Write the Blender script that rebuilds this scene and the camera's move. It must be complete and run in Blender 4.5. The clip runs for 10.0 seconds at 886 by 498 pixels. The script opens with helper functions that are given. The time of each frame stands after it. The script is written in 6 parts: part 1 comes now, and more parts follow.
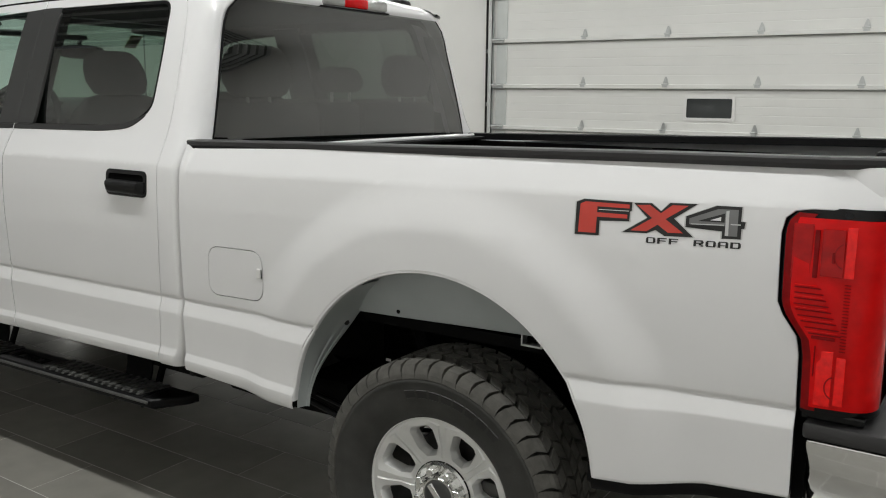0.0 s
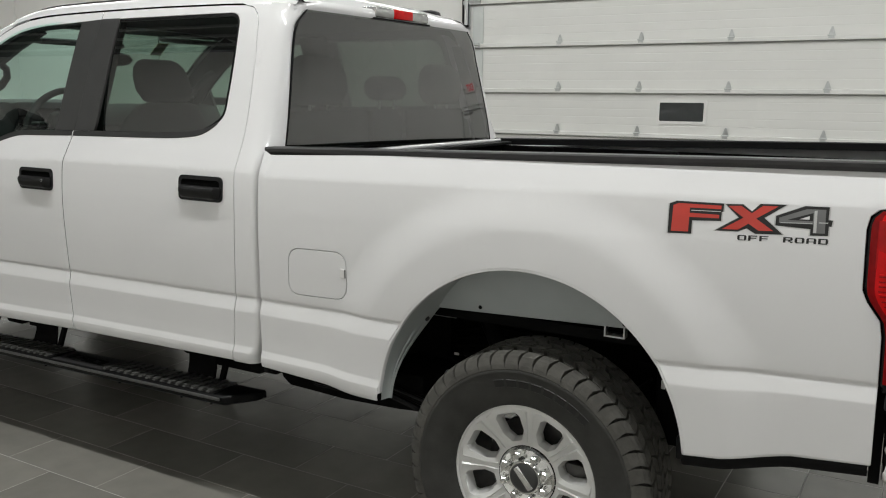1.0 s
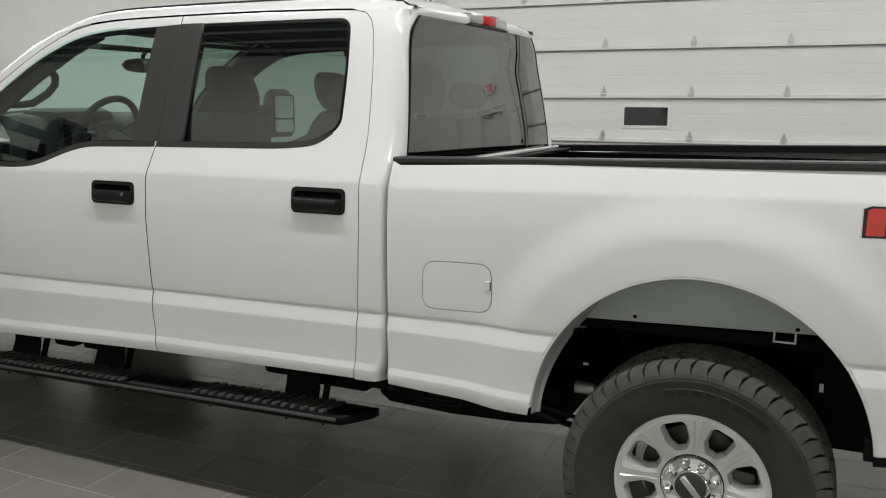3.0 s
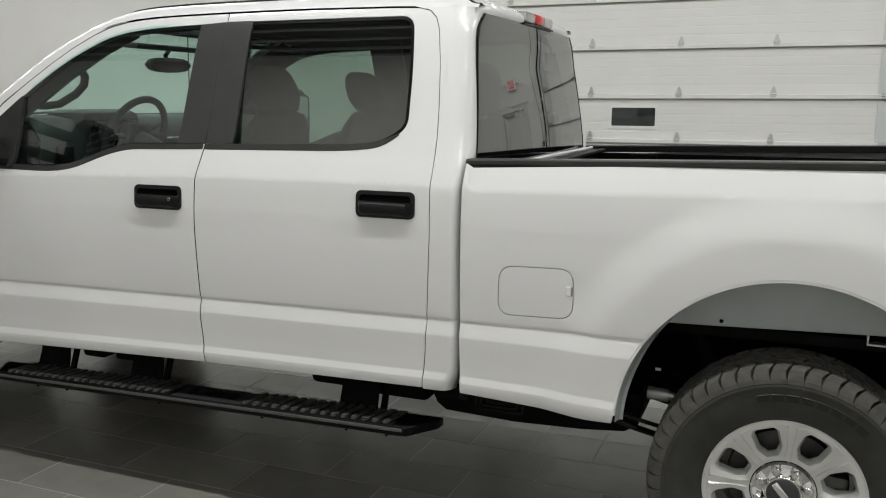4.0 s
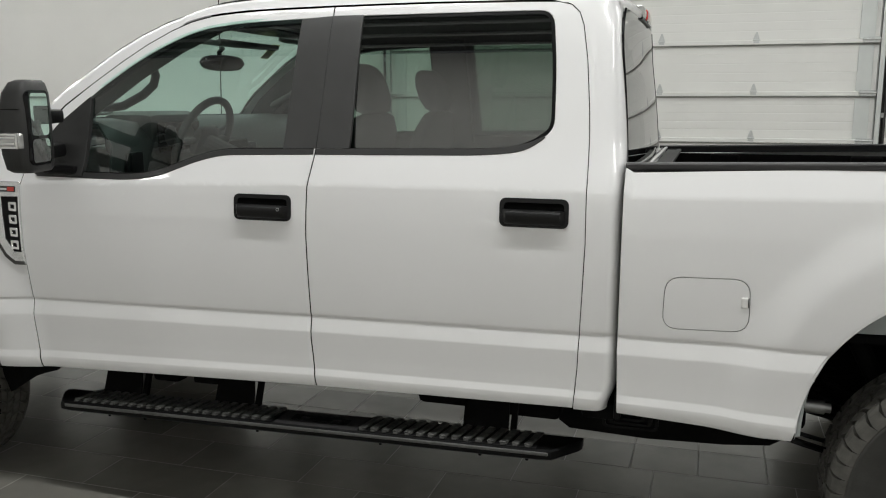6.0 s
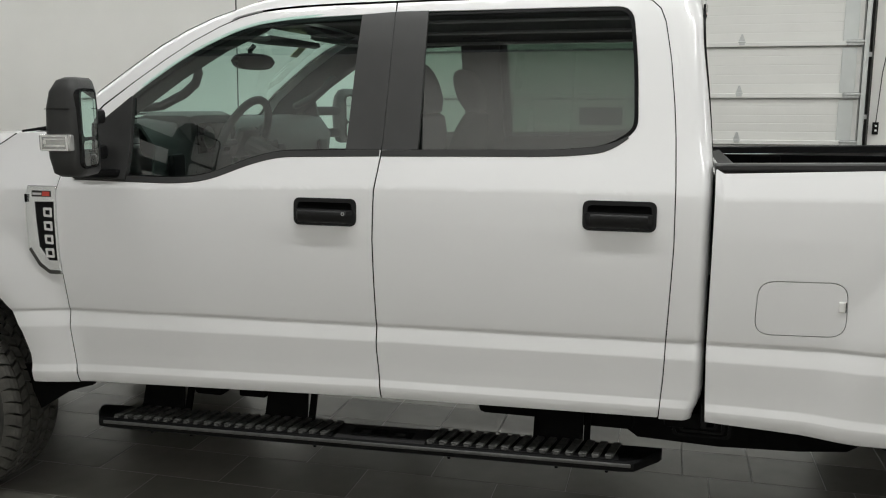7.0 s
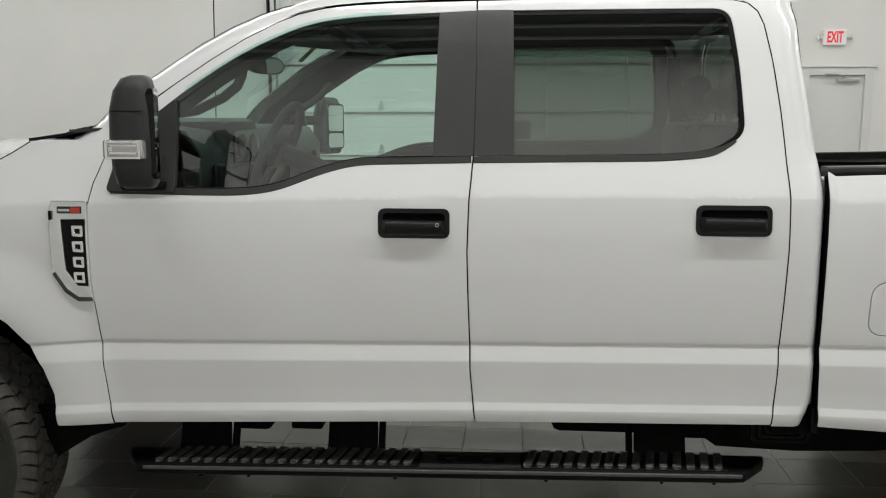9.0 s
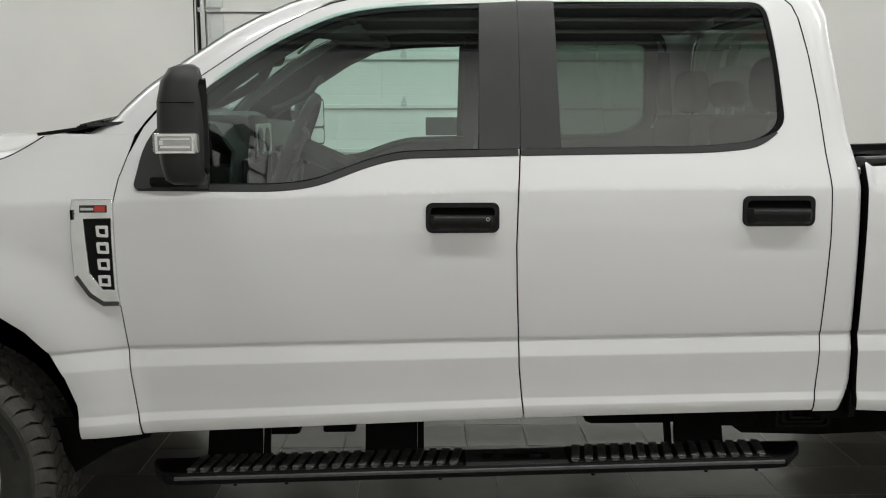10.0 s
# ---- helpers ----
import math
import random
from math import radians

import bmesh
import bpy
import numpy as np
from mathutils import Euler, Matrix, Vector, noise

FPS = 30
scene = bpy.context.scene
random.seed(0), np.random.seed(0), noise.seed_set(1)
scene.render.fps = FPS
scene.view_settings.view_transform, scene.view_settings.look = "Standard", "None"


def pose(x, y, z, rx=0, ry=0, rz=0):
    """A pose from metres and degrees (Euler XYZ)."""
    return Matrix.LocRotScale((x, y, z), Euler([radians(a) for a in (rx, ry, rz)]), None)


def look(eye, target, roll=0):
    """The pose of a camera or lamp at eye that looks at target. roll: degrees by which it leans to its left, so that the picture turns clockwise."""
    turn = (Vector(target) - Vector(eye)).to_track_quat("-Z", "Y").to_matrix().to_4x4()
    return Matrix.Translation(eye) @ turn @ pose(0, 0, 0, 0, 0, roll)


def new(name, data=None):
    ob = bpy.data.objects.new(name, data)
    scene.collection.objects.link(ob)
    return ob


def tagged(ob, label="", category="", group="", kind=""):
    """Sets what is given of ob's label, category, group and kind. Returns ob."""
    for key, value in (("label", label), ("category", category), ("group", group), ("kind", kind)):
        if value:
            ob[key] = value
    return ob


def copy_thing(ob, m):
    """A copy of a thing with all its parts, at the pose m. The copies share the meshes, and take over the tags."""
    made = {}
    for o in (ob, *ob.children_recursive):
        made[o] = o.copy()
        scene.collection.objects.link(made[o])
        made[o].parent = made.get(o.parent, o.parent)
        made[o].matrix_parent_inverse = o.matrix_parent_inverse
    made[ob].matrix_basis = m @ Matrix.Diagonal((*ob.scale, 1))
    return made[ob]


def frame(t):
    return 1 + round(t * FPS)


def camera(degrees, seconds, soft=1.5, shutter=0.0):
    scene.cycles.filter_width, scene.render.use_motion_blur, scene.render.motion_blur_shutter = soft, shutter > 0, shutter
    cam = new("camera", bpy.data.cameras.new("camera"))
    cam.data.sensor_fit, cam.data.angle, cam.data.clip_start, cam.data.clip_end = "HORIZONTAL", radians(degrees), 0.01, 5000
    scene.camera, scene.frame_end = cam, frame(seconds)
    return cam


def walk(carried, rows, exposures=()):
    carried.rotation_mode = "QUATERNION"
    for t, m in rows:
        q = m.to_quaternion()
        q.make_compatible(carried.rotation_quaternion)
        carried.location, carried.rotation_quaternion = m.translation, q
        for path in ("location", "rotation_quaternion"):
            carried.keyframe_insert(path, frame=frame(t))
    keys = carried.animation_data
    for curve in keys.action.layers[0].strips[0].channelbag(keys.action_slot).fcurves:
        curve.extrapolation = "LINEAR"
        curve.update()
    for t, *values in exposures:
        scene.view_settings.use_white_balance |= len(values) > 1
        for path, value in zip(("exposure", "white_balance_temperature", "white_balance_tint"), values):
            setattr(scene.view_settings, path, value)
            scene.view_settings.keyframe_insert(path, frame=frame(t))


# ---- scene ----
cam = camera(54.6, 10.0, soft=1.1)
PATH = [
    (0, (1.345, -1.978, 1.597), (0.255, -0.339, 1.239), 0.5),
    (0.5, (1.224, -2.175, 1.608), (0.178, -0.508, 1.25), 0.5),
    (1, (1.087, -2.36, 1.619), (0.093, -0.66, 1.267), 0.5),
    (1.5, (0.931, -2.446, 1.614), (-0.009, -0.715, 1.267), 0.5),
    (2, (0.735, -2.505, 1.617), (-0.166, -0.753, 1.274), 0.4),
    (2.5, (0.557, -2.591, 1.624), (-0.307, -0.82, 1.283), 0.3),
    (4, (-0.04, -2.738, 1.622), (-0.778, -0.91, 1.284), 0.2),
    (4.5, (-0.209, -2.748, 1.629), (-0.917, -0.908, 1.291), 0.2),
    (5, (-0.439, -2.769, 1.635), (-1.106, -0.914, 1.297), 0.2),
    (5.5, (-0.624, -2.782, 1.632), (-1.246, -0.911, 1.292), 0.1),
    (7, (-1.228, -2.768, 1.619), (-1.723, -0.86, 1.282), 0.0),
    (7.5, (-1.411, -2.771, 1.581), (-1.832, -0.84, 1.273), 0.2),
    (8, (-1.593, -2.739, 1.555), (-1.938, -0.791, 1.261), 0.1),
    (8.5, (-1.798, -2.714, 1.579), (-2.062, -0.755, 1.276), 0.0),
    (9, (-2.042, -2.727, 1.575), (-2.21, -0.757, 1.276), 0.0),
    (9.5, (-2.261, -2.736, 1.575), (-2.334, -0.759, 1.28), -0.1),
    (10, (-2.49, -2.688, 1.559), (-2.446, -0.711, 1.254), -0.1),
]
walk(cam, [(t, look(eye, target, roll)) for t, eye, target, roll in PATH])

# ---- world and lights: a closed hall lit by rows of ceiling strip lights ----
world = bpy.data.worlds.new("world")
scene.world = world
world.use_nodes = True
world.node_tree.nodes["Background"].inputs[0].default_value = (0.75, 0.78, 0.8, 1)
world.node_tree.nodes["Background"].inputs[1].default_value = 0.15
scene.view_settings.exposure = 0.0
CEIL = 5.0
# unseen fixtures: near row fits the truck's shadow edge, far rows tuned by brightness
LIGHT_ROWS = ((-0.9, 20.0, -4.4, 3.5), (3.25, 9.7, -16.5, 12.3), (7.1, 7.4, -16.5, 12.3))   # y, watts a metre, from x, to x
for ly, watts, lx0, lx1 in LIGHT_ROWS:
    lamp = bpy.data.lights.new("strip_light_lamp", "AREA")
    lamp.shape, lamp.size, lamp.size_y, lamp.energy = "RECTANGLE", lx1 - lx0, 0.14, watts * (lx1 - lx0)
    lamp.color = (0.972, 0.983, 0.952)
    ob = new("strip_light_lamp", lamp)
    ob.location = ((lx0 + lx1) / 2, ly, CEIL - 0.165)

# ---- materials ----


def mat(name, color, rough=0.5, metal=0.0, coat=0.0, vary=0.0, scale=8.0, bump=0.0, bump_scale=60.0, spec=0.5, rough_vary=0.0, rand=0.0, detail=6):
    m = bpy.data.materials.new(name)
    m.use_nodes = True
    nt = m.node_tree
    b = nt.nodes["Principled BSDF"]
    b.inputs["Base Color"].default_value = (*color, 1)
    b.inputs["Roughness"].default_value = rough
    b.inputs["Metallic"].default_value = metal
    b.inputs["Coat Weight"].default_value = coat
    b.inputs["Coat Roughness"].default_value = 0.03
    b.inputs["Specular IOR Level"].default_value = spec
    coord = nt.nodes.new("ShaderNodeTexCoord")
    if vary or rough_vary or rand:
        nz = nt.nodes.new("ShaderNodeTexNoise")
        nz.inputs["Scale"].default_value, nz.inputs["Detail"].default_value = scale, detail
        geo = nt.nodes.new("ShaderNodeNewGeometry")
        nt.links.new(geo.outputs["Position"] if rand else coord.outputs["Object"], nz.inputs["Vector"])
        if vary or rand:
            hsv = nt.nodes.new("ShaderNodeHueSaturation")
            hsv.inputs["Color"].default_value = (*color, 1)
            rng = nt.nodes.new("ShaderNodeMapRange")
            rng.inputs[1].default_value, rng.inputs[2].default_value = 0.3, 0.7
            rng.inputs[3].default_value, rng.inputs[4].default_value = 1 - vary, 1 + vary
            nt.links.new(nz.outputs["Fac"], rng.inputs[0])
            last = rng.outputs[0]
            if rand:
                info = nt.nodes.new("ShaderNodeObjectInfo")
                r2 = nt.nodes.new("ShaderNodeMapRange")
                r2.inputs[3].default_value, r2.inputs[4].default_value = 1 - rand, 1 + rand
                nt.links.new(info.outputs["Random"], r2.inputs[0])
                mul = nt.nodes.new("ShaderNodeMath")
                mul.operation = "MULTIPLY"
                nt.links.new(last, mul.inputs[0])
                nt.links.new(r2.outputs[0], mul.inputs[1])
                last = mul.outputs[0]
            nt.links.new(last, hsv.inputs["Value"])
            nt.links.new(hsv.outputs[0], b.inputs["Base Color"])
        if rough_vary:
            r3 = nt.nodes.new("ShaderNodeMapRange")
            r3.inputs[1].default_value, r3.inputs[2].default_value = 0.3, 0.7
            r3.inputs[3].default_value, r3.inputs[4].default_value = rough - rough_vary, rough + rough_vary
            nt.links.new(nz.outputs["Fac"], r3.inputs[0])
            nt.links.new(r3.outputs[0], b.inputs["Roughness"])
    if bump:
        n2 = nt.nodes.new("ShaderNodeTexNoise")
        n2.inputs["Scale"].default_value, n2.inputs["Detail"].default_value = bump_scale, 4
        nt.links.new(coord.outputs["Object"], n2.inputs["Vector"])
        bp = nt.nodes.new("ShaderNodeBump")
        bp.inputs["Strength"].default_value, bp.inputs["Distance"].default_value = bump, 0.002
        nt.links.new(n2.outputs["Fac"], bp.inputs["Height"])
        nt.links.new(bp.outputs[0], b.inputs["Normal"])
    return m


def glass_mat(name, tint, r0=0.07):
    """A thin pane: tinted see-through, with a reflection that grows towards grazing angles."""
    m = bpy.data.materials.new(name)
    m.use_nodes = True
    nt = m.node_tree
    nt.nodes.clear()
    out = nt.nodes.new("ShaderNodeOutputMaterial")
    mix = nt.nodes.new("ShaderNodeMixShader")
    tr = nt.nodes.new("ShaderNodeBsdfTransparent")
    tr.inputs[0].default_value = (*tint, 1)
    gl = nt.nodes.new("ShaderNodeBsdfGlossy")
    gl.inputs["Roughness"].default_value = 0.01
    lw = nt.nodes.new("ShaderNodeLayerWeight")
    lw.inputs[0].default_value = 0.5
    pw = nt.nodes.new("ShaderNodeMath")
    pw.operation = "POWER"
    pw.inputs[1].default_value = 4.0
    rng = nt.nodes.new("ShaderNodeMapRange")
    rng.inputs[3].default_value, rng.inputs[4].default_value = r0, 1.0
    nt.links.new(lw.outputs["Facing"], pw.inputs[0])
    nt.links.new(pw.outputs[0], rng.inputs[0])
    nt.links.new(rng.outputs[0], mix.inputs[0])
    nt.links.new(tr.outputs[0], mix.inputs[1])
    nt.links.new(gl.outputs[0], mix.inputs[2])
    nt.links.new(mix.outputs[0], out.inputs[0])
    return m


def glow_mat(name, color, strength):
    m = bpy.data.materials.new(name)
    m.use_nodes = True
    b = m.node_tree.nodes["Principled BSDF"]
    b.inputs["Base Color"].default_value = (*color, 1)
    b.inputs["Emission Color"].default_value = (*color, 1)
    b.inputs["Emission Strength"].default_value = strength
    return m


PAINT = mat("white_car_paint", (0.785, 0.779, 0.79), 0.32, coat=1.0, vary=0.012, scale=2.0)
PRIMER = mat("grey_inner_sheet_metal", (0.36, 0.385, 0.385), 0.45, vary=0.06, scale=6, bump=0.1)
PLASTIC = mat("black_textured_plastic", (0.006, 0.006, 0.0065), 0.5, spec=0.12, vary=0.15, scale=20, bump=0.35, bump_scale=500)
SHELL = mat("dark_grey_mirror_shell", (0.026, 0.026, 0.026), 0.5, spec=0.4, vary=0.08, scale=20, bump=0.3, bump_scale=500)
RAILCAP = mat("dark_grey_rail_plastic", (0.03, 0.029, 0.03), 0.45, spec=0.45, vary=0.15, scale=16, bump=0.3, bump_scale=400)
SATIN = mat("black_satin_plastic", (0.005, 0.005, 0.0055), 0.36, spec=0.13, vary=0.1, scale=12, bump=0.1, bump_scale=300)
HANDLE = mat("black_satin_handle_plastic", (0.010, 0.010, 0.0105), 0.42, spec=0.25, vary=0.1, scale=20, bump=0.15, bump_scale=400)
GLOSSBLACK = mat("gloss_black_plastic", (0.006, 0.006, 0.007), 0.12, spec=0.25, vary=0.1)
BELTTRIM = mat("dark_grey_belt_rubber", (0.03, 0.03, 0.03), 0.45, spec=0.4, vary=0.08, scale=10)
PILLAR = mat("dark_grey_pillar_trim", (0.04, 0.04, 0.04), 0.38, vary=0.08, scale=10, bump=0.1, bump_scale=400)
# near-black that stands in for the shade inside gaps, slots and holes
GAP = mat("black_gap_shade", (0.004, 0.004, 0.004), 0.8, spec=0.05, vary=0.1)
CHASSIS = mat("black_chassis_paint", (0.004, 0.004, 0.004), 0.7, spec=0.06, vary=0.4, scale=9, bump=0.4, bump_scale=90)
LINER = mat("black_spray_bedliner", (0.0025, 0.0025, 0.0025), 0.9, spec=0.05, vary=0.25, scale=40, bump=0.8, bump_scale=350)
RUBBER = mat("tyre_rubber", (0.042, 0.0415, 0.039), 0.6, spec=0.3, vary=0.18, scale=14, bump=0.35, bump_scale=160)
LETTER = mat("raised_sidewall_rubber", (0.009, 0.009, 0.0088), 0.5, vary=0.1)
TREAD = mat("tyre_tread_rubber", (0.08, 0.077, 0.07), 0.85, spec=0.3, vary=0.25, scale=25, bump=0.5, bump_scale=200)
ALLOY = mat("silver_alloy_paint", (0.76, 0.76, 0.755), 0.3, metal=0.4, coat=0.2, vary=0.05, scale=10)
HUBSILVER = mat("bright_hub_plating", (0.78, 0.78, 0.77), 0.12, metal=1.0, vary=0.05, scale=20)
BADGECHROME = mat("satin_chrome_badge_frame", (0.8, 0.81, 0.81), 0.22, metal=0.75, vary=0.05, scale=30)
CHROME = mat("polished_chrome", (0.82, 0.82, 0.82), 0.08, metal=1.0, vary=0.02, scale=6)
STEEL = mat("galvanised_steel", (0.52, 0.53, 0.53), 0.42, metal=0.85, vary=0.12, scale=30, rough_vary=0.1)
GALV = mat("pale_galvanised_sheet", (0.6, 0.62, 0.61), 0.45, metal=0.25, vary=0.04, scale=5)
DARKSTEEL = mat("dull_dark_steel", (0.09, 0.088, 0.085), 0.5, metal=0.7, vary=0.3, scale=14)
EDGE = mat("dark_grey_edge_plastic", (0.085, 0.085, 0.083), 0.35, vary=0.2, scale=40)
# speckled by scuffs; the base is lightened for the ribs' highlights
RIBS = mat("scuffed_highlit_rib_plastic", (0.06, 0.06, 0.057), 0.4, vary=0.9, scale=70, bump=0.4, bump_scale=200)
CABIN = mat("dark_grey_cabin_plastic", (0.030, 0.031, 0.031), 0.6, vary=0.08, scale=14, bump=0.3, bump_scale=300)
CLOTH = mat("dark_grey_seat_cloth", (0.018, 0.0185, 0.019), 0.85, vary=0.15, scale=30, bump=0.6, bump_scale=500)
HEADLINER = mat("light_grey_headliner", (0.11, 0.11, 0.107), 0.9, vary=0.05, bump=0.3, bump_scale=400)
RED = mat("red_decal_vinyl", (0.55, 0.035, 0.02), 0.3, coat=0.5, vary=0.1, scale=12)
DECALBLACK = mat("black_decal_vinyl", (0.01, 0.01, 0.01), 0.35, vary=0.1)
DECALGREY = mat("grey_decal_vinyl", (0.17, 0.17, 0.172), 0.35, vary=0.1, scale=16)
DECALSILVER = mat("silver_decal_vinyl", (0.55, 0.55, 0.55), 0.3, vary=0.05)
LENSRED = mat("red_lamp_lens", (0.66, 0.002, 0.003), 0.12, spec=0.12, coat=0.22, vary=0.14, scale=20)
# brighter red painted in for the glints and glow of the lens
LENSGLINT = mat("bright_red_lamp_glint", (0.9, 0.006, 0.006), 0.08, spec=0.3, coat=0.4, vary=0.15, scale=60)
LENSMID = mat("deep_red_lamp_chamber", (0.42, 0.0015, 0.002), 0.2, spec=0.2, coat=0.3, vary=0.2, scale=40)
LENSDARK = mat("dark_red_lamp_reflector", (0.22, 0.001, 0.002), 0.25, spec=0.15, coat=0.1, vary=0.2, scale=30)
LENSCLEAR = mat("clear_lamp_lens", (0.5, 0.5, 0.49), 0.15, metal=0.6, coat=0.6, vary=0.08, scale=60)
GLASS_FRONT = glass_mat("light_green_window_glass", (0.83, 1.0, 0.94), 0.145)
GLASS_REAR = glass_mat("privacy_window_glass", (0.285, 0.375, 0.32), 0.165)
GLASS_BACK = glass_mat("tinted_back_glass", (0.20, 0.225, 0.20), 0.20)
MIRROR = mat("mirror_glass", (0.9, 0.9, 0.9), 0.01, metal=1.0)
STICKER = mat("yellow_paper_sticker", (0.45, 0.45, 0.2), 0.6)
WALLPAINT = mat("white_wall_paint", (0.79, 0.78, 0.76), 0.65, vary=0.02, scale=1.3, bump=0.25, bump_scale=120)
DOORPANEL = mat("white_sectional_door_paint", (0.74, 0.735, 0.715), 0.45, vary=0.02, scale=2.0, bump=0.3, bump_scale=260)
DOORWHITE = mat("white_enamel_door_paint", (0.72, 0.72, 0.7), 0.42, vary=0.02, scale=3)
TRIMWHITE = mat("white_plastic_trim", (0.76, 0.75, 0.74), 0.4, vary=0.02, scale=5)
CEILING = mat("grey_metal_deck", (0.12, 0.125, 0.13), 0.5, vary=0.05, scale=3)
DECKRIB = mat("light_grey_deck_rib", (0.6, 0.61, 0.62), 0.35, vary=0.05, scale=3)
SEAL = mat("dark_door_seal_rubber", (0.05, 0.05, 0.05), 0.7)
GROUT = mat("grey_grout", (0.40, 0.39, 0.36), 0.85, vary=0.15, scale=20, bump=0.3)
TILE = mat("dark_slate_grey_porcelain_tile", (0.247, 0.238, 0.213), 0.27, spec=0.9, vary=0.06, scale=9.0, bump=0.05, bump_scale=260, rand=0.14, detail=8)
SIGNWHITE = glow_mat("lit_white_sign_face", (0.78, 0.74, 0.72), 0.12)
SIGNRED = glow_mat("lit_red_sign_letters", (0.75, 0.03, 0.05), 0.35)
DIFFUSER = glow_mat("lit_diffuser", (0.95, 0.97, 0.93), 14.0)
TUBE = mat("white_fixture_housing", (0.75, 0.75, 0.74), 0.4)

# ---- building helpers ----


def thing(name, label, category, group="", at=(0, 0, 0)):
    ob = new(name)
    ob.location = at
    return tagged(ob, label, category, group)


def part(name, bm, material, parent=None, label="", smooth=None):
    me = bpy.data.meshes.new(name)
    bmesh.ops.recalc_face_normals(bm, faces=bm.faces)
    if smooth is not None:
        for f in bm.faces:
            f.smooth = True
        for e in bm.edges:
            if len(e.link_faces) == 2 and e.calc_face_angle(0) > radians(smooth):
                e.smooth = False
    bm.to_mesh(me)
    bm.free()
    me.materials.append(material)
    ob = new(name, me)
    if parent:
        ob.parent = parent
    return tagged(ob, label)


def box(bm, x0, x1, y0, y1, z0, z1, bevel=0.0, m=None, seg=2):
    made = bmesh.ops.create_cube(bm, size=1.0)["verts"]
    for v in made:
        v.co = Vector(((x0 + x1) / 2 + v.co.x * (x1 - x0), (y0 + y1) / 2 + v.co.y * (y1 - y0), (z0 + z1) / 2 + v.co.z * (z1 - z0)))
    if bevel:
        edges = list({e for v in made for e in v.link_edges})
        r = bmesh.ops.bevel(bm, geom=edges, offset=bevel, segments=seg, profile=0.5, affect="EDGES")
        made = list({v for f in r["faces"] for v in f.verts} | {v for v in made if v.is_valid})
    if m is not None:
        bmesh.ops.transform(bm, matrix=m, verts=made)
    return made


def boxes(*rows, bevel=0.0):
    bm = bmesh.new()
    for r in rows:
        box(bm, *r, bevel=bevel)
    return bm


def rod(bm, p, q, r, seg=12, r2=None):
    p, q = Vector(p), Vector(q)
    d = q - p
    m = Matrix.Translation((p + q) / 2) @ d.to_track_quat("Z", "Y").to_matrix().to_4x4()
    return bmesh.ops.create_cone(bm, cap_ends=True, segments=seg, radius1=r, radius2=r if r2 is None else r2, depth=d.length, matrix=m)["verts"]


def tube(bm, pts, r, seg=8):
    rings = []
    pts = [Vector(p) for p in pts]
    for i, p in enumerate(pts):
        d = (pts[min(i + 1, len(pts) - 1)] - pts[max(i - 1, 0)]).normalized()
        a = d.orthogonal().normalized() if i == 0 else (a - d * a.dot(d)).normalized()
        b = d.cross(a)
        rings.append([bm.verts.new(p + r * (a * math.cos(k * math.tau / seg) + b * math.sin(k * math.tau / seg))) for k in range(seg)])
    for s, t in zip(rings, rings[1:]):
        for k in range(seg):
            bm.faces.new((s[k], s[(k + 1) % seg], t[(k + 1) % seg], t[k]))
    bm.faces.new(rings[0][::-1])
    bm.faces.new(rings[-1])


def lathe(bm, prof, seg=64, axis=(0, 0, 0), close=False):
    """Turns (radius, y) pairs about the y axis."""
    rings = []
    for k in range(seg):
        a = k * math.tau / seg
        rings.append([bm.verts.new((axis[0] + r * math.cos(a), axis[1] + y, axis[2] + r * math.sin(a))) for r, y in prof])
    n = len(prof)
    for k in range(seg):
        s, t = rings[k], rings[(k + 1) % seg]
        for i in range(n if close else n - 1):
            j = (i + 1) % n
            bm.faces.new((s[i], s[j], t[j], t[i]))


def arc_poly(keys, n=5):
    """A closed outline from (u, v, corner radius) keys."""
    out = []
    for i, (u, v, r) in enumerate(keys):
        p = Vector((u, v))
        if r <= 0:
            out.append((u, v))
            continue
        a, b = Vector(keys[i - 1][:2]) - p, Vector(keys[(i + 1) % len(keys)][:2]) - p
        r = min(r, a.length * 0.49, b.length * 0.49)
        s, e = p + a.normalized() * r, p + b.normalized() * r
        for k in range(n + 1):
            f = k / n
            q = s * (1 - f) ** 2 + p * 2 * f * (1 - f) + e * f * f
            out.append((q.x, q.y))
    return out


def lerp(table, x):
    xs, ys = zip(*table)
    return float(np.interp(x, xs, ys))


def smooth01(x):
    x = min(max(x, 0.0), 1.0)
    return x * x * (3 - 2 * x)


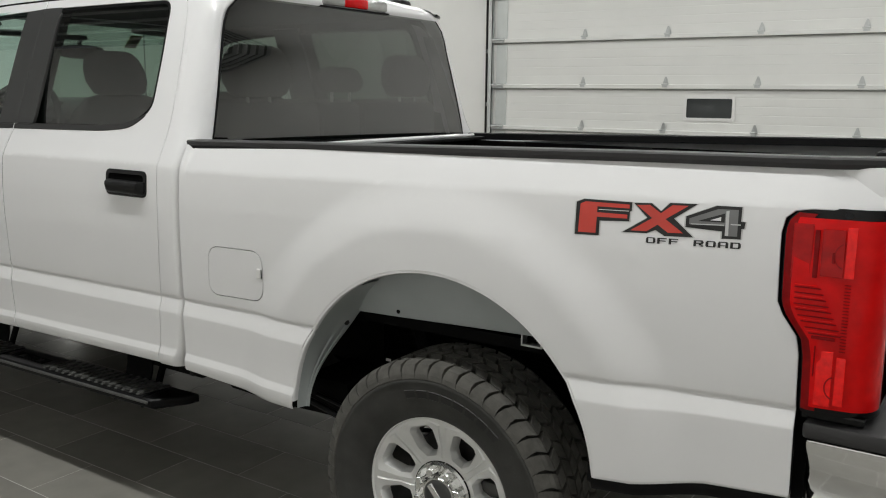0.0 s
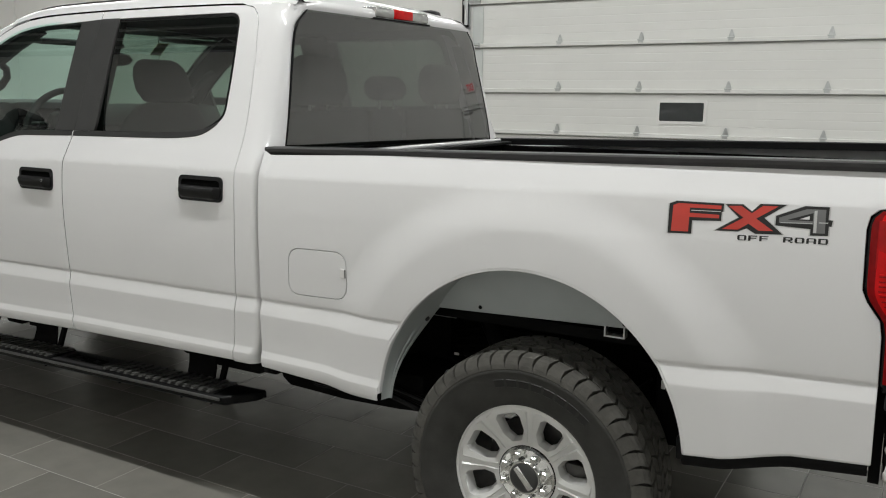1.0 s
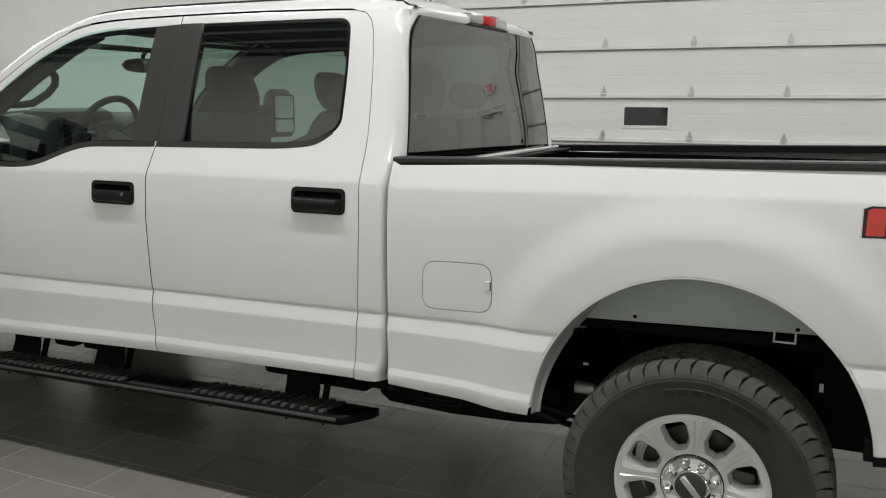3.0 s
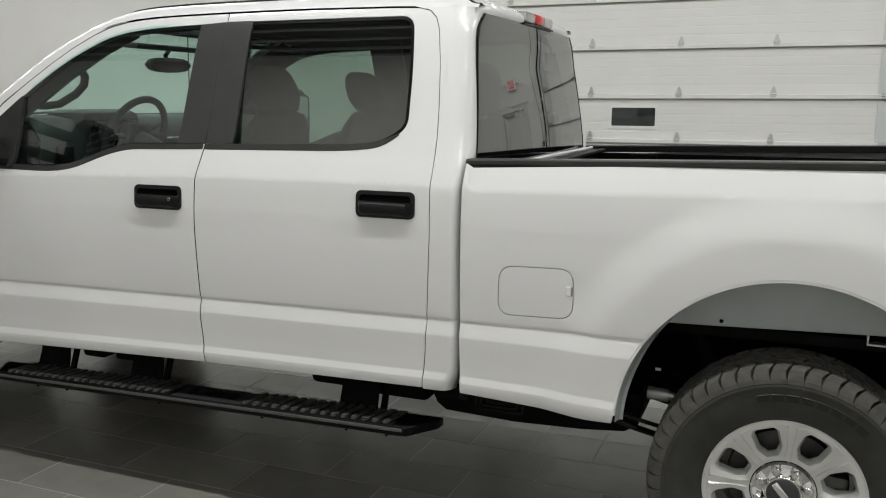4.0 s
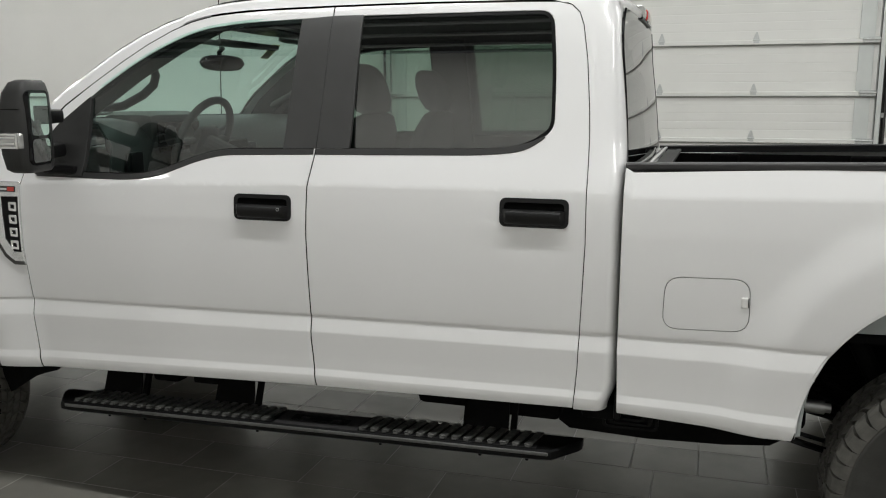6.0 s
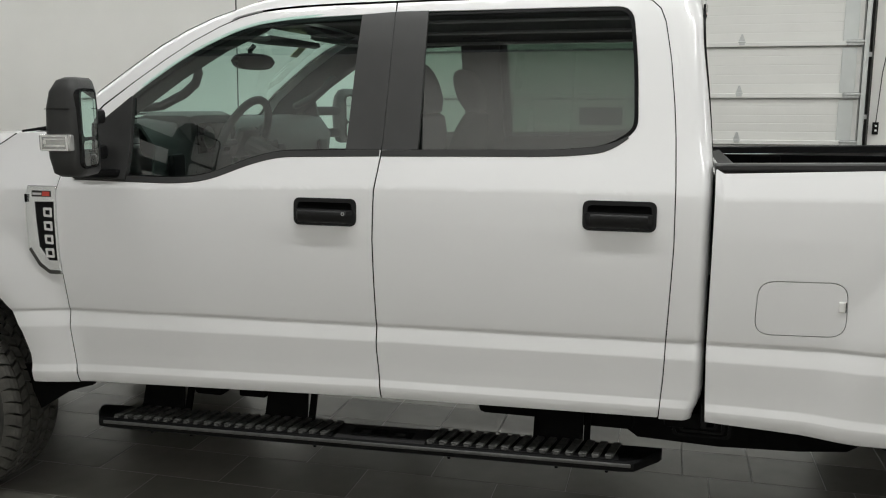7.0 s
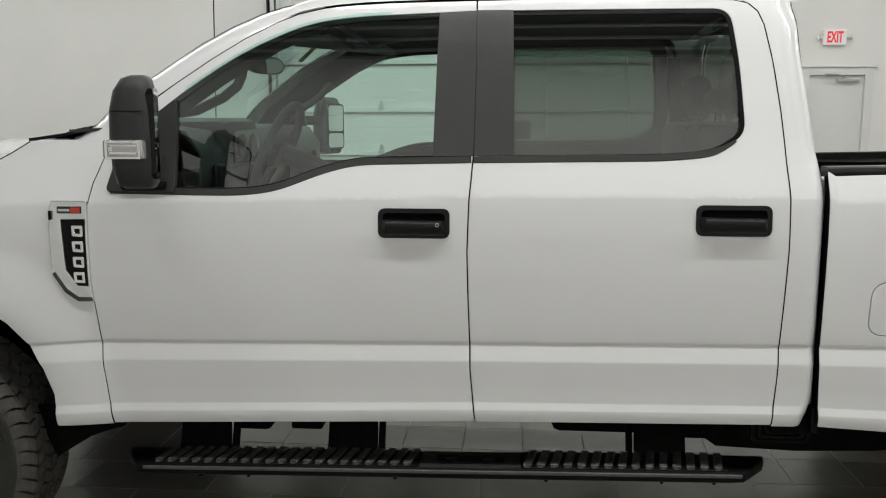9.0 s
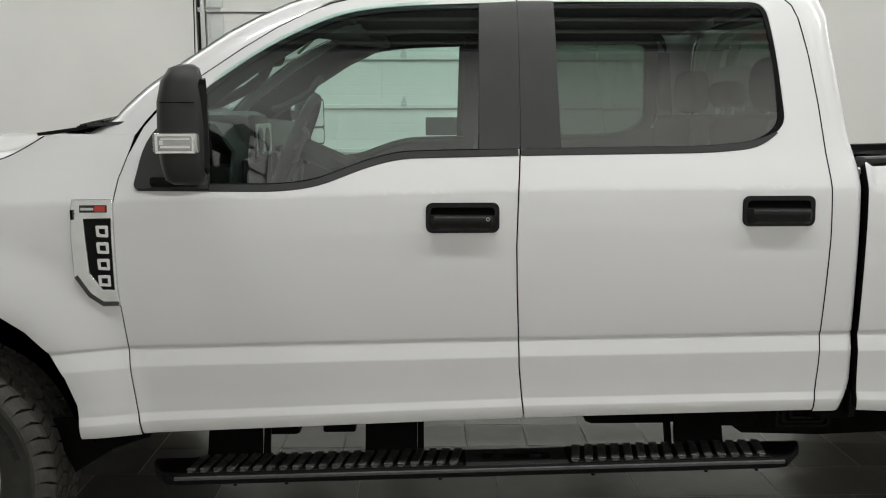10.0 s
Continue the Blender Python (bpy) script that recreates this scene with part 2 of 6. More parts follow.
def flat_mesh(outline, holes=(), step=0.0, extra=()):
    """A filled outline in (u, 0, v), cut into a fine lattice; extra: further cuts across v."""
    bm = bmesh.new()
    edges = []
    for loop in (outline, *holes):
        vs = [bm.verts.new((u, 0, v)) for u, v in loop]
        edges += [bm.edges.new((vs[i], vs[(i + 1) % len(vs)])) for i in range(len(vs))]
    bmesh.ops.triangle_fill(bm, use_beauty=True, use_dissolve=False, edges=edges, normal=(0, -1, 0))
    if step:
        us, vs = [p[0] for p in outline], [p[1] for p in outline]
        for lo, hi, ax, more in ((min(us), max(us), 0, ()), (min(vs), max(vs), 2, extra)):
            levels = [k * step for k in range(math.ceil(lo / step + 0.2), math.floor(hi / step - 0.15) + 1)]
            levels = [q for q in levels if all(abs(q - e) > step * 0.3 for e in more)] + [e for e in more if lo + 0.003 < e < hi - 0.003]
            for q in levels:
                co, no = [0, 0, 0], [0, 0, 0]
                co[ax], no[ax] = q, 1
                bmesh.ops.bisect_plane(bm, geom=bm.verts[:] + bm.edges[:] + bm.faces[:], dist=1e-5, plane_co=co, plane_no=no)
    return bm


def sheet(name, outline, place, material, parent=None, holes=(), step=0.03, flange=0.02, flip=1, label="", lip=0.0025, extra=(), deep=None):
    """A pressed panel: the outline laid on the surface place(u, v), with a rounded edge turned inwards."""
    bm = flat_mesh(outline, holes, step, extra)
    bm.verts.index_update()
    e = 0.0015
    pos, nor = [], []
    for w in bm.verts:
        u, v = w.co.x, w.co.z
        n = (place(u + e, v) - place(u - e, v)).cross(place(u, v + e) - place(u, v - e)) * flip
        pos.append(place(u, v))
        nor.append(n.normalized())
    faces, loops = [], []
    for f in bm.faces:
        idx = [v.index for v in f.verts]
        a, b, c = (pos[i] for i in idx[:3])
        idx = idx if (b - a).cross(c - a).dot(nor[idx[0]]) > 0 else idx[::-1]
        faces.append(idx)
        loops += [nor[i] for i in idx]
    dark = []
    if flange:
        outs, rim_edges = {}, []
        for ed in bm.edges:
            if len(ed.link_faces) != 1:
                continue
            i, j = (v.index for v in ed.verts)
            others = [pos[v.index] for v in ed.link_faces[0].verts]
            mid = sum(others, Vector()) / len(others)
            d = (pos[j] - pos[i]).normalized()
            o = pos[i] - mid
            o = o - d * o.dot(d)
            o = (o - nor[i] * o.dot(nor[i])).normalized()
            rim_edges.append((i, j, o))
            for k in (i, j):
                outs[k] = outs.get(k, Vector()) + o
        ids = {}
        for k, o in outs.items():
            o = o.normalized()
            outs[k] = o
            ids[k] = len(pos)
            pos += [pos[k] + o * lip - nor[k] * lip, pos[k] + o * lip - nor[k] * flange]
        inner = {k + 1 for k in ids.values()}
        for i, j, o in rim_edges:
            for q, ns in (((i, j, ids[j], ids[i]), (nor[i], nor[j], outs[j], outs[i])), ((ids[i], ids[j], ids[j] + 1, ids[i] + 1), (outs[i], outs[j], outs[j], outs[i]))):
                if (pos[q[1]] - pos[q[0]]).cross(pos[q[2]] - pos[q[0]]).dot(o + nor[i] * 0.1) < 0:
                    q, ns = q[::-1], ns[::-1]
                dark.append(len(faces)) if q[0] in inner or q[2] in inner else None
                faces.append(q)
                loops += list(ns)
    bm.free()
    me = bpy.data.meshes.new(name)
    me.from_pydata([tuple(p) for p in pos], [], faces)
    me.polygons.foreach_set("use_smooth", [True] * len(me.polygons))
    me.update()
    me.normals_split_custom_set([tuple(n) for n in loops])
    me.materials.append(material)
    if deep:
        # the turned-in edge is coloured black for the shade in the gap
        me.materials.append(deep)
        for k in dark:
            me.polygons[k].material_index = 1
    ob = new(name, me)
    if parent:
        ob.parent = parent
    return tagged(ob, label)


def grid_mesh(rows):
    bm = bmesh.new()
    vs = [[bm.verts.new(p) for p in row] for row in rows]
    for a, b in zip(vs, vs[1:]):
        for i in range(len(a) - 1):
            bm.faces.new((a[i], a[i + 1], b[i + 1], b[i]))
    return bm


def solid(bm, depth):
    bmesh.ops.recalc_face_normals(bm, faces=bm.faces)
    bmesh.ops.solidify(bm, geom=bm.faces[:], thickness=depth)
    return bm


def text_mesh(body, size, depth=0.001, bold=0.0):
    """Words in the built-in font as a mesh in the x-y plane, from the origin to the right."""
    cu = bpy.data.curves.new("words", "FONT")
    cu.body, cu.size, cu.extrude, cu.offset = body, size, depth, bold
    tmp = bpy.data.objects.new("words", cu)
    scene.collection.objects.link(tmp)
    dg = bpy.context.evaluated_depsgraph_get()
    dg.update()
    me = bpy.data.meshes.new_from_object(tmp.evaluated_get(dg))
    bpy.data.objects.remove(tmp)
    bm = bmesh.new()
    bm.from_mesh(me)
    bpy.data.meshes.remove(me)
    return bm


def fit_words(bm, m, width, height):
    xs, ys = [v.co.x for v in bm.verts], [v.co.y for v in bm.verts]
    sx, sy = width / (max(xs) - min(xs)), height / (max(ys) - min(ys))
    for v in bm.verts:
        v.co = m @ Vector(((v.co.x - min(xs)) * sx, (v.co.y - min(ys)) * sy, v.co.z))
    return bm


def letters(bm, material, parent, label=""):
    """Links each letter of a word as a part of its own."""
    left = set(bm.verts)
    while left:
        seed = left.pop()
        island, todo = {seed}, [seed]
        while todo:
            for e in todo.pop().link_edges:
                for v in e.verts:
                    if v not in island:
                        island.add(v)
                        todo.append(v)
        left -= island
        one = bmesh.new()
        twin = {v: one.verts.new(v.co) for v in island}
        for f in {f for v in island for f in v.link_faces}:
            one.faces.new([twin[v] for v in f.verts])
        part("letter", one, material, parent, label)
    bm.free()

# ---- the hall ----
WX0, WX1, WY0, WY1 = -17.0, 12.5, -3.5, 9.75
GD0, GD1, GTOP = -5.52, 1.2, 4.1          # sectional door opening
MD0, MD1, MTOP = 1.93, 2.76, 2.22         # walk door opening


def wall(name, rows, material=WALLPAINT):
    return tagged(part(name, boxes(*rows), material), kind="structure", label="white painted smooth hall wall", category="wall")


wall("wall_north", [
    (WX0, GD0, WY1, WY1 + 0.25, -0.05, CEIL), (GD0, GD1, WY1, WY1 + 0.25, GTOP, CEIL), (GD1, MD0, WY1, WY1 + 0.25, -0.05, CEIL),
    (MD0, MD1, WY1, WY1 + 0.25, MTOP, CEIL), (MD1, WX1, WY1, WY1 + 0.25, -0.05, CEIL)])
wall("wall_south", [(WX0, WX1, WY0 - 0.25, WY0, -0.05, CEIL)])
wall("wall_west", [(WX0 - 0.25, WX0, WY0, WY1, -0.05, CEIL)])
# unseen; put this far out so the back glass mirrors plain lit wall
wall("wall_east", [(WX1, WX1 + 0.25, WY0, WY1, -0.05, CEIL)])
bm = boxes((WX0, WX1, WY0, WY1, CEIL + 0.06, CEIL + 0.2))
k = WY0 + 0.2
while k < WY1:
    made = box(bm, WX0, WX1, k, k + 0.032, CEIL, CEIL + 0.06)
    for f in {f for v in made for f in v.link_faces}:
        f.material_index = 1
    k += 0.29
deck = tagged(part("ceiling", bm, CEILING), "ribbed grey metal deck ceiling", "ceiling", kind="structure")
deck.data.materials.append(DECKRIB)
for ly, _, lx0, lx1 in LIGHT_ROWS:
    for i in range(int((lx1 - lx0) / 2.44)):
        x0 = lx0 + 0.05 + i * 2.44
        fx = thing("strip_light", "white linear strip light fixed under the metal deck", "ceiling light", "rows of strip lights", (x0 + 1.2, ly, CEIL - 0.08))
        part("housing", boxes((-1.2, 1.2, -0.07, 0.07, -0.04, 0.14), bevel=0.01), TUBE, fx)
        part("diffuser", boxes((-1.19, 1.19, -0.055, 0.055, -0.083, -0.041), bevel=0.012), DIFFUSER, fx, "glowing white diffuser")


def sectional_door():
    d = tagged(new("door_1"), "white insulated sectional garage door with galvanised hinges", "garage door", kind="structure")
    d.location = ((GD0 + GD1) / 2, WY1 - 0.06, 0)
    ox = -(GD0 + GD1) / 2
    joints = [-0.018, 0.42, 1.055, 1.675, 2.35, 3.0, 3.65, 4.1]
    y0 = 0.0
    for z0, z1 in zip(joints, joints[1:]):
        # profile with a rolled rail at top and shallow ribs
        prof = [(0.05, z0), (0.0, z0), (-0.048, z0 + 0.003), (-0.05, z0 + 0.010), (-0.05, z0 + 0.052), (-0.046, z0 + 0.058), (-0.002, z0 + 0.062)]
        for f in (0.28, 0.46, 0.64, 0.82):
            zz = z0 + (z1 - z0) * f
            prof += [(0.0, zz - 0.008), (0.0013, zz - 0.003), (0.0013, zz + 0.003), (0.0, zz + 0.008)]
        prof += [(0.0, z1 - 0.022), (0.012, z1 - 0.016), (0.016, z1 - 0.003), (0.05, z1 - 0.003)]
        bm = grid_mesh([[(x + ox, y0 + y, z) for y, z in prof] for x in (GD0 + 0.02, GD1 - 0.02)])
        part("panel", bm, DOORPANEL, d)
        for ex in (GD0 + 0.16, GD1 - 0.17):
            part("end_stile", boxes((ex - 0.09 + ox, ex + 0.09 + ox, -0.018, -0.001, z0 + 0.062, z1 - 0.025), bevel=0.002), GALV, d)
        part("joint_seal", boxes((GD0 + 0.03 + ox, GD1 - 0.03 + ox, -0.004, 0.02, z0 - 0.003, z0 + 0.002)), SEAL, d)
    for z in joints[1:-1]:
        for x in (-3.99, -2.765, -1.54, -0.315):
            bm = bmesh.new()
            pts = [(-0.040, 0.063), (0.040, 0.063), (0.034, 0.095), (0.010, 0.165), (-0.010, 0.165), (-0.034, 0.095)]
            vs = [bm.verts.new((x + ox + u, -0.02, z + v)) for u, v in pts]
            bm.faces.new(vs)
            solid(bm, 0.006)
            rod(bm, (x + ox - 0.048, -0.05, z + 0.062), (x + ox + 0.048, -0.05, z + 0.062), 0.010, 8)
            box(bm, x + ox - 0.036, x + ox + 0.036, -0.057, -0.051, z + 0.022, z + 0.058, bevel=0.002, seg=1)
            part("hinge", bm, STEEL, d)
        for ex in (GD0 + 0.12, GD1 - 0.12):
            bm = bmesh.new()
            box(bm, ex + ox - 0.1, ex + ox + 0.1, -0.066, -0.052, z + 0.0, z + 0.075, bevel=0.003, seg=1)
            rod(bm, (ex + ox - 0.11, -0.07, z + 0.045), (ex + ox + 0.11, -0.07, z + 0.045), 0.013, 8)
            part("roller_bracket", bm, STEEL, d)
    # glazed light
    wx0, wx1, wz0, wz1 = -2.5, -1.81, 1.255, 1.585
    bm = flat_mesh(arc_poly([(wx0 + ox, wz0, .03), (wx1 + ox, wz0, .03), (wx1 + ox, wz1, .03), (wx0 + ox, wz1, .03)]),
                   [arc_poly([(wx0 + .04 + ox, wz0 + .04, .02), (wx1 - .04 + ox, wz0 + .04, .02), (wx1 - .04 + ox, wz1 - .035, .02), (wx0 + .04 + ox, wz1 - .035, .02)])])
    solid(bm, 0.018)
    for v in bm.verts:
        v.co.y -= 0.012
    part("window_frame", bm, TRIMWHITE, d)
    part("window_pane", boxes((wx0 + .03 + ox, wx1 - .03 + ox, -0.008, -0.004, wz0 + .03, wz1 - .03)), GLASSDARK, d)


GLASSDARK = mat("dark_glossy_pane", (0.03, 0.034, 0.034), 0.04, vary=0.1)
sectional_door()
for tx, s in ((GD0 - 0.02, 1), (GD1 + 0.02, -1)):
    tr = thing("door_track", "galvanised vertical roller track beside the garage door", "door track", "garage door tracks", (tx, WY1, 0))
    part("rail", boxes((-0.035, 0.035, -0.13, -0.105, -0.02, 4.2), (-0.035, -0.029, -0.13, -0.07, 0.02, 4.2), (0.029, 0.035, -0.13, -0.07, 0.02, 4.2)), GALV, tr)
    part("angle", boxes((-s * 0.075 - 0.003, -s * 0.075 + 0.003, -0.12, -0.002, -0.02, 4.2), (min(-s * 0.075, -s * 0.02), max(-s * 0.075, -s * 0.02), -0.008, -0.002, -0.02, 4.2)), DARKSTEEL, tr)
    part("weather_strip", boxes((-s * 0.1 - 0.012, -s * 0.1 + 0.012, -0.03, -0.002, -0.02, 4.2)), SEAL, tr)
    for z in (0.6, 1.4, 2.2, 3.0, 3.8):
        part("bracket", boxes((min(0, -s * 0.075), max(0, -s * 0.075), -0.104, -0.09, z, z + 0.06)), STEEL, tr)

# chain box beside the door
cb = thing("chain_keeper", "small black wall box with a hanging lift cord", "wall box", at=(1.42, WY1, 1.3))
part("case", boxes((-0.035, 0.035, -0.05, -0.001, -0.1, 0.06), bevel=0.008), SATIN, cb)
part("button", boxes((-0.012, 0.012, -0.056, -0.05, 0.0, 0.025)), TRIMWHITE, cb)
part("button", boxes((-0.012, 0.012, -0.056, -0.05, -0.06, -0.035)), TRIMWHITE, cb)
bm = bmesh.new()
tube(bm, [(0, -0.03, 0.06), (0.03, -0.04, 0.7), (0.16, -0.05, 1.7), (0.26, -0.05, 2.6)], 0.006, 6)
part("cord", bm, DARKSTEEL, cb)

# walk door
wd = tagged(new("door_2"), "closed white steel walk door with a closer", "door", kind="structure")
wd.location = ((MD0 + MD1) / 2, WY1, 0)
hw = (MD1 - MD0) / 2
part("leaf", boxes((-hw + 0.045, hw - 0.045, 0.02, 0.065, -0.012, MTOP - 0.05), bevel=0.003), DOORWHITE, wd)
bm = boxes((-hw - 0.06, -hw + 0.045, -0.03, 0.1, -0.02, MTOP + 0.06), (hw - 0.045, hw + 0.06, -0.03, 0.1, -0.02, MTOP + 0.06), (-hw + 0.045, hw - 0.045, -0.03, 0.1, MTOP - 0.045, MTOP + 0.06), bevel=0.004)
part("casing", bm, DOORWHITE, wd)
part("drip_cap", boxes((-hw - 0.11, hw + 0.11, -0.05, -0.001, MTOP + 0.06, MTOP + 0.085), bevel=0.004), DOORWHITE, wd)
part("closer_body", boxes((0.0, 0.3, -0.035, 0.02, MTOP - 0.14, MTOP - 0.085), bevel=0.012), STEEL, wd, "silver closer body")
bm = bmesh.new()
tube(bm, [(0.1, -0.03, MTOP - 0.08), (-0.02, -0.11, MTOP - 0.045), (-0.17, -0.03, MTOP - 0.03)], 0.009, 6)
part("closer_arm", bm, STEEL, wd)
bm = bmesh.new()
rod(bm, (-hw + 0.13, 0.02, 1.0), (-hw + 0.13, -0.05, 1.0), 0.012)
rod(bm, (-hw + 0.13, -0.05, 1.0), (-hw + 0.25, -0.05, 1.0), 0.011)
part("lever", bm, STEEL, wd)

ex = thing("exit_sign", "white wall exit sign with red letters", "exit sign", at=(2.27, WY1, 2.68))
part("case", boxes((-0.155, 0.155, -0.06, -0.001, -0.105, 0.105), bevel=0.012), SIGNWHITE, ex)
bm = fit_words(text_mesh("EXIT", 0.2, 0.0015, 0.006), pose(-0.105, -0.062, -0.07, 90, 0, 0), 0.21, 0.15)
letters(bm, SIGNRED, ex, "red letter")
for s in (-1, 1):
    bm = bmesh.new()
    rod(bm, (s * 0.15, -0.03, 0.0), (s * 0.2, -0.045, 0.0), 0.018, 10)
    rod(bm, (s * 0.2, -0.045, 0.0), (s * 0.225, -0.06, 0.005), 0.026, 10, 0.03)
    part("lamp_head", bm, TRIMWHITE, ex)

# ---- the pickup truck ----
CY = 1.0                                   # the truck's centre line
truck = thing("pickup_truck", "white crew cab pickup truck parked on the tiled floor", "pickup truck")
BOT = [(-3.9, 0.53), (-3.4, 0.54), (-2.18, 0.583), (-1.2, 0.598), (-0.8, 0.588), (-0.5, 0.575), (0.5, 0.61), (0.62, 0.625), (0.8, 0.668), (1.2, 0.70)]
CREASE = [(-4.6, 0.794), (-3.7, 0.819), (-3.43, 0.830), (-2.18, 0.849), (-1.2, 0.861), (-0.47, 0.866), (0.41, 0.878), (0.98, 0.902), (1.2, 0.909)]
BELT = [(-4.6, 1.36), (-3.6, 1.395), (-2.19, 1.435), (-1.06, 1.437), (-1.05, 1.42), (0.61, 1.452), (1.2, 1.462)]
PROF = [(0.50, 0.06), (0.565, 0.006), (0.575, -0.0065), (0.59, -0.0155), (0.608, -0.0180), (0.626, -0.0180), (0.652, -0.0105), (0.70, -0.0095), (0.802, -0.0115), (0.806, -0.0111), (0.862, 0.0016), (0.8655, 0.0016),
        (0.8702, -0.0024), (0.874, -0.0034), (0.90, -0.005), (1.0, -0.008), (1.1, -0.010), (1.22, -0.009), (1.30, -0.004), (1.335, 0.000), (1.36, 0.011), (1.40, 0.031), (1.44, 0.052),
        (1.50, 0.077), (1.60, 0.111), (1.72, 0.152), (1.84, 0.194), (1.92, 0.226), (1.97, 0.249), (2.1, 0.336)]
PZ = np.linspace(0.5, 2.1, 801)
PY = np.interp(PZ, *zip(*PROF))
PY = np.convolve(np.pad(PY, 1, mode="edge"), np.array([1, 2, 1]) / 4, mode="valid")


def level(x, z):
    """The flank's own height measure, in which belt, crease and sill run level."""
    b, c, t = lerp(BOT, x), lerp(CREASE, x), lerp(BELT, x)
    return z - t + 1.44 if z > t else 0.865 + (z - c) * (1.44 - 0.865) / (t - c) if z > c else 0.575 + (z - b) * (0.865 - 0.575) / (c - b)


def height(x, v):
    b, c, t = lerp(BOT, x), lerp(CREASE, x), lerp(BELT, x)
    return v - 1.44 + t if v > 1.44 else c + (v - 0.865) * (t - c) / (1.44 - 0.865) if v > 0.865 else b + (v - 0.575) * (c - b) / (0.865 - 0.575)


def side_y(x, z):
    """How far the near flank lies in from the widest line, at a place of the flank."""
    zl = level(x, z)
    y = float(np.interp(zl, PZ, PY))
    if x > 0.3 and zl < 0.80:
        # behind the rear wheel the lower flank is plain
        plain = float(np.interp(zl, (0.5, 0.565, 0.585, 0.80), (0.06, 0.004, -0.0095, -0.0115)))
        y += (plain - y) * smooth01((x - 0.3) / 0.25)
    for ax, az, r0, r1, h in ((-0.003, 0.572, 0.635, 0.795, 0.024), (-4.04, 0.54, 0.47, 0.70, 0.036)):
        r = math.hypot(x - ax, z - az)
        if r < r1 and z < 1.36:
            y -= h * (1 - smooth01((r - r0) / (r1 - r0)))
    if x > 0.86:
        # the corner turns in towards the tail lamp
        y += 0.05 * smooth01((x - 0.98) / 0.2) * (x - 0.98 > 0)
    if x < -3.5:
        y += 0.03 * smooth01((-3.5 - x) / 1.2) * smooth01((z - 1.2) / 0.2)
    return y


def near(x, z):
    return Vector((x, side_y(x, z), z))


def far(x, z):
    return Vector((x, 2 * CY - side_y(x, z), z))


def inset(place, d):
    """The same flank, d further in."""
    def moved(x, z):
        p = place(x, z)
        return Vector((p.x, p.y + (d if p.y < CY else -d), p.z))
    return moved


FOLDS = (0.578, 0.592, 0.606, 0.6235, 0.6285, 0.6495, 0.6555, 0.70, 0.7995, 0.8045, 0.8085, 0.8585, 0.8630, 0.8665, 0.8690, 0.8718, 0.8765, 0.889, 1.33, 1.36, 1.40, 1.44)


def panel(name, outline, place, material, parent=None, holes=(), step=0.03, flange=0.02, flip=1, label="", lip=0.0025, deep=None):
    """A sheet on the flank, given by its outline in x and z."""
    def on(loop):
        return [(x, level(x, z)) for x, z in loop]
    return sheet(name, on(outline), lambda u, v: place(u, height(u, v)), material, parent, [on(h) for h in holes], step, flange, flip, label, lip, FOLDS, deep)


G = 0.0043
DOOR_F_FRONT = [(-3.40, 0.545), (-3.414, 0.632), (-3.429, 0.746), (-3.437, 0.84), (-3.455, 0.988), (-3.463, 1.097), (-3.462, 1.29), (-3.452, 1.37), (-3.43, 1.44), (-3.385, 1.53), (-3.32, 1.607)]
DOOR_TOP = [(-3.20, 1.697), (-3.076, 1.782), (-2.97, 1.848), (-2.869, 1.9), (-2.79, 1.932), (-2.70, 1.952), (-2.6, 1.962), (-2.48, 1.968), (-2.185, 1.972)]
DOOR_MID = [(-2.168, 0.584), (-2.176, 0.66), (-2.185, 0.76), (-2.187, 0.85), (-2.193, 1.0), (-2.197, 1.15), (-2.192, 1.32), (-2.187, 1.38), (-2.181, 1.46), (-2.178, 1.7), (-2.180, 1.972)]
DOOR_R_TOP = [(-2.0, 1.973), (-1.8, 1.973), (-1.45, 1.968), (-1.34, 1.964), (-1.295, 1.953), (-1.265, 1.925), (-1.247, 1.88)]
DOOR_R_REAR = [(-1.225, 1.76), (-1.216, 1.68), (-1.207, 1.6), (-1.200, 1.5), (-1.195, 1.365), (-1.193, 1.17), (-1.199, 1.0), (-1.205, 0.86), (-1.208, 0.75), (-1.219, 0.602)]
F_WIN = [(-3.40, 1.338, 0.02), (-2.95, 1.335, 0.1), (-2.83, 1.348, 0.08), (-2.66, 1.412, 0.1), (-2.56, 1.435, 0.06), (-2.189, 1.443, 0.0), (-2.186, 1.936, 0.0), (-2.58, 1.922, 0.1), (-2.76, 1.898, 0.1), (-2.98, 1.80, 0.12), (-3.19, 1.655, 0.05), (-3.36, 1.50, 0.1)]
R_WIN = [(-2.178, 1.443, 0.0), (-1.56, 1.451, 0.1), (-1.41, 1.466, 0.07), (-1.317, 1.529, 0.04), (-1.327, 1.75, 0.1), (-1.352, 1.936, 0.055), (-1.6, 1.937, 0.0), (-2.175, 1.937, 0.0)]


def shrink(loop, d):
    """The loop moved inwards by d."""
    pts = [Vector(p) for p in loop]
    n = len(pts)
    area = sum(pts[i].x * pts[(i + 1) % n].y - pts[(i + 1) % n].x * pts[i].y for i in range(n))
    s = 1 if area > 0 else -1
    out = []
    for i in range(n):
        a, b = (pts[i] - pts[i - 1]), (pts[(i + 1) % n] - pts[i])
        if a.length < 1e-6 or b.length < 1e-6:
            a = b = pts[(i + 1) % n] - pts[i - 1]
        na, nb = Vector((-a.y, a.x)).normalized(), Vector((-b.y, b.x)).normalized()
        m = na + nb
        m = m / max(m.length_squared / 2, 0.35)
        out.append(tuple(pts[i] + m * d * s))
    return out


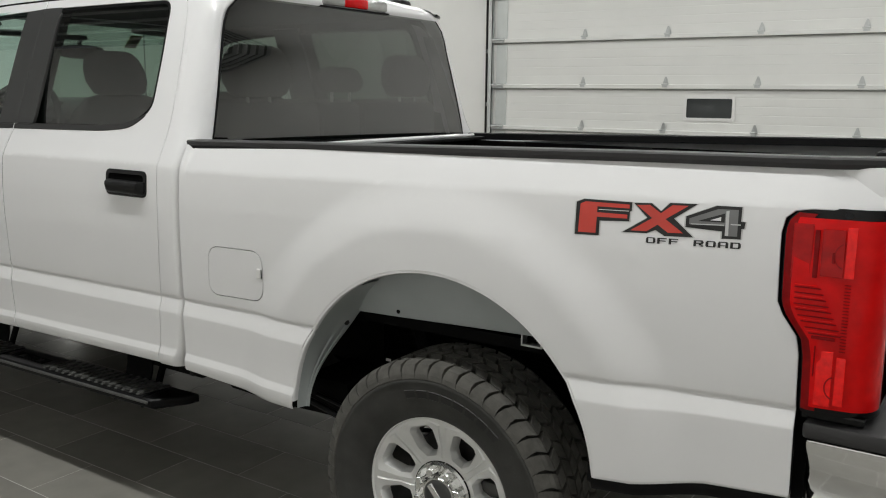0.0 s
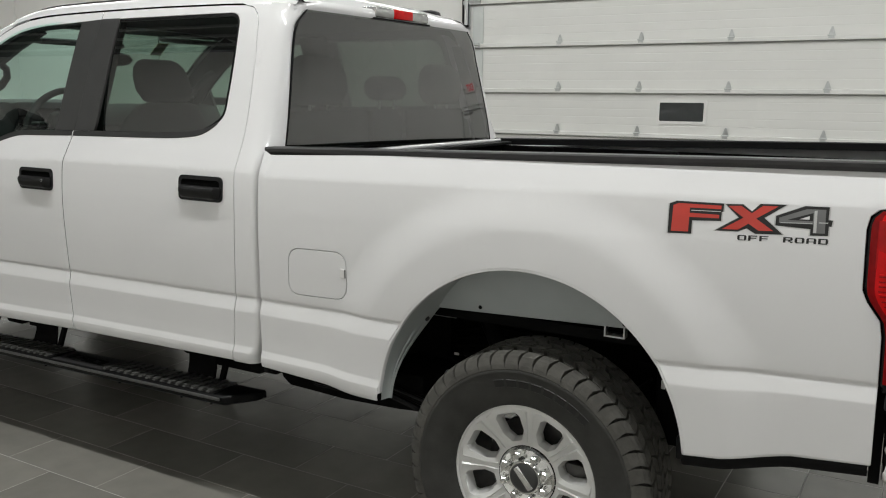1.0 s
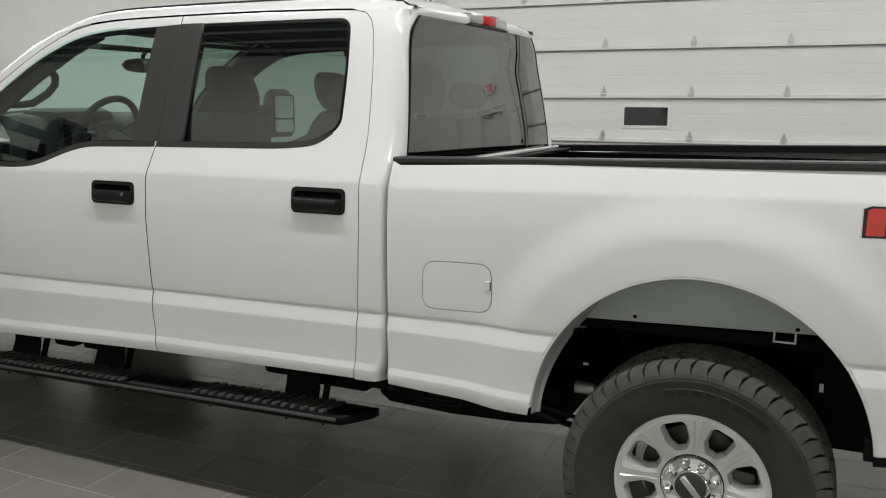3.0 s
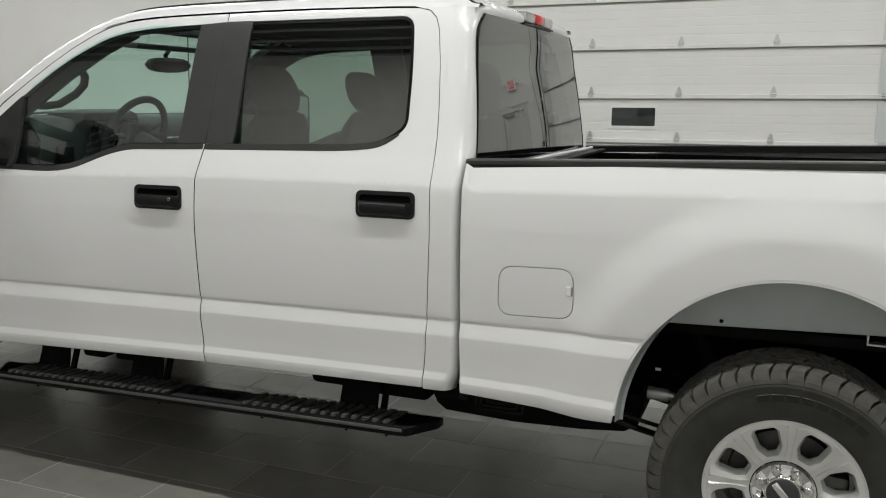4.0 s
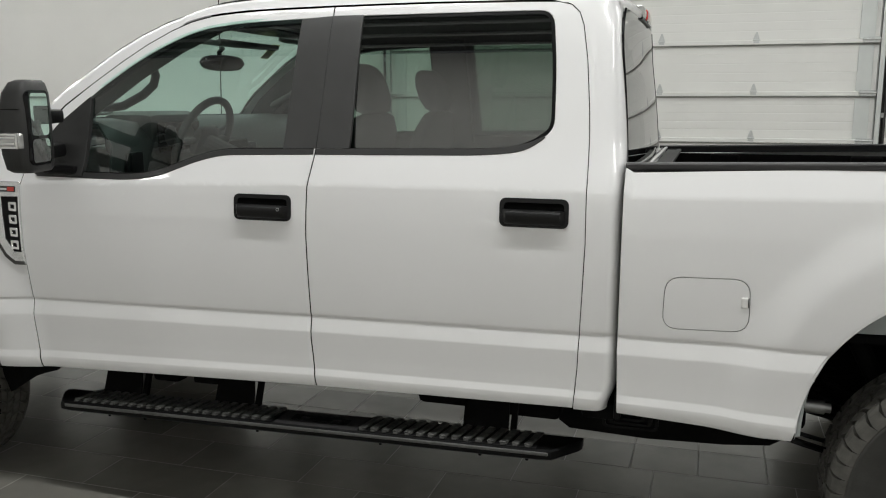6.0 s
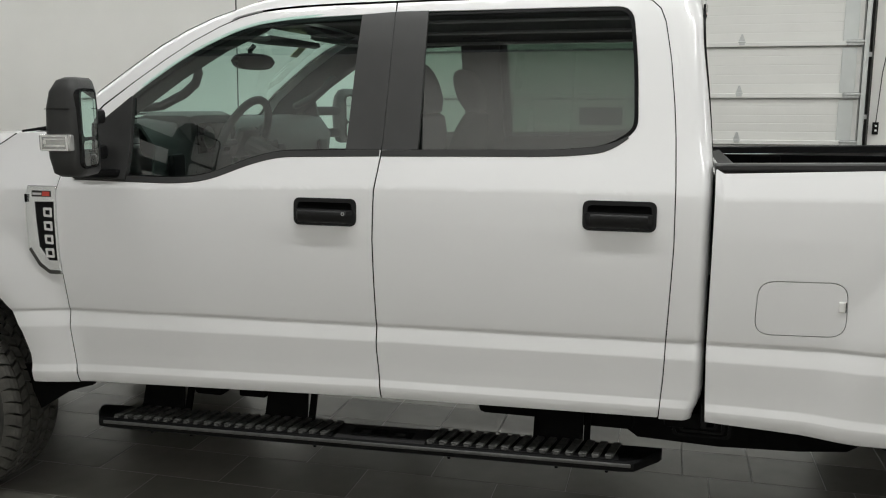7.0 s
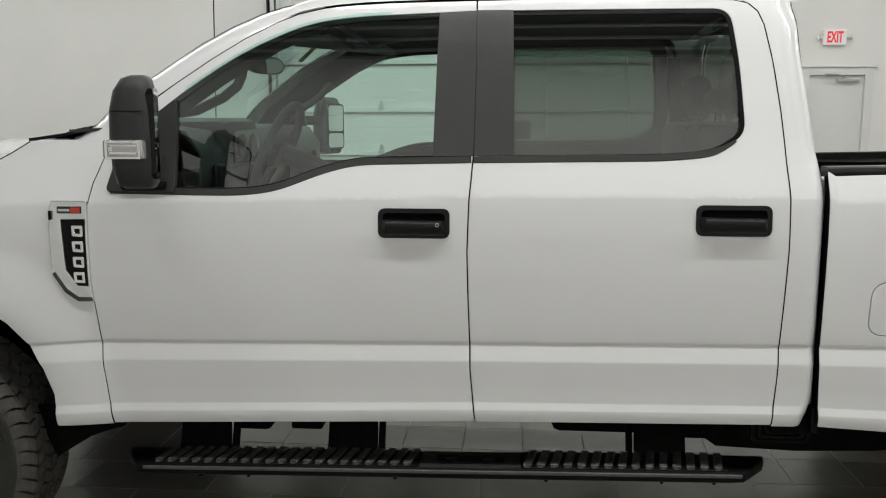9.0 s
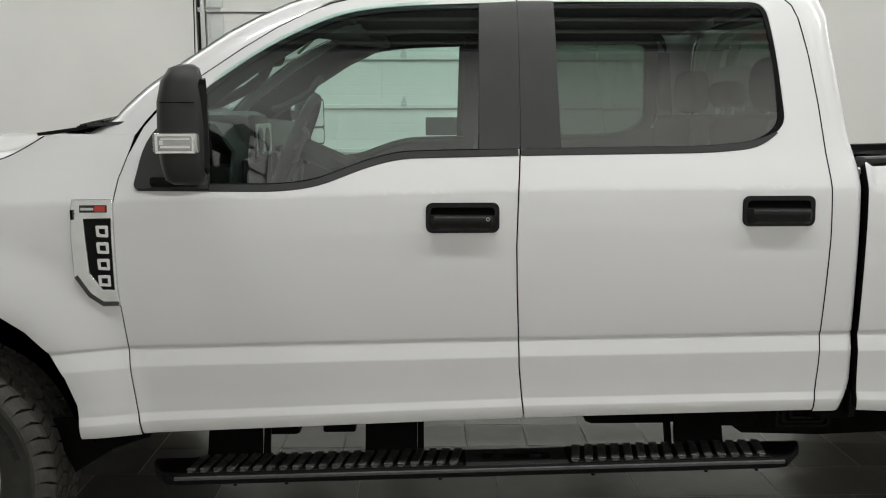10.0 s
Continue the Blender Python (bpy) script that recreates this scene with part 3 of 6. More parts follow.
F_LOOP, R_LOOP = arc_poly(F_WIN), arc_poly(R_WIN)
F_DOOR = DOOR_F_FRONT + DOOR_TOP + DOOR_MID[::-1]
R_DOOR = DOOR_MID + DOOR_R_TOP + DOOR_R_REAR
F_DOOR_IN, R_DOOR_IN = shrink(F_DOOR, G), shrink(R_DOOR, G)


def pane(place):
    """The side glass: an even, slightly bowed slope of its own behind the window openings."""
    def on(x, z):
        y = 0.087 + 0.217 * (z - 1.44) + 0.18 * (z - 1.44) ** 2
        return Vector((x, y if place is near else 2 * CY - y, z))
    return on


def glazing(name, loop, place, material, parent, flip, label):
    return sheet(name, loop, pane(place), material, parent, (), 0.08, 0, flip, label)


def make_side(place, flip):
    # front door
    fd = panel("front_door", F_DOOR_IN, place, PAINT, truck, [F_LOOP], 0.03, 0.010, flip, "white front door", deep=GAP)
    gl = shrink(F_LOOP, 0.017)
    panel("window_trim", F_LOOP, inset(place, 0.004), SATIN, fd, [gl], 0.05, 0.012, flip, "black rubber window surround", 0.001)
    glazing("window_glass", shrink(F_LOOP, -0.008), place, GLASS_FRONT, fd, flip, "light green glass")
    # black pillar cover of the front door
    panel("pillar_cover", [(-2.312, 1.457), (-2.1825, 1.459), (-2.1798, 1.7), (-2.1815, 1.935), (-2.304, 1.928)], inset(place, -0.002), PILLAR, fd, (), 0.05, 0.012, flip, "dark grey pillar cover", 0.002)
    rd = panel("rear_door", R_DOOR_IN, place, PAINT, truck, [R_LOOP], 0.03, 0.010, flip, "white rear door", deep=GAP)
    gl = shrink(R_LOOP, 0.0145)
    panel("window_trim", R_LOOP, inset(place, 0.004), SATIN, rd, [gl], 0.05, 0.012, flip, "black rubber window surround", 0.001)
    glazing("window_glass", shrink(R_LOOP, -0.008), place, GLASS_REAR, rd, flip, "dark privacy glass")
    panel("pillar_cover", [(-2.1785, 1.459), (-2.052, 1.461), (-2.060, 1.936), (-2.178, 1.936), (-2.1762, 1.7)], inset(place, -0.002), PILLAR, rd, (), 0.05, 0.012, flip, "dark grey pillar cover", 0.002)
    # black moulding along the foot of each window
    for dr, loop, last in ((fd, F_LOOP, -2.186), (rd, R_LOOP, -1.345)):
        foot = sorted((x, z) for x, z in loop if z < 1.54 and x < last and (x > -3.15 or dr is rd))
        foot = ([(-3.385, 1.3385), (-3.165, 1.3365)] if dr is fd else []) + foot
        across = []
        for p, q in zip(foot[:1] + foot[:-1], foot[1:] + foot[-1:]):
            d = (Vector(q) - Vector(p)).normalized()
            across.append((-d.y, d.x))
        thin = [0.25 + 0.75 * min(1.0, (foot[-1][0] - x) / 0.07) if dr is rd else 1.0 for x, z in foot]
        strip = [(x - n[0] * 0.005 * k, z - n[1] * 0.005 * k) for (x, z), n, k in zip(foot, across, thin)] + [(x + n[0] * 0.0125 * k, z + n[1] * 0.0125 * k) for (x, z), n, k in list(zip(foot, across, thin))[::-1]]
        panel("belt_moulding", strip, inset(place, -0.0035), BELTTRIM, dr, (), 0.06, 0.012, flip, "dark grey belt moulding", 0.002)
    # mirror sail
    panel("mirror_sail", arc_poly([(-3.398, 1.340, 0.02), (-3.165, 1.340, 0.0), (-3.19, 1.645, 0.01), (-3.372, 1.50, 0.08)]), inset(place, -0.012), SHELL, fd, (), 0.05, 0.02, flip, "black mirror mount")
    # inner trim of both doors
    low_f = [(-3.36, 0.62), (-2.21, 0.62), (-2.21, 1.424), (-2.56, 1.417), (-2.66, 1.392), (-2.83, 1.328), (-2.95, 1.317), (-3.36, 1.322)]
    low_r = [(-2.16, 0.62), (-1.24, 0.63), (-1.24, 1.49), (-1.30, 1.502), (-1.40, 1.45), (-1.56, 1.432), (-2.16, 1.426)]
    for dr, low, win in ((fd, low_f, F_LOOP), (rd, low_r, R_LOOP)):
        panel("inner_trim", low, inset(place, 0.05), CABIN, dr, (), 0.08, 0.0, flip, "dark grey inner door trim")
        rows = [[inset(place, d)(*p) for p, d in zip(trio, (0.02, 0.035, 0.05))] for trio in zip(shrink(win, 0.006), shrink(win, -0.012), shrink(win, -0.045))]
        part("inner_frame", grid_mesh(rows + rows[:1]), CABIN, dr, "dark grey inner window frame", smooth=50)
    return fd, rd


fd, rd = make_side(near, 1)
fd2, rd2 = make_side(far, -1)

# black sheets that give the shut lines their shade
for place in (near, far):
    for loop in (
        [(-3.42, 0.62), (-3.45, 1.0), (-3.48, 1.3), (-3.46, 1.38), (-3.42, 1.38), (-3.43, 1.3), (-3.40, 1.0), (-3.37, 0.62)],
        [(-2.23, 0.61), (-2.24, 1.44), (-2.23, 1.96), (-2.13, 1.96), (-2.13, 1.44), (-2.13, 0.61)],
        [(-1.26, 0.63), (-1.24, 1.1), (-1.24, 1.5), (-1.29, 1.88), (-1.23, 1.88), (-1.16, 1.5), (-1.15, 1.1), (-1.17, 0.63)],
    ):
        panel("seam_backing", loop, inset(place, 0.011), GAP, truck, (), 0.06, 0.0, 1 if place is near else -1)
for s, place in ((1, near), (-1, far)):
    # black shade strip behind the gap along the roof
    rows = []
    for x, z in DOOR_F_FRONT[-4:] + DOOR_TOP + DOOR_R_TOP:
        rows.append([place(x, z - 0.02) + Vector((0, s * 0.011, 0)), place(x, z + 0.02) + Vector((0, s * 0.013, 0.0))])
    part("seam_backing", grid_mesh(rows), GAP, truck)

# cab corner, rounded to the back
BOW = 0.024


def back_lean(z):
    """How far the back of the cab leans forward at a height: bowed below, straight above."""
    t = max(0.0, (z - 1.41) / 0.54)
    steps = np.linspace(0.0, t, 25)
    slope = np.interp(steps, (0.0, 0.3, 0.62, 0.68, 0.82, 1.2), (0.026, 0.060, 0.0745, 0.0745, 0.032, 0.030))
    return float(np.mean(slope)) * t


def glass_edge(z):
    return 0.164 + 0.132 * (z - 1.427) / 0.5 + 0.055 * smooth01((z - 1.85) / 0.1) ** 2


def cab_corner(s):
    rows = []
    for z in sorted(height(-1.2, v) for v in list(np.linspace(0.59, 1.85, 38)) + list(np.linspace(1.86, 1.966, 18)) + list(FOLDS)):
        xg = float(np.interp(z, [p[1] for p in DOOR_R_REAR[::-1]] + [1.88, 1.925, 1.953, 1.964], [p[0] for p in DOOR_R_REAR[::-1]] + [-1.247, -1.265, -1.295, -1.33])) + 0.001
        xb = -1.082 - back_lean(z) + (0.0 if z > 0.7 else -0.03 * smooth01((0.7 - z) / 0.1))
        y0 = side_y(-1.2, z)
        edge = glass_edge(max(z, 1.41))
        full = smooth01((z - 1.36) / 0.2)
        r, ry = 0.042 + 0.043 * full, min(0.06 + 0.05 * full, edge - y0 - 0.018)
        row = [(xg, y0), (xg + 0.02, y0)]
        for k in range(11):
            a = math.pi / 2 * k / 10
            row.append((xb - r + r * math.sin(a), y0 + 0.002 + ry * (1 - math.cos(a))))
        row.append((xb + 0.0005, edge - 0.008))
        row.append((xb - 0.004, edge + 0.004))
        rows.append([Vector((x, y if s > 0 else 2 * CY - y, z)) for x, y in row])
    bm = grid_mesh(rows)
    part("cab_corner", bm, PAINT, truck, "white rear cab corner", smooth=50)


cab_corner(1)
cab_corner(-1)
# back of the cab below and above the glass, with a tinted pane
def back_x(z, y):
    return -1.082 - back_lean(z) + BOW * (1 - ((y - CY) / 0.82) ** 2)


part("cab_back", solid(grid_mesh([[(-1.07, y, z) for y in np.linspace(0.1, 1.9, 13)] for z in (0.62, 1.0, 1.384)]), 0.01), PAINT, truck)
rows = []
for z in np.linspace(1.385, 1.945, 17):
    edge = glass_edge(z)
    rows.append([(back_x(z, y) + 0.001, y, z) for y in np.linspace(edge, 2 * CY - edge, 25)])
part("back_glass", grid_mesh(rows), GLASS_BACK, truck, "dark tinted back glass", smooth=60)
for s in (0, 1):
    rows = []
    for z in np.linspace(1.385, 1.945, 13):
        edge = glass_edge(z)
        rows.append([(back_x(z, edge) + dx, (edge + o) if s == 0 else 2 * CY - edge - o, z) for o, dx in ((-0.004, -0.004), (-0.0035, 0.003), (0.002, 0.003), (0.0025, 0.0))])
    part("glass_seal", grid_mesh(rows), SATIN, truck, smooth=60)

# added black panel: the deep shade between cab and bed
part("gap_panel", boxes((-1.0585, -1.0525, 0.05, 1.95, 0.61, 1.372)), GAP, truck, "added black panel for the shade between cab and bed")


# roof
def roof_rows():
    rows = []
    for x in [-2.82, -2.78, -2.72, -2.65, -2.55, -2.4, -2.2, -2.0, -1.8, -1.6, -1.45, -1.36, -1.32, -1.28, -1.245, -1.21, -1.18, -1.155, -1.138, -1.128]:
        zg = float(np.interp(x, [p[0] for p in DOOR_TOP + DOOR_R_TOP], [p[1] for p in DOOR_TOP + DOOR_R_TOP])) + G
        if x > -1.34:
            zg = 1.958 + 0.004 * smooth01((x + 1.34) / 0.2)
        y0 = side_y(-2.0, zg) + 0.05 * smooth01((x + 1.30) / 0.16)
        zt = 2.045 - 0.6 * max(0, -2.45 - x) ** 2 - (0.07 * smooth01((x + 1.30) / 0.165) ** 1.6)
        half = [(y0, zg), (y0 + 0.012, zg + 0.018), (y0 + 0.03, zg + 0.034), (y0 + 0.06, zg + 0.046), (y0 + 0.1, zg + 0.054), (y0 + 0.2, zt - 0.012), (y0 + 0.4, zt - 0.003), (CY, zt)]
        half = [(y, min(z, zt)) for y, z in half]
        rows.append([(x, y, z) for y, z in half] + [(x, 2 * CY - y, z) for y, z in half[-2::-1]])
    return rows


ROOF = roof_rows()


def roof_z(x, y):
    heights = [float(np.interp(y, [p[1] for p in r], [p[2] for p in r])) for r in ROOF]
    return float(np.interp(x, [r[0][0] for r in ROOF], heights))


part("roof", grid_mesh(ROOF), PAINT, truck, "white cab roof", smooth=60)
for s in (0, 1):
    rows = []
    for x in np.concatenate([np.linspace(-2.75, -1.3, 24), np.linspace(-1.28, -1.13, 14)]):
        yo = 0.018 * smooth01((x + 1.30) / 0.16)
        rows.append([(x, (y + yo if s == 0 else 2 * CY - y - yo), roof_z(x, y + yo) + dz) for y, dz in ((0.303, -0.002), (0.307, 0.005), (0.320, 0.005), (0.334, -0.002))])
    part("roof_molding", grid_mesh(rows), SATIN, truck, "black roof ditch molding", smooth=60)
# header above the back glass and the high brake lamp
rows = [[(-1.133 - 0.016 * smooth01((abs(y - CY) - 0.55) / 0.15) + BOW * (1 - ((y - CY) / 0.82) ** 2) + d, y, z - 0.02 * smooth01((abs(y - CY) - 0.6) / 0.13)) for z, d in ((1.985, -0.010), (1.972, 0.004), (1.955, 0.004), (1.938, -0.002))] for y in np.linspace(0.297, 1.703, 30)]
part("back_header", grid_mesh(rows), PAINT, truck, smooth=60)
lamp = part("high_brake_lamp", boxes((-1.195, -1.097, 0.79, 1.23, 1.950, 1.998), bevel=0.014), LENSCLEAR, truck, "clear and red high brake lamp", smooth=40)
part("red_lens", boxes((-1.155, -1.0945, 0.925, 1.085, 1.953, 1.995), bevel=0.008), LENSRED, lamp, "red centre lens", smooth=40)
part("lamp_seal", boxes((-1.20, -1.100, 0.78, 1.24, 1.942, 1.9495)), SATIN, lamp)
part("roof_antenna", boxes((-1.47, -1.31, 1.61, 1.72, 1.985, 2.062), bevel=0.028), SATIN, truck, "black roof antenna fin", smooth=40)

# A pillars and windscreen
def pillar(s):
    low = [(-3.505, 1.437), (-3.455, 1.472), (-3.406, 1.508), (-3.38, 1.545), (-3.35, 1.58), (-3.32, 1.612)] + [(x, z + 0.001) for x, z in DOOR_TOP[:6]]
    rows = []
    for i, (x, z) in enumerate(low):
        y = side_y(x, z)
        w = (0.10, 0.092, 0.085, 0.075, 0.065)[i] if i < 5 else 0.055
        g = 1.0 if i < 8 else (0.86, 0.72, 0.60, 0.50)[i - 8]
        row = [(x, y, z - 0.001), (x - 0.018 - w * 0.2, y + 0.012, z + 0.022 * g), (x - 0.03 - w * 0.45, y + 0.04, z + 0.04 * g), (x - 0.036 - w * 0.6, y + 0.085, z + 0.05 * g)]
        rows.append([(a, b if s > 0 else 2 * CY - b, c) for a, b, c in row])
    part("windscreen_pillar", grid_mesh(rows), PAINT, truck, "white windscreen pillar", smooth=60)
    rows = [[(r[3][0] - 0.012 * k, r[3][1] + (0.03 * k if s > 0 else -0.03 * k), r[3][2] + 0.004 + 0.001 * k) for k in (-0.25, 0, 0.5)] for r in rows]
    part("windscreen_seal", grid_mesh(rows), SATIN, truck, smooth=60)
    return [r[1] for r in rows]


ea, eb = pillar(1), pillar(-1)
rows = []
for a, b in zip(ea, eb):
    a, b = Vector(a), Vector(b)
    rows.append([a.lerp(b, t) + Vector((-0.06, 0, 0.0)) * (1 - (2 * t - 1) ** 2) for t in np.linspace(0, 1, 21)])
part("windscreen", grid_mesh(rows), GLASS_FRONT, truck, "light green windscreen", smooth=60)
part("windscreen_band", grid_mesh([[tuple(p + Vector((0.006, 0, -0.004))) for p in r] for r in [[a.lerp(b, 0.3) for a, b in zip(rows[9], rows[10])]] + rows[10:]]), GLOSSBLACK, truck, "black band along the windscreen top", smooth=60)
part("windscreen_header", grid_mesh([[tuple(p) for p in rows[-1]], [tuple(p + Vector((0.02, 0, 0.004))) for p in rows[-1]], [(p.x + 0.06, p.y, p.z + 0.006) for p in rows[-1]]]), PAINT, truck, smooth=60)

# front fender, hood, cowl
def fender_loop():
    loop = [(-3.405, 0.546), (-3.585, 0.543)]
    for k in range(1, 15):
        a = math.radians(2 + k * 12)
        loop.append((-4.04 + 0.462 * math.cos(a), 0.54 + 0.462 * math.sin(a)))
    loop += [(-4.55, 0.62), (-4.9, 0.62), (-4.9, 1.30), (-4.6, 1.345), (-4.2, 1.383), (-3.95, 1.402), (-3.86, 1.416), (-3.81, 1.43), (-3.75, 1.463), (-3.70, 1.495), (-3.66, 1.504), (-3.412, 1.504)]
    loop += [(x - 0.003, z) for x, z in DOOR_F_FRONT[8:0:-1]]
    return loop


ff = panel("front_fender", fender_loop(), near, PAINT, truck, (), 0.03, 0.03, 1, "white front fender", deep=GAP)
panel("front_fender", fender_loop(), far, PAINT, truck, (), 0.06, 0.03, -1, "white front fender")
HOOD_Z = [(-5.1, 1.25), (-4.9, 1.30), (-4.6, 1.349), (-4.2, 1.387), (-3.95, 1.406), (-3.86, 1.420), (-3.81, 1.434), (-3.75, 1.467), (-3.70, 1.499), (-3.66, 1.508), (-3.4, 1.508)]
FENDER_Z = [(-4.9, 1.30), (-4.6, 1.345), (-4.2, 1.383), (-3.95, 1.402), (-3.86, 1.416), (-3.81, 1.43), (-3.75, 1.463), (-3.70, 1.495), (-3.66, 1.504), (-3.40, 1.504)]


def hood_y(x):
    return side_y(x, lerp(HOOD_Z, x)) + 0.003 + 0.16 * smooth01((x + 3.70) / 0.05)


rows = []
for x in np.concatenate([np.linspace(-5.1, -3.95, 14), np.linspace(-3.9, -3.66, 12)]):
    ye, ze, zc = hood_y(x), lerp(HOOD_Z, x), lerp([(-5.1, 1.40), (-4.3, 1.485), (-3.66, 1.522)], x)
    row = []
    for t in np.concatenate([[0, 0.012, 0.03, 0.06, 0.1, 0.15, 0.22], np.linspace(0.3, 0.7, 7), [0.78, 0.85, 0.9, 0.94, 0.97, 0.988, 1]]):
        y = ye + 0.006 + (2 * CY - 2 * ye - 0.012) * t
        k = smooth01(min(t, 1 - t) / 0.32)
        edge = min(1.0, min(t, 1 - t) / 0.03)
        row.append((x, y, ze + (zc - ze) * (0.25 * edge + 0.75 * k)))
    rows.append(row)
part("hood", grid_mesh(rows), PAINT, truck, "white hood", smooth=60)
for s in (0, 1):
    rows = []
    for x in np.concatenate([np.linspace(-4.9, -3.95, 12), np.linspace(-3.9, -3.41, 20)]):
        z0 = lerp(FENDER_Z, x)
        y0 = side_y(x, z0)
        y1, z1 = hood_y(x), lerp(HOOD_Z, x)
        rows.append([(x, y if s == 0 else 2 * CY - y, z) for y, z in ((y0, z0), (y0 + (y1 - y0) * 0.3, z0 + (z1 - z0) * 0.3), (y0 + (y1 - y0) * 0.65, z0 + (z1 - z0) * 0.6), (y1 - 0.002, z1 - 0.004), (y1 + 0.002, z1 - 0.03))])
    part("fender_top", grid_mesh(rows), PAINT, truck, smooth=60)
    # black line laid in the narrow hood gap as its shade
    bm = bmesh.new()
    tube(bm, [(x, (hood_y(x) + 0.0005) if s == 0 else 2 * CY - hood_y(x) - 0.0005, lerp(HOOD_Z, x) - 0.0005) for x in np.linspace(-4.9, -3.70, 40)], 0.0028, 6)
    part("hood_seam", bm, GAP, truck, "black shade line in the hood edge gap")
rows = [[(-3.77 - 0.10 * math.sin(t * math.pi), 0.21 + 1.58 * t, 1.508), (-3.64 - 0.12 * math.sin(t * math.pi), 0.21 + 1.58 * t, 1.526), (-3.50 - 0.13 * math.sin(t * math.pi), 0.21 + 1.58 * t, 1.550)] for t in np.linspace(0, 1, 21)]
part("cowl", solid(grid_mesh(rows), 0.01), PLASTIC, truck, "black cowl panel", smooth=60)
bm = bmesh.new()
tube(bm, [(-3.66, 0.30, 1.53), (-3.64, 0.36, 1.540), (-3.63, 0.55, 1.556), (-3.62, 0.80, 1.568)], 0.006)
tube(bm, [(-3.60, 0.34, 1.545), (-3.61, 0.62, 1.560), (-3.63, 0.98, 1.570)], 0.005)
rod(bm, (-3.66, 0.30, 1.50), (-3.66, 0.30, 1.530), 0.013)
part("wiper", bm, SATIN, truck, "black wiper")
bm = bmesh.new()
tube(bm, [(-3.675, 1.87, 1.44), (-3.67, 1.87, 1.7), (-3.66, 1.87, 2.23)], 0.0035, 6)
rod(bm, (-3.675, 1.87, 1.40), (-3.675, 1.87, 1.46), 0.012)
part("antenna_mast", bm, SATIN, truck, "thin black antenna mast")

# front end, plain, out of view
part("front_end", boxes((-5.15, -4.88, 0.06, 1.94, 0.62, 1.33), bevel=0.06), PAINT, truck, smooth=40)
part("grille", boxes((-5.19, -5.14, 0.4, 1.6, 0.8, 1.28), bevel=0.02), SATIN, truck)
part("front_bumper", boxes((-5.3, -5.05, 0.05, 1.95, 0.5, 0.75), bevel=0.05), CHROME, truck, smooth=40)

# ---- bed ----
def bed_loop(low=0.0):
    loop = [(-1.072, 0.605), (-1.078, 0.82), (-1.0745, 1.414 - low), (0.0, 1.438 - low), (1.12, 1.458 - low)]
    loop += [(1.13, 1.36)]
    loop += [(0.99, 1.358), (0.955, 1.352), (0.935, 1.335), (0.928, 1.30), (0.932, 1.145), (0.945, 1.115), (0.978, 1.07), (0.985, 1.03), (0.988, 0.905), (0.99, 0.69), (0.80, 0.672), (0.62, 0.632), (0.522, 0.622)]
    for k in range(1, 36):
        a = math.radians(5.5 + k * (169 / 36.0))
        loop.append((-0.003 + 0.531 * math.cos(a), 0.572 + 0.531 * math.sin(a)))
    loop += [(-0.527, 0.612), (-0.535, 0.578), (-0.62, 0.575), (-0.82, 0.59)]
    return loop


FUEL = [(-0.944, 0.90, 0.055), (-0.674, 0.907, 0.055), (-0.676, 1.082, 0.055), (-0.938, 1.077, 0.055)]
fuel = arc_poly(FUEL, 6)


def arch_roll(cx, cz, r, place, a0, a1):
    """The rolled lip of a wheel arch."""
    s = 1 if place is near else -1
    rows = []
    for k in range(61):
        a = radians(a0 + (a1 - a0) * k / 60)
        row = []
        for d, out in ((0.0135, 0.006), (0.0125, 0.0018), (0.0035, 0.0014), (0.001, 0.004), (0.0, 0.014), (0.003, 0.035)):
            x, z = cx + (r + d) * math.cos(a), cz + (r + d) * math.sin(a)
            base = place(cx + (r + 0.02) * math.cos(a), max(cz + (r + 0.02) * math.sin(a), 0.56)) if d < 0.02 else place(x, z)
            row.append((x, base.y + s * out, z))
        rows.append(row)
    part("arch_roll", grid_mesh(rows), PAINT, truck, "white rolled arch lip", smooth=45)


for place in (near, far):
    arch_roll(-0.003, 0.572, 0.519, place, 5.0, 176.0)
bs = panel("bed_side", bed_loop(), near, PAINT, truck, [fuel], 0.025, 0.035, 1, "white bed side with a flared wheel arch", deep=GAP)
panel("fuel_door", shrink(fuel, 0.0052), near, PAINT, bs, (), 0.03, 0.012, 1, "white fuel filler door", 0.0015)
panel("fuel_door_recess", fuel, inset(near, 0.012), GAP, bs, (), 0.05, 0, 1)
part("finger_notch", boxes((-0.703, -0.683, side_y(-0.68, 1.0) - 0.0045, side_y(-0.68, 1.0) + 0.02, 0.988, 1.022), bevel=0.004), TRIMWHITE, bs)
part("notch_edge", boxes((-0.6825, -0.6805, side_y(-0.67, 1.0) - 0.0025, side_y(-0.67, 1.0) + 0.004, 0.990, 1.020)), GAP, bs)
panel("bed_side", bed_loop(0.04), far, PAINT, truck, (), 0.05, 0.035, -1, "white bed side")


def rail_z(x):
    return lerp([(-1.06, 1.412), (-0.28, 1.428), (0.61, 1.446), (1.12, 1.453)], x)


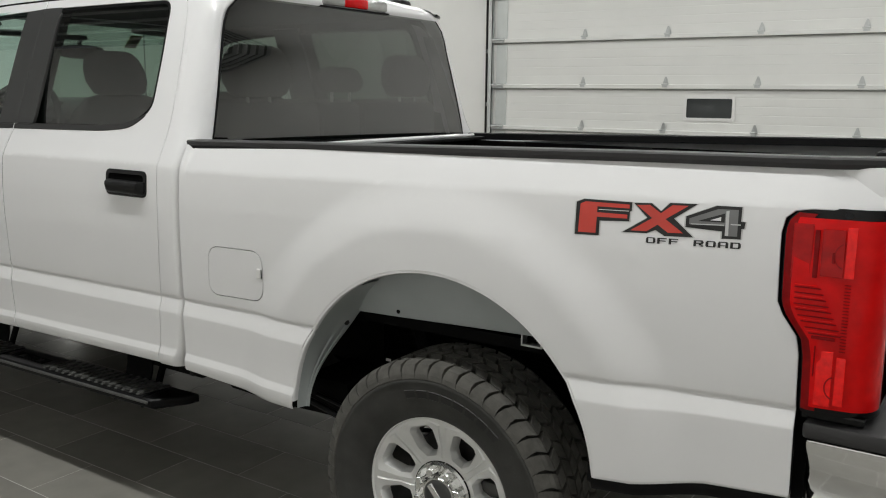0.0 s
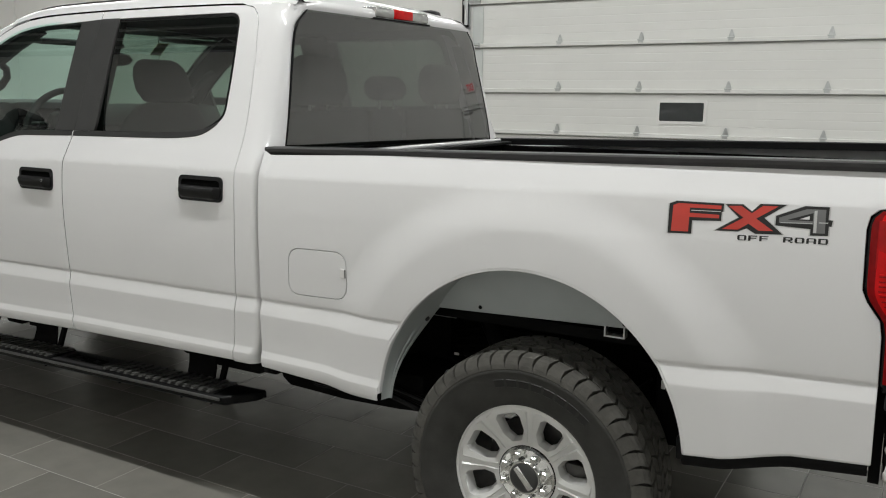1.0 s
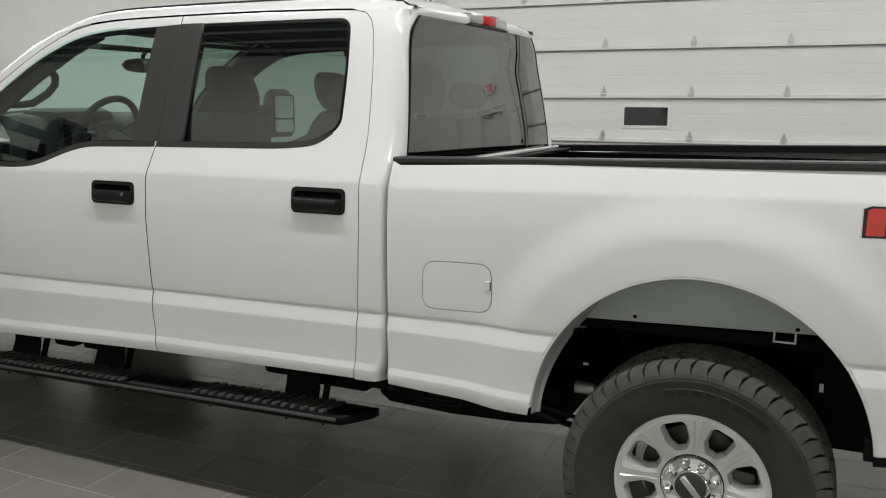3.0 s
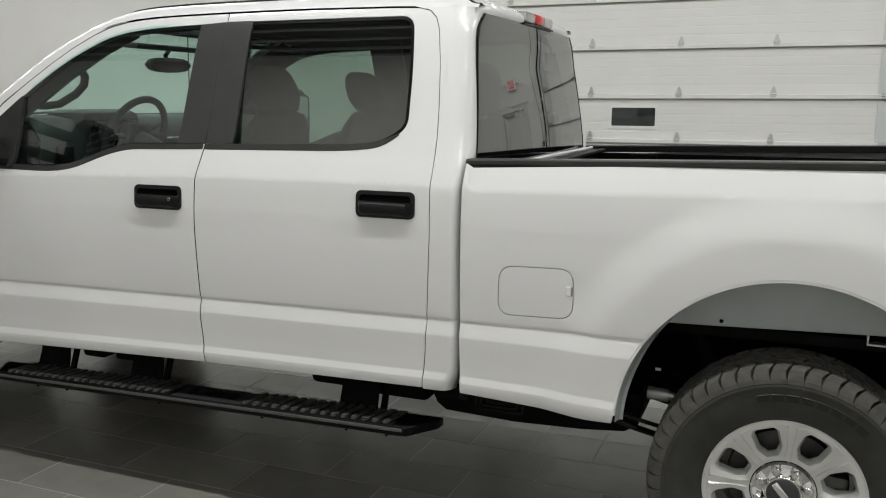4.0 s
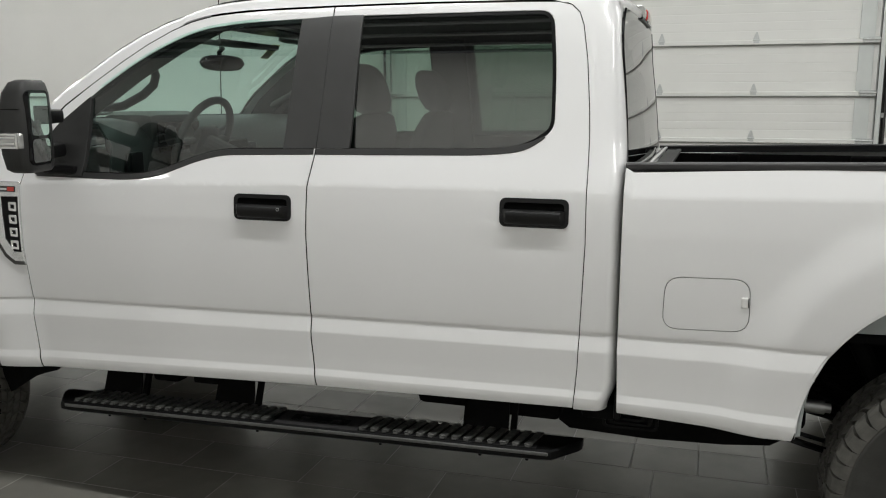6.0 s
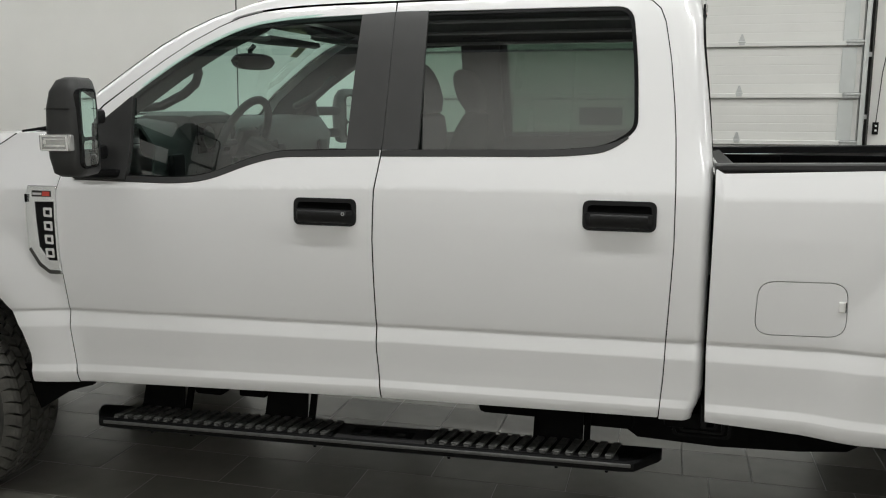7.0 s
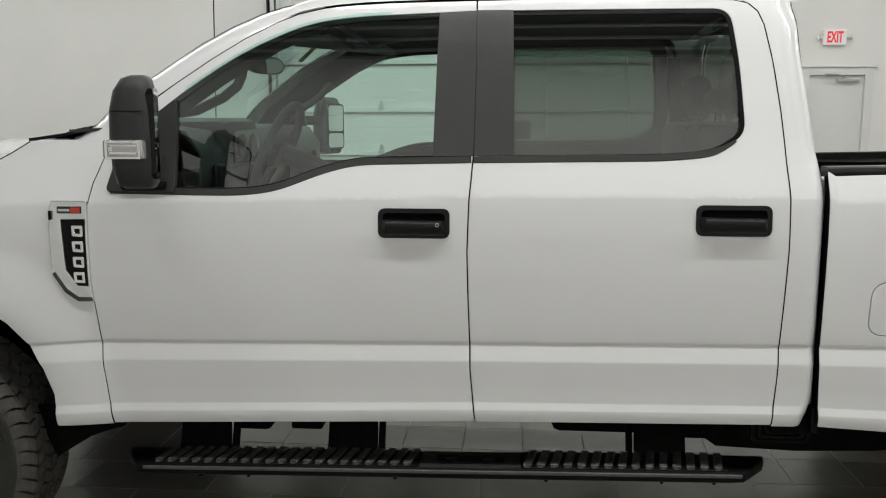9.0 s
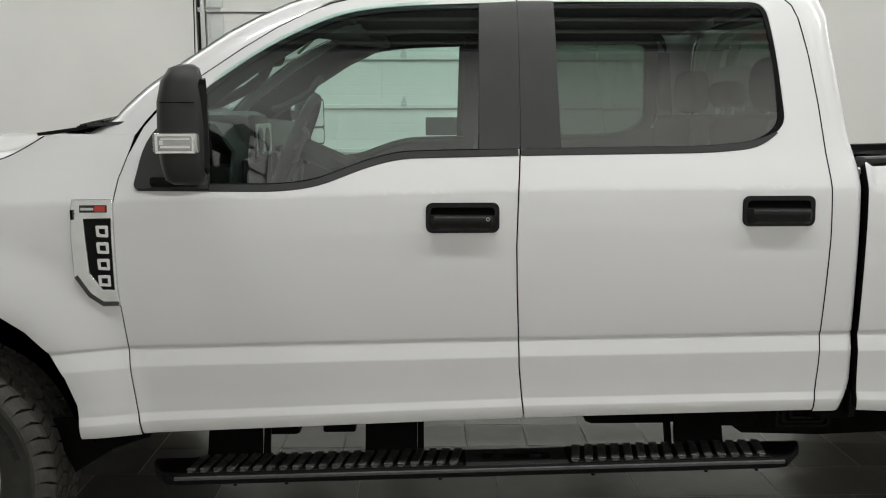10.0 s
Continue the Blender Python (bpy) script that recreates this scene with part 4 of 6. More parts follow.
for s in (0, 1):
    rows = []
    for x in np.linspace(-1.077, 1.13, 40):
        y0, z = side_y(min(x, 0.9), 1.42) + (0.03 * smooth01((x - 1.0) / 0.13)), rail_z(x)
        if s:
            z -= 0.037
        sec = [(y0 - 0.004, z + 0.001), (y0 - 0.005, z + 0.011), (y0 - 0.001, z + 0.015), (y0 + 0.004, z + 0.016), (y0 + 0.055, z + 0.0165), (y0 + 0.062, z + 0.013), (y0 + 0.064, z - 0.018), (y0 + 0.003, z - 0.01)]
        rows.append([(x, y if s == 0 else 2 * CY - y, zz) for y, zz in sec + sec[:1]])
    bm = grid_mesh(rows)
    bm.faces.new([v for v in bm.verts[:8]])
    # the near cap gets a lighter plastic than the far one
    part("bed_rail_cap", bm, RAILCAP if s == 0 else PLASTIC, truck, "black plastic bed rail cap", smooth=35)
# bed inside
part("bed_wall", boxes((-1.03, 1.06, 0.16, 0.19, 0.93, 1.40)), LINER, truck, "black lined bed wall")
part("bed_wall", boxes((-1.03, 1.06, 1.81, 1.84, 0.93, 1.36)), LINER, truck, "black lined bed wall")
part("bed_floor", boxes((-1.03, 1.10, 0.17, 1.83, 0.90, 0.93)), LINER, truck, "black lined bed floor")
for i in range(9):
    part("floor_rib", boxes((-1.0, 1.06, 0.25 + i * 0.18, 0.33 + i * 0.18, 0.93, 0.942), bevel=0.004), LINER, truck)
for s in (0, 1):
    for x in (-0.75, -0.1, 0.55):
        y0 = 0.191 if s == 0 else 1.769
        part("stake_pocket", boxes((x - 0.07, x + 0.07, y0, y0 + 0.04, 0.94, 1.36), bevel=0.01), LINER, truck)
part("wheel_box", boxes((-0.45, 0.45, 0.191, 0.42, 0.93, 1.12), bevel=0.05), LINER, truck, smooth=40)
part("wheel_box", boxes((-0.45, 0.45, 1.58, 1.809, 0.93, 1.12), bevel=0.05), LINER, truck, smooth=40)
bh = part("bed_bulkhead", boxes((-1.0515, -1.034, 0.06, 1.94, 0.75, 1.376), bevel=0.003), PAINT, truck, "white front bed wall", smooth=40)
bm = bmesh.new()
tube(bm, [(-1.043, 0.10, 1.381), (-1.043, 1.0, 1.385), (-1.043, 1.90, 1.381)], 0.009, 10)
part("rolled_top", bm, PAINT, bh, smooth=60)
part("bed_liner_front", boxes((-1.0315, -0.99, 0.191, 1.809, 0.93, 1.3615)), LINER, truck)
part("bed_front_cap", boxes((-1.031, -0.965, 0.10, 1.88, 1.362, 1.378), bevel=0.004), PLASTIC, truck, "black cap along the front bed wall")
part("corner_bracket", boxes((-1.03, -0.985, 1.8, 1.88, 1.35, 1.38), bevel=0.006), LINER, truck, "black bed corner bracket")
tg = part("tailgate", boxes((1.09, 1.15, 0.22, 1.78, 0.92, 1.44), bevel=0.015), PAINT, truck, "white tailgate", smooth=40)
part("tailgate_cap", boxes((1.075, 1.165, 0.2, 1.8, 1.441, 1.475), bevel=0.012), PLASTIC, tg, "black tailgate cap", smooth=40)
part("tailgate_grip", boxes((1.148, 1.162, 0.85, 1.15, 1.25, 1.34), bevel=0.006), SATIN, tg)
for y0, y1 in ((0.05, 0.13), (1.87, 1.95)):
    part("bed_post", boxes((1.02, 1.125, y0, y1, 0.9, 1.45), bevel=0.01), PAINT, truck, smooth=40)

# tail lamps
def tail_lamp(s):
    def edge_x(z):
        return float(np.interp(z, [0.905, 1.03, 1.07, 1.115, 1.145, 1.31, 1.34, 1.353], [0.992, 0.989, 0.982, 0.949, 0.936, 0.933, 0.942, 0.965]))
    def rows_for(grow, out):
        rows = []
        for z in np.linspace(0.905 - grow, 1.352 + grow, 26):
            x0 = edge_x(min(max(z, 0.905), 1.353)) - grow
            y0 = side_y(0.95, z) - out
            row = [(x0, y0 + 0.03), (x0 + 0.004, y0 + 0.006), (x0 + 0.016, y0)]
            for f in (0.25, 0.5, 0.75, 1.0):
                row.append((x0 + 0.016 + (1.085 - x0 - 0.016) * f, y0 - 0.002 + 0.01 * f))
            cx = 1.085
            for k in range(1, 7):
                a = math.pi / 2 * k / 6
                row.append((cx + 0.065 * math.sin(a), y0 + 0.008 + 0.07 * (1 - math.cos(a))))
            row.append((1.15, 0.205 - 0.05 * math.exp(-((z - 1.06) / 0.08) ** 2)))
            row.append((1.10, 0.207))
            rows.append([(x, y if s > 0 else 2 * CY - y, z) for x, y in row])
        return rows
    base = part("tail_lamp", grid_mesh(rows_for(0.008, -0.006)), GLOSSBLACK, truck, "red tail lamp in a black bezel", smooth=50)
    lens = grid_mesh(rows_for(-0.013, 0.010))
    part("lens", lens, LENSRED, base, "red lens", smooth=50)
    part("lens_rim", grid_mesh([r[1:4] for r in rows_for(-0.004, 0.0085)]), LENSDARK, base, "dark red lens rim", smooth=50)
    def bar(x0, x1, z0, z1, m, d=0.013):
        y0 = side_y(0.95, (z0 + z1) / 2) - d
        b = boxes((x0, x1, y0 if s > 0 else 2 * CY - y0 - 0.004, y0 + 0.004 if s > 0 else 2 * CY - y0, z0, z1), bevel=0.0015)
        part("reflector", b, m, base)
    bar(0.958, 0.999, 1.205, 1.326, LENSMID, 0.0108)
    bar(1.018, 1.064, 1.215, 1.318, LENSMID, 0.0108)
    bar(1.026, 1.060, 0.925, 1.05, LENSGLINT, 0.0108)
    bar(1.003, 1.013, 1.21, 1.315, LENSDARK)
    for i in range(9):
        bar(edge_x(1.185 - i * 0.0125) + 0.034, 1.024 + 0.006 * i, 1.185 - i * 0.0125, 1.188 - i * 0.0125, LENSDARK, 0.012)
    bar(1.012, 1.06, 1.075, 1.082, LENSDARK, 0.012)
    # painted glints along the lens edge
    for z0, z1 in ((0.93, 1.04), (1.215, 1.325)):
        bar(1.066, 1.086, z0, z1, LENSGLINT, 0.0104)
    for i in range(5):
        bar(edge_x(1.1915 - i * 0.025) + 0.034, 1.016 + 0.012 * i, 1.1915 - i * 0.025, 1.1935 - i * 0.025, LENSGLINT, 0.0122)
    bar(1.040, 1.046, 1.245, 1.268, LENSDARK, 0.0125)
    bar(1.020, 1.023, 0.99, 1.06, LENSDARK, 0.0118)
    for i in range(22):
        bar(1.070, 1.082, 1.20 - i * 0.007, 1.202 - i * 0.007, LENSDARK, 0.0112)
    for cz, r0, r1 in ((1.262, 0.022, 0.024), (0.97, 0.02, 0.0225)):
        arc = flat_mesh([(1.068 + r * math.cos(a), cz + r * 1.2 * math.sin(a)) for r, angs in ((r1, np.linspace(1.9, 4.4, 14)), (r0, np.linspace(4.4, 1.9, 14))) for a in angs])
        for v in arc.verts:
            y = side_y(0.95, cz) - 0.0125
            v.co.y = y if s > 0 else 2 * CY - y
        part("reflector", arc, LENSDARK, base)


tail_lamp(1)
tail_lamp(-1)
bm = boxes((1.014, 1.30, -0.004, 2.004, 0.60, 0.838), bevel=0.012)
for v in bm.verts:
    v.co.y += (CY - v.co.y) * 0.11 * max(0, 0.83 - v.co.z) / 0.23
bp = part("rear_bumper", bm, CHROME, truck, "chrome rear step bumper", smooth=40)
part("bumper_step", boxes((1.008, 1.32, -0.008, 2.008, 0.839, 0.878), bevel=0.008), RAILCAP, bp, "black bumper step pad", smooth=40)
part("lamp_filler", boxes((0.995, 1.13, 0.015, 0.24, 0.879, 0.902), bevel=0.006), GLOSSBLACK, truck)
part("bumper_bracket", boxes((0.985, 1.012, 0.05, 0.09, 0.62, 0.9)), CHASSIS, truck)
# black edge strip along the lower bed behind the wheel
rows = []
for x in np.linspace(0.515, 0.985, 22):
    z = lerp([(0.5, 0.62), (0.62, 0.632), (0.8, 0.672), (0.99, 0.69)], x)
    y = side_y(x, z + 0.02)
    rows.append([(x, y + 0.006, z + 0.004), (x, y + 0.002, z - 0.012), (x, y + 0.012, z - 0.034), (x, y + 0.05, z - 0.036)])
part("bed_edge_strip", solid(grid_mesh(rows), 0.004), SATIN, truck, "black edge strip", smooth=50)
part("mud_tab", boxes((0.49, 0.53, 0.0, 0.05, 0.59, 0.66), bevel=0.006), SATIN, truck)

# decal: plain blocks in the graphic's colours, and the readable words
DX0, DX1 = 0.435, 0.842


def decal_z(x, f):
    return lerp([(0.43, 1.249), (0.845, 1.266)], x) + f * lerp([(0.43, 0.086), (0.845, 0.083)], x)


def decal_block(name, pts, material, lift):
    loop = []
    for u, v in pts:
        x = DX0 + (DX1 - DX0) * u
        loop.append((x, decal_z(x, v)))
    return panel(name, loop, inset(near, -lift), material, decal, (), 0.05, 0.0, 1)


decal = bs
BLOCK_A = [(0.0, 0.0), (0.0, 0.95), (0.05, 1.04), (0.36, 1.0), (0.36, 0.75), (0.35, 0.73), (0.35, 0.45), (0.16, 0.43), (0.16, 0.0)]
BLOCK_B = [(0.37, 0.99), (0.48, 1.0), (0.54, 0.79), (0.59, 1.03), (0.75, 1.03), (0.62, 0.6), (0.74, 0.1), (0.57, 0.09), (0.515, 0.25), (0.46, 0.14), (0.31, 0.14), (0.46, 0.58)]
BLOCK_C = [(0.69, 0.68), (0.86, 1.01), (1.0, 1.0), (1.0, 0.61), (1.025, 0.6), (1.02, 0.41), (1.005, 0.41), (1.005, 0.12), (0.9, 0.11), (0.9, 0.31), (0.69, 0.38)]
for pts in (BLOCK_A, BLOCK_B, BLOCK_C):
    decal_block("decal_edge", shrink(pts, -0.008), DECALSILVER, 0.0005)
    decal_block("decal_block", pts, DECALBLACK, 0.001)
RED_A = [(0.022, 0.07), (0.027, 0.9), (0.06, 0.97), (0.345, 0.93), (0.345, 0.82), (0.14, 0.84), (0.14, 0.67), (0.335, 0.64), (0.335, 0.53), (0.14, 0.54), (0.138, 0.07)]
RED_B = [(0.39, 0.93), (0.47, 0.95), (0.54, 0.73), (0.605, 0.97), (0.70, 0.97), (0.57, 0.57), (0.68, 0.2), (0.59, 0.19), (0.525, 0.4), (0.46, 0.2), (0.36, 0.2), (0.49, 0.58)]
GREY_C = [(0.71, 0.63), (0.87, 0.92), (0.982, 0.92), (0.985, 0.19), (0.915, 0.19), (0.915, 0.46), (0.71, 0.47)]
for pts, m in ((RED_A, RED), (RED_B, RED), (GREY_C, DECALGREY)):
    decal_block("decal_block", pts, m, 0.0016)
decal_block("decal_block", [(0.76, 0.57), (0.91, 0.81), (0.91, 0.56)], DECALBLACK, 0.0021)
decal_block("decal_block", [(0.83, 0.605), (0.89, 0.71), (0.89, 0.60)], PAINT, 0.0026)
decal_block("decal_block", [(0.915, 0.87), (0.932, 0.89), (0.936, 0.20), (0.918, 0.20)], DECALSILVER, 0.0021)
decal_block("decal_block", [(0.72, 0.49), (0.908, 0.50), (0.908, 0.475), (0.72, 0.465)], DECALSILVER, 0.0021)
decal_block("decal_block", [(0.945, 0.53), (1.0, 0.53), (1.0, 0.50), (0.945, 0.50)], DECALSILVER, 0.0021)
decal_block("decal_block", [(0.15, 0.765), (0.345, 0.755), (0.345, 0.735), (0.15, 0.745)], DECALSILVER, 0.0021)
# the two words in wide square letters, each made of bars on a grid of 10 by 6
GLYPHS = {
    "O": ((0, 1, 2.6, 5), (7.4, 1, 10, 5), (0.8, 0, 9.2, 1), (0.8, 5, 9.2, 6)),
    "F": ((0, 0, 2.6, 6), (2.6, 4.9, 9.6, 6), (2.6, 2.5, 8.8, 3.5)),
    "R": ((0, 0, 2.6, 6), (2.6, 4.9, 9.2, 6), (7.4, 3.4, 10, 4.9), (2.6, 2.4, 9.4, 3.4), (5.2, 1.2, 7.8, 2.4), (7.2, 0, 10, 1.2)),
    "A": ((0, 0, 2.6, 5), (7.4, 0, 10, 5), (0.8, 5, 9.2, 6), (2.6, 1.7, 7.4, 2.6)),
    "D": ((0, 0, 2.6, 6), (2.6, 4.9, 9.2, 6), (7.4, 1.1, 10, 4.9), (2.6, 0, 9.2, 1.1)),
}
for k, ch in enumerate("OFF ROAD"):
    if ch == " ":
        continue
    bm = bmesh.new()
    x0 = 0.6225 + k * 0.0281 + (0.003 if k > 3 else 0)
    for u0, v0, u1, v1 in GLYPHS[ch]:
        pts = []
        for u, v in ((u0, v0), (u1, v0), (u1, v1), (u0, v1)):
            x = x0 + u * 0.00237
            z = 1.2455 + 0.038 * (x - 0.6225) + v * 0.00238
            pts.append(bm.verts.new((x, side_y(x, z) - 0.0012, z)))
        bm.faces.new(pts)
    part("letter", bm, DECALBLACK, decal, "black decal letter")

# ---- door handles ----
def door_handle(parent, place, flip, x0, x1, z0, z1, key):
    s = 1 if place is near else -1
    zm = (z0 + z1) / 2
    def y(x, z):
        return place(x, z).y
    loop = arc_poly([(x0, z0, 0.022), (x1, z0, 0.022), (x1, z1, 0.022), (x0, z1, 0.022)])
    bez = panel("handle", loop, inset(place, -0.006), GLOSSBLACK, parent, [arc_poly([(x0 + 0.012, z0 + 0.012, 0.016), (x1 - 0.012, z0 + 0.012, 0.016), (x1 - 0.012, z1 - 0.012, 0.016), (x0 + 0.012, z1 - 0.012, 0.016)])], 0.05, 0.02, flip, "black door handle")
    panel("handle_cup", shrink(loop, 0.004), inset(place, -0.0015), LINER, bez, (), 0.05, 0.0, flip)
    # pull bar: tall, rounded, leaving a hollow above
    rows = []
    for i in range(13):
        f = i / 12
        x = x0 + 0.006 + (x1 - x0 - 0.012) * f
        bow = 0.027 * smooth01(min(f, 1 - f) * 14) + 0.003
        yy = y(x, zm)
        top = zm + 0.011 - 0.002 * f
        sec = [(0.004, top), (-bow * 0.8, top - 0.002), (-bow, top - 0.010), (-bow * 1.02, zm - 0.008), (-bow * 0.86, z0 + 0.018), (-bow * 0.5, z0 + 0.008), (0.004, z0 + 0.006)]
        rows.append([(x, yy + s * d, z) for d, z in sec])
    part("pull", grid_mesh(rows), HANDLE, bez, smooth=50)
    if key:
        bm = bmesh.new()
        yy = y(x1 - 0.04, zm)
        rod(bm, (x1 - 0.036, yy - s * 0.022, zm - 0.002), (x1 - 0.036, yy - s * 0.0325, zm - 0.002), 0.006, 16)
        part("key_cylinder", bm, STEEL, bez, "bare steel key cylinder")
        bm = bmesh.new()
        rod(bm, (x1 - 0.036, yy - s * 0.032, zm - 0.002), (x1 - 0.036, yy - s * 0.0335, zm - 0.002), 0.0035, 10)
        part("key_slot", bm, GAP, bez)


door_handle(fd, near, 1, -2.482, -2.255, 1.199, 1.290, True)
door_handle(rd, near, 1, -1.479, -1.252, 1.216, 1.308, False)
door_handle(fd2, far, -1, -2.482, -2.255, 1.199, 1.290, True)
door_handle(rd2, far, -1, -1.479, -1.252, 1.216, 1.308, False)


# ---- door mirrors ----
def door_mirror(s):
    def P(x, y, z):
        y += 0.047
        return (x, y if s > 0 else 2 * CY - y, z)
    lean = 0.32 if s > 0 else 0.45
    sec = []
    for z, x0, x1, y0, y1 in ((1.376, -3.185, -3.10, -0.385, -0.27), (1.388, -3.205, -3.092, -0.402, -0.252), (1.44, -3.218, -3.088, -0.408, -0.246), (1.52, -3.222, -3.088, -0.41, -0.245), (1.60, -3.220, -3.089, -0.406, -0.246), (1.655, -3.208, -3.092, -0.396, -0.252), (1.69, -3.185, -3.10, -0.378, -0.27), (1.70, -3.16, -3.112, -0.355, -0.29)):
        r = []
        y1 += 0.045
        for k in range(28):
            a = math.tau * k / 28
            c, d = math.cos(a), math.sin(a)
            e = 0.55
            u, v = math.copysign(abs(c) ** e, c), math.copysign(abs(d) ** e, d)
            # fuller and rounder at its front
            xx = (x0 + x1) / 2 + (x1 - x0) / 2 * u
            if u < 0:
                xx += (x1 - x0) * 0.12 * abs(v) ** 2 * abs(u)
            yv = (y0 + y1) / 2 + (y1 - y0) / 2 * v
            r.append(P(xx - (yv + 0.33) * lean * (u > 0) * abs(u), yv, z))
        sec.append(r + r[:1])
    bm = grid_mesh(sec)
    bmesh.ops.remove_doubles(bm, verts=bm.verts, dist=1e-5)
    bmesh.ops.holes_fill(bm, edges=bm.edges, sides=60)
    head = part("door_mirror", bm, SHELL, truck, "black towing mirror with clear side lamp", smooth=50)
    part("cap_seam", boxes((-3.192, -3.10, *sorted((P(0, -0.4062, 0)[1], P(0, -0.26, 0)[1])), 1.5965, 1.5985)), GAP, head)
    def plate(y0, y1, z0, z1, r, x0, x1):
        """A rounded plate set square to the leaning face of the head."""
        ring_pts = arc_poly([(y0, z0, r), (y1, z0, r), (y1, z1, r), (y0, z1, r)], 5)
        bm = bmesh.new()
        rings = [[bm.verts.new(P(x - (y + 0.33) * lean, y, z)) for y, z in ring_pts] for x in (x0, x1)]
        for k in range(len(ring_pts)):
            k2 = (k + 1) % len(ring_pts)
            bm.faces.new((rings[0][k], rings[0][k2], rings[1][k2], rings[1][k]))
        bm.faces.new(rings[1])
        bmesh.ops.recalc_face_normals(bm, faces=bm.faces)
        return bm
    part("pane_bezel", plate(-0.388, -0.240, 1.402, 1.664, 0.03, -3.112, -3.0885), GLOSSBLACK, head, "gloss black rim round both mirrors")
    part("mirror_pane", plate(-0.378, -0.250, 1.506, 1.654, 0.022, -3.0883, -3.0875), MIRROR, head)
    part("spotter_pane", plate(-0.378, -0.250, 1.412, 1.494, 0.02, -3.0883, -3.0875), MIRROR, head)
    ys = sorted((P(0, -0.420, 0)[1], P(0, -0.32, 0)[1]))
    lampx = part("side_lamp", boxes((-3.212, -3.092, ys[0], ys[1], 1.462, 1.517), bevel=0.007), LENSCLEAR, head, "clear side lamp", smooth=40)
    yb = P(0, -0.4205, 0)[1]
    part("lamp_frame", boxes((-3.204, -3.100, yb - 0.0012, yb + 0.0012, 1.509, 1.5145), (-3.204, -3.100, yb - 0.0012, yb + 0.0012, 1.4635, 1.469), (-3.204, -3.197, yb - 0.0012, yb + 0.0012, 1.4695, 1.5085), (-3.107, -3.100, yb - 0.0012, yb + 0.0012, 1.4695, 1.5085)), CHROME, lampx)
    part("lamp_bowl", boxes((-3.19, -3.112, yb - 0.0012, yb + 0.0012, 1.477, 1.483), (-3.19, -3.112, yb - 0.0012, yb + 0.0012, 1.499, 1.503)), CHROME, lampx)
    part("lamp_bulb", boxes((-3.193, -3.182, yb - 0.002, yb + 0.002, 1.484, 1.498), bevel=0.001), CHROME, lampx)
    for z in (1.44, 1.57):
        ys = sorted((P(0, -0.26, 0)[1], P(0, -0.015, 0)[1]))
        bm = boxes((-3.175, -3.115, ys[0], ys[1], z - 0.028, z + 0.024), bevel=0.014)
        for v in bm.verts:
            yn = v.co.y if s > 0 else 2 * CY - v.co.y
            v.co.x -= (yn + 0.225) * 0.5
        part("mirror_arm", bm, PLASTIC, head, smooth=40)
    part("arm_base", boxes((-3.345, -3.19, P(0, -0.02, 0)[1] - 0.03, P(0, -0.02, 0)[1] + 0.05, 1.345, 1.375), bevel=0.01), PLASTIC, head, smooth=40)


door_mirror(1)
door_mirror(-1)

# ---- fender badge: chrome frame, black field and plain bars ----
badge_out = [(-3.585, 1.305), (-3.462, 1.305), (-3.462, 1.255), (-3.458, 1.0), (-3.452, 0.972), (-3.503, 0.972), (-3.543, 1.005), (-3.585, 1.065), (-3.589, 1.2)]
panel("fender_badge", badge_out, inset(near, -0.008), BADGECHROME, ff, [[(-3.554, 1.248), (-3.464, 1.25), (-3.462, 1.02), (-3.502, 1.02), (-3.543, 1.075)]], 0.03, 0.008, 1, "chrome fender badge with black field", 0.004)
panel("badge_field", [(-3.558, 1.252), (-3.462, 1.254), (-3.459, 1.015), (-3.504, 1.015), (-3.546, 1.07)], inset(near, -0.003), SATIN, ff, (), 0.05, 0, 1, "gloss black badge field")
panel("badge_strip", [(-3.56, 1.289), (-3.476, 1.289), (-3.476, 1.266), (-3.56, 1.266)], inset(near, -0.0095), DECALBLACK, ff, (), 0.05, 0, 1)
panel("badge_strip", [(-3.513, 1.286), (-3.48, 1.286), (-3.48, 1.269), (-3.513, 1.269)], inset(near, -0.0105), RED, ff, (), 0.05, 0, 1)
panel("badge_strip", [(-3.556, 1.281), (-3.516, 1.281), (-3.516, 1.273), (-3.556, 1.273)], inset(near, -0.0105), DECALSILVER, ff, (), 0.05, 0, 1)
panel("badge_lower", [(-3.576, 1.07), (-3.538, 1.012), (-3.5, 0.985), (-3.454, 0.985), (-3.453, 0.972), (-3.503, 0.971), (-3.545, 1.0), (-3.586, 1.062)], inset(near, -0.0092), DARKSTEEL, ff, (), 0.05, 0, 1)
for i in range(4):
    z = 1.225 - i * 0.052
    panel("badge_bar", arc_poly([(-3.51, z - 0.034, .004), (-3.474, z - 0.036, .004), (-3.475, z, .004), (-3.512, z, .004)], 2), inset(near, -0.0085), CHROME, ff, [[(-3.502, z - 0.026), (-3.482, z - 0.027), (-3.483, z - 0.009), (-3.503, z - 0.009)]], 0.05, 0.008, 1, "chrome badge bar", 0.0015)
part("badge_vent", boxes((-3.586, -3.58, side_y(-3.578, 1.26) - 0.017, side_y(-3.578, 1.26) - 0.01, 1.245, 1.275)), GAP, ff)


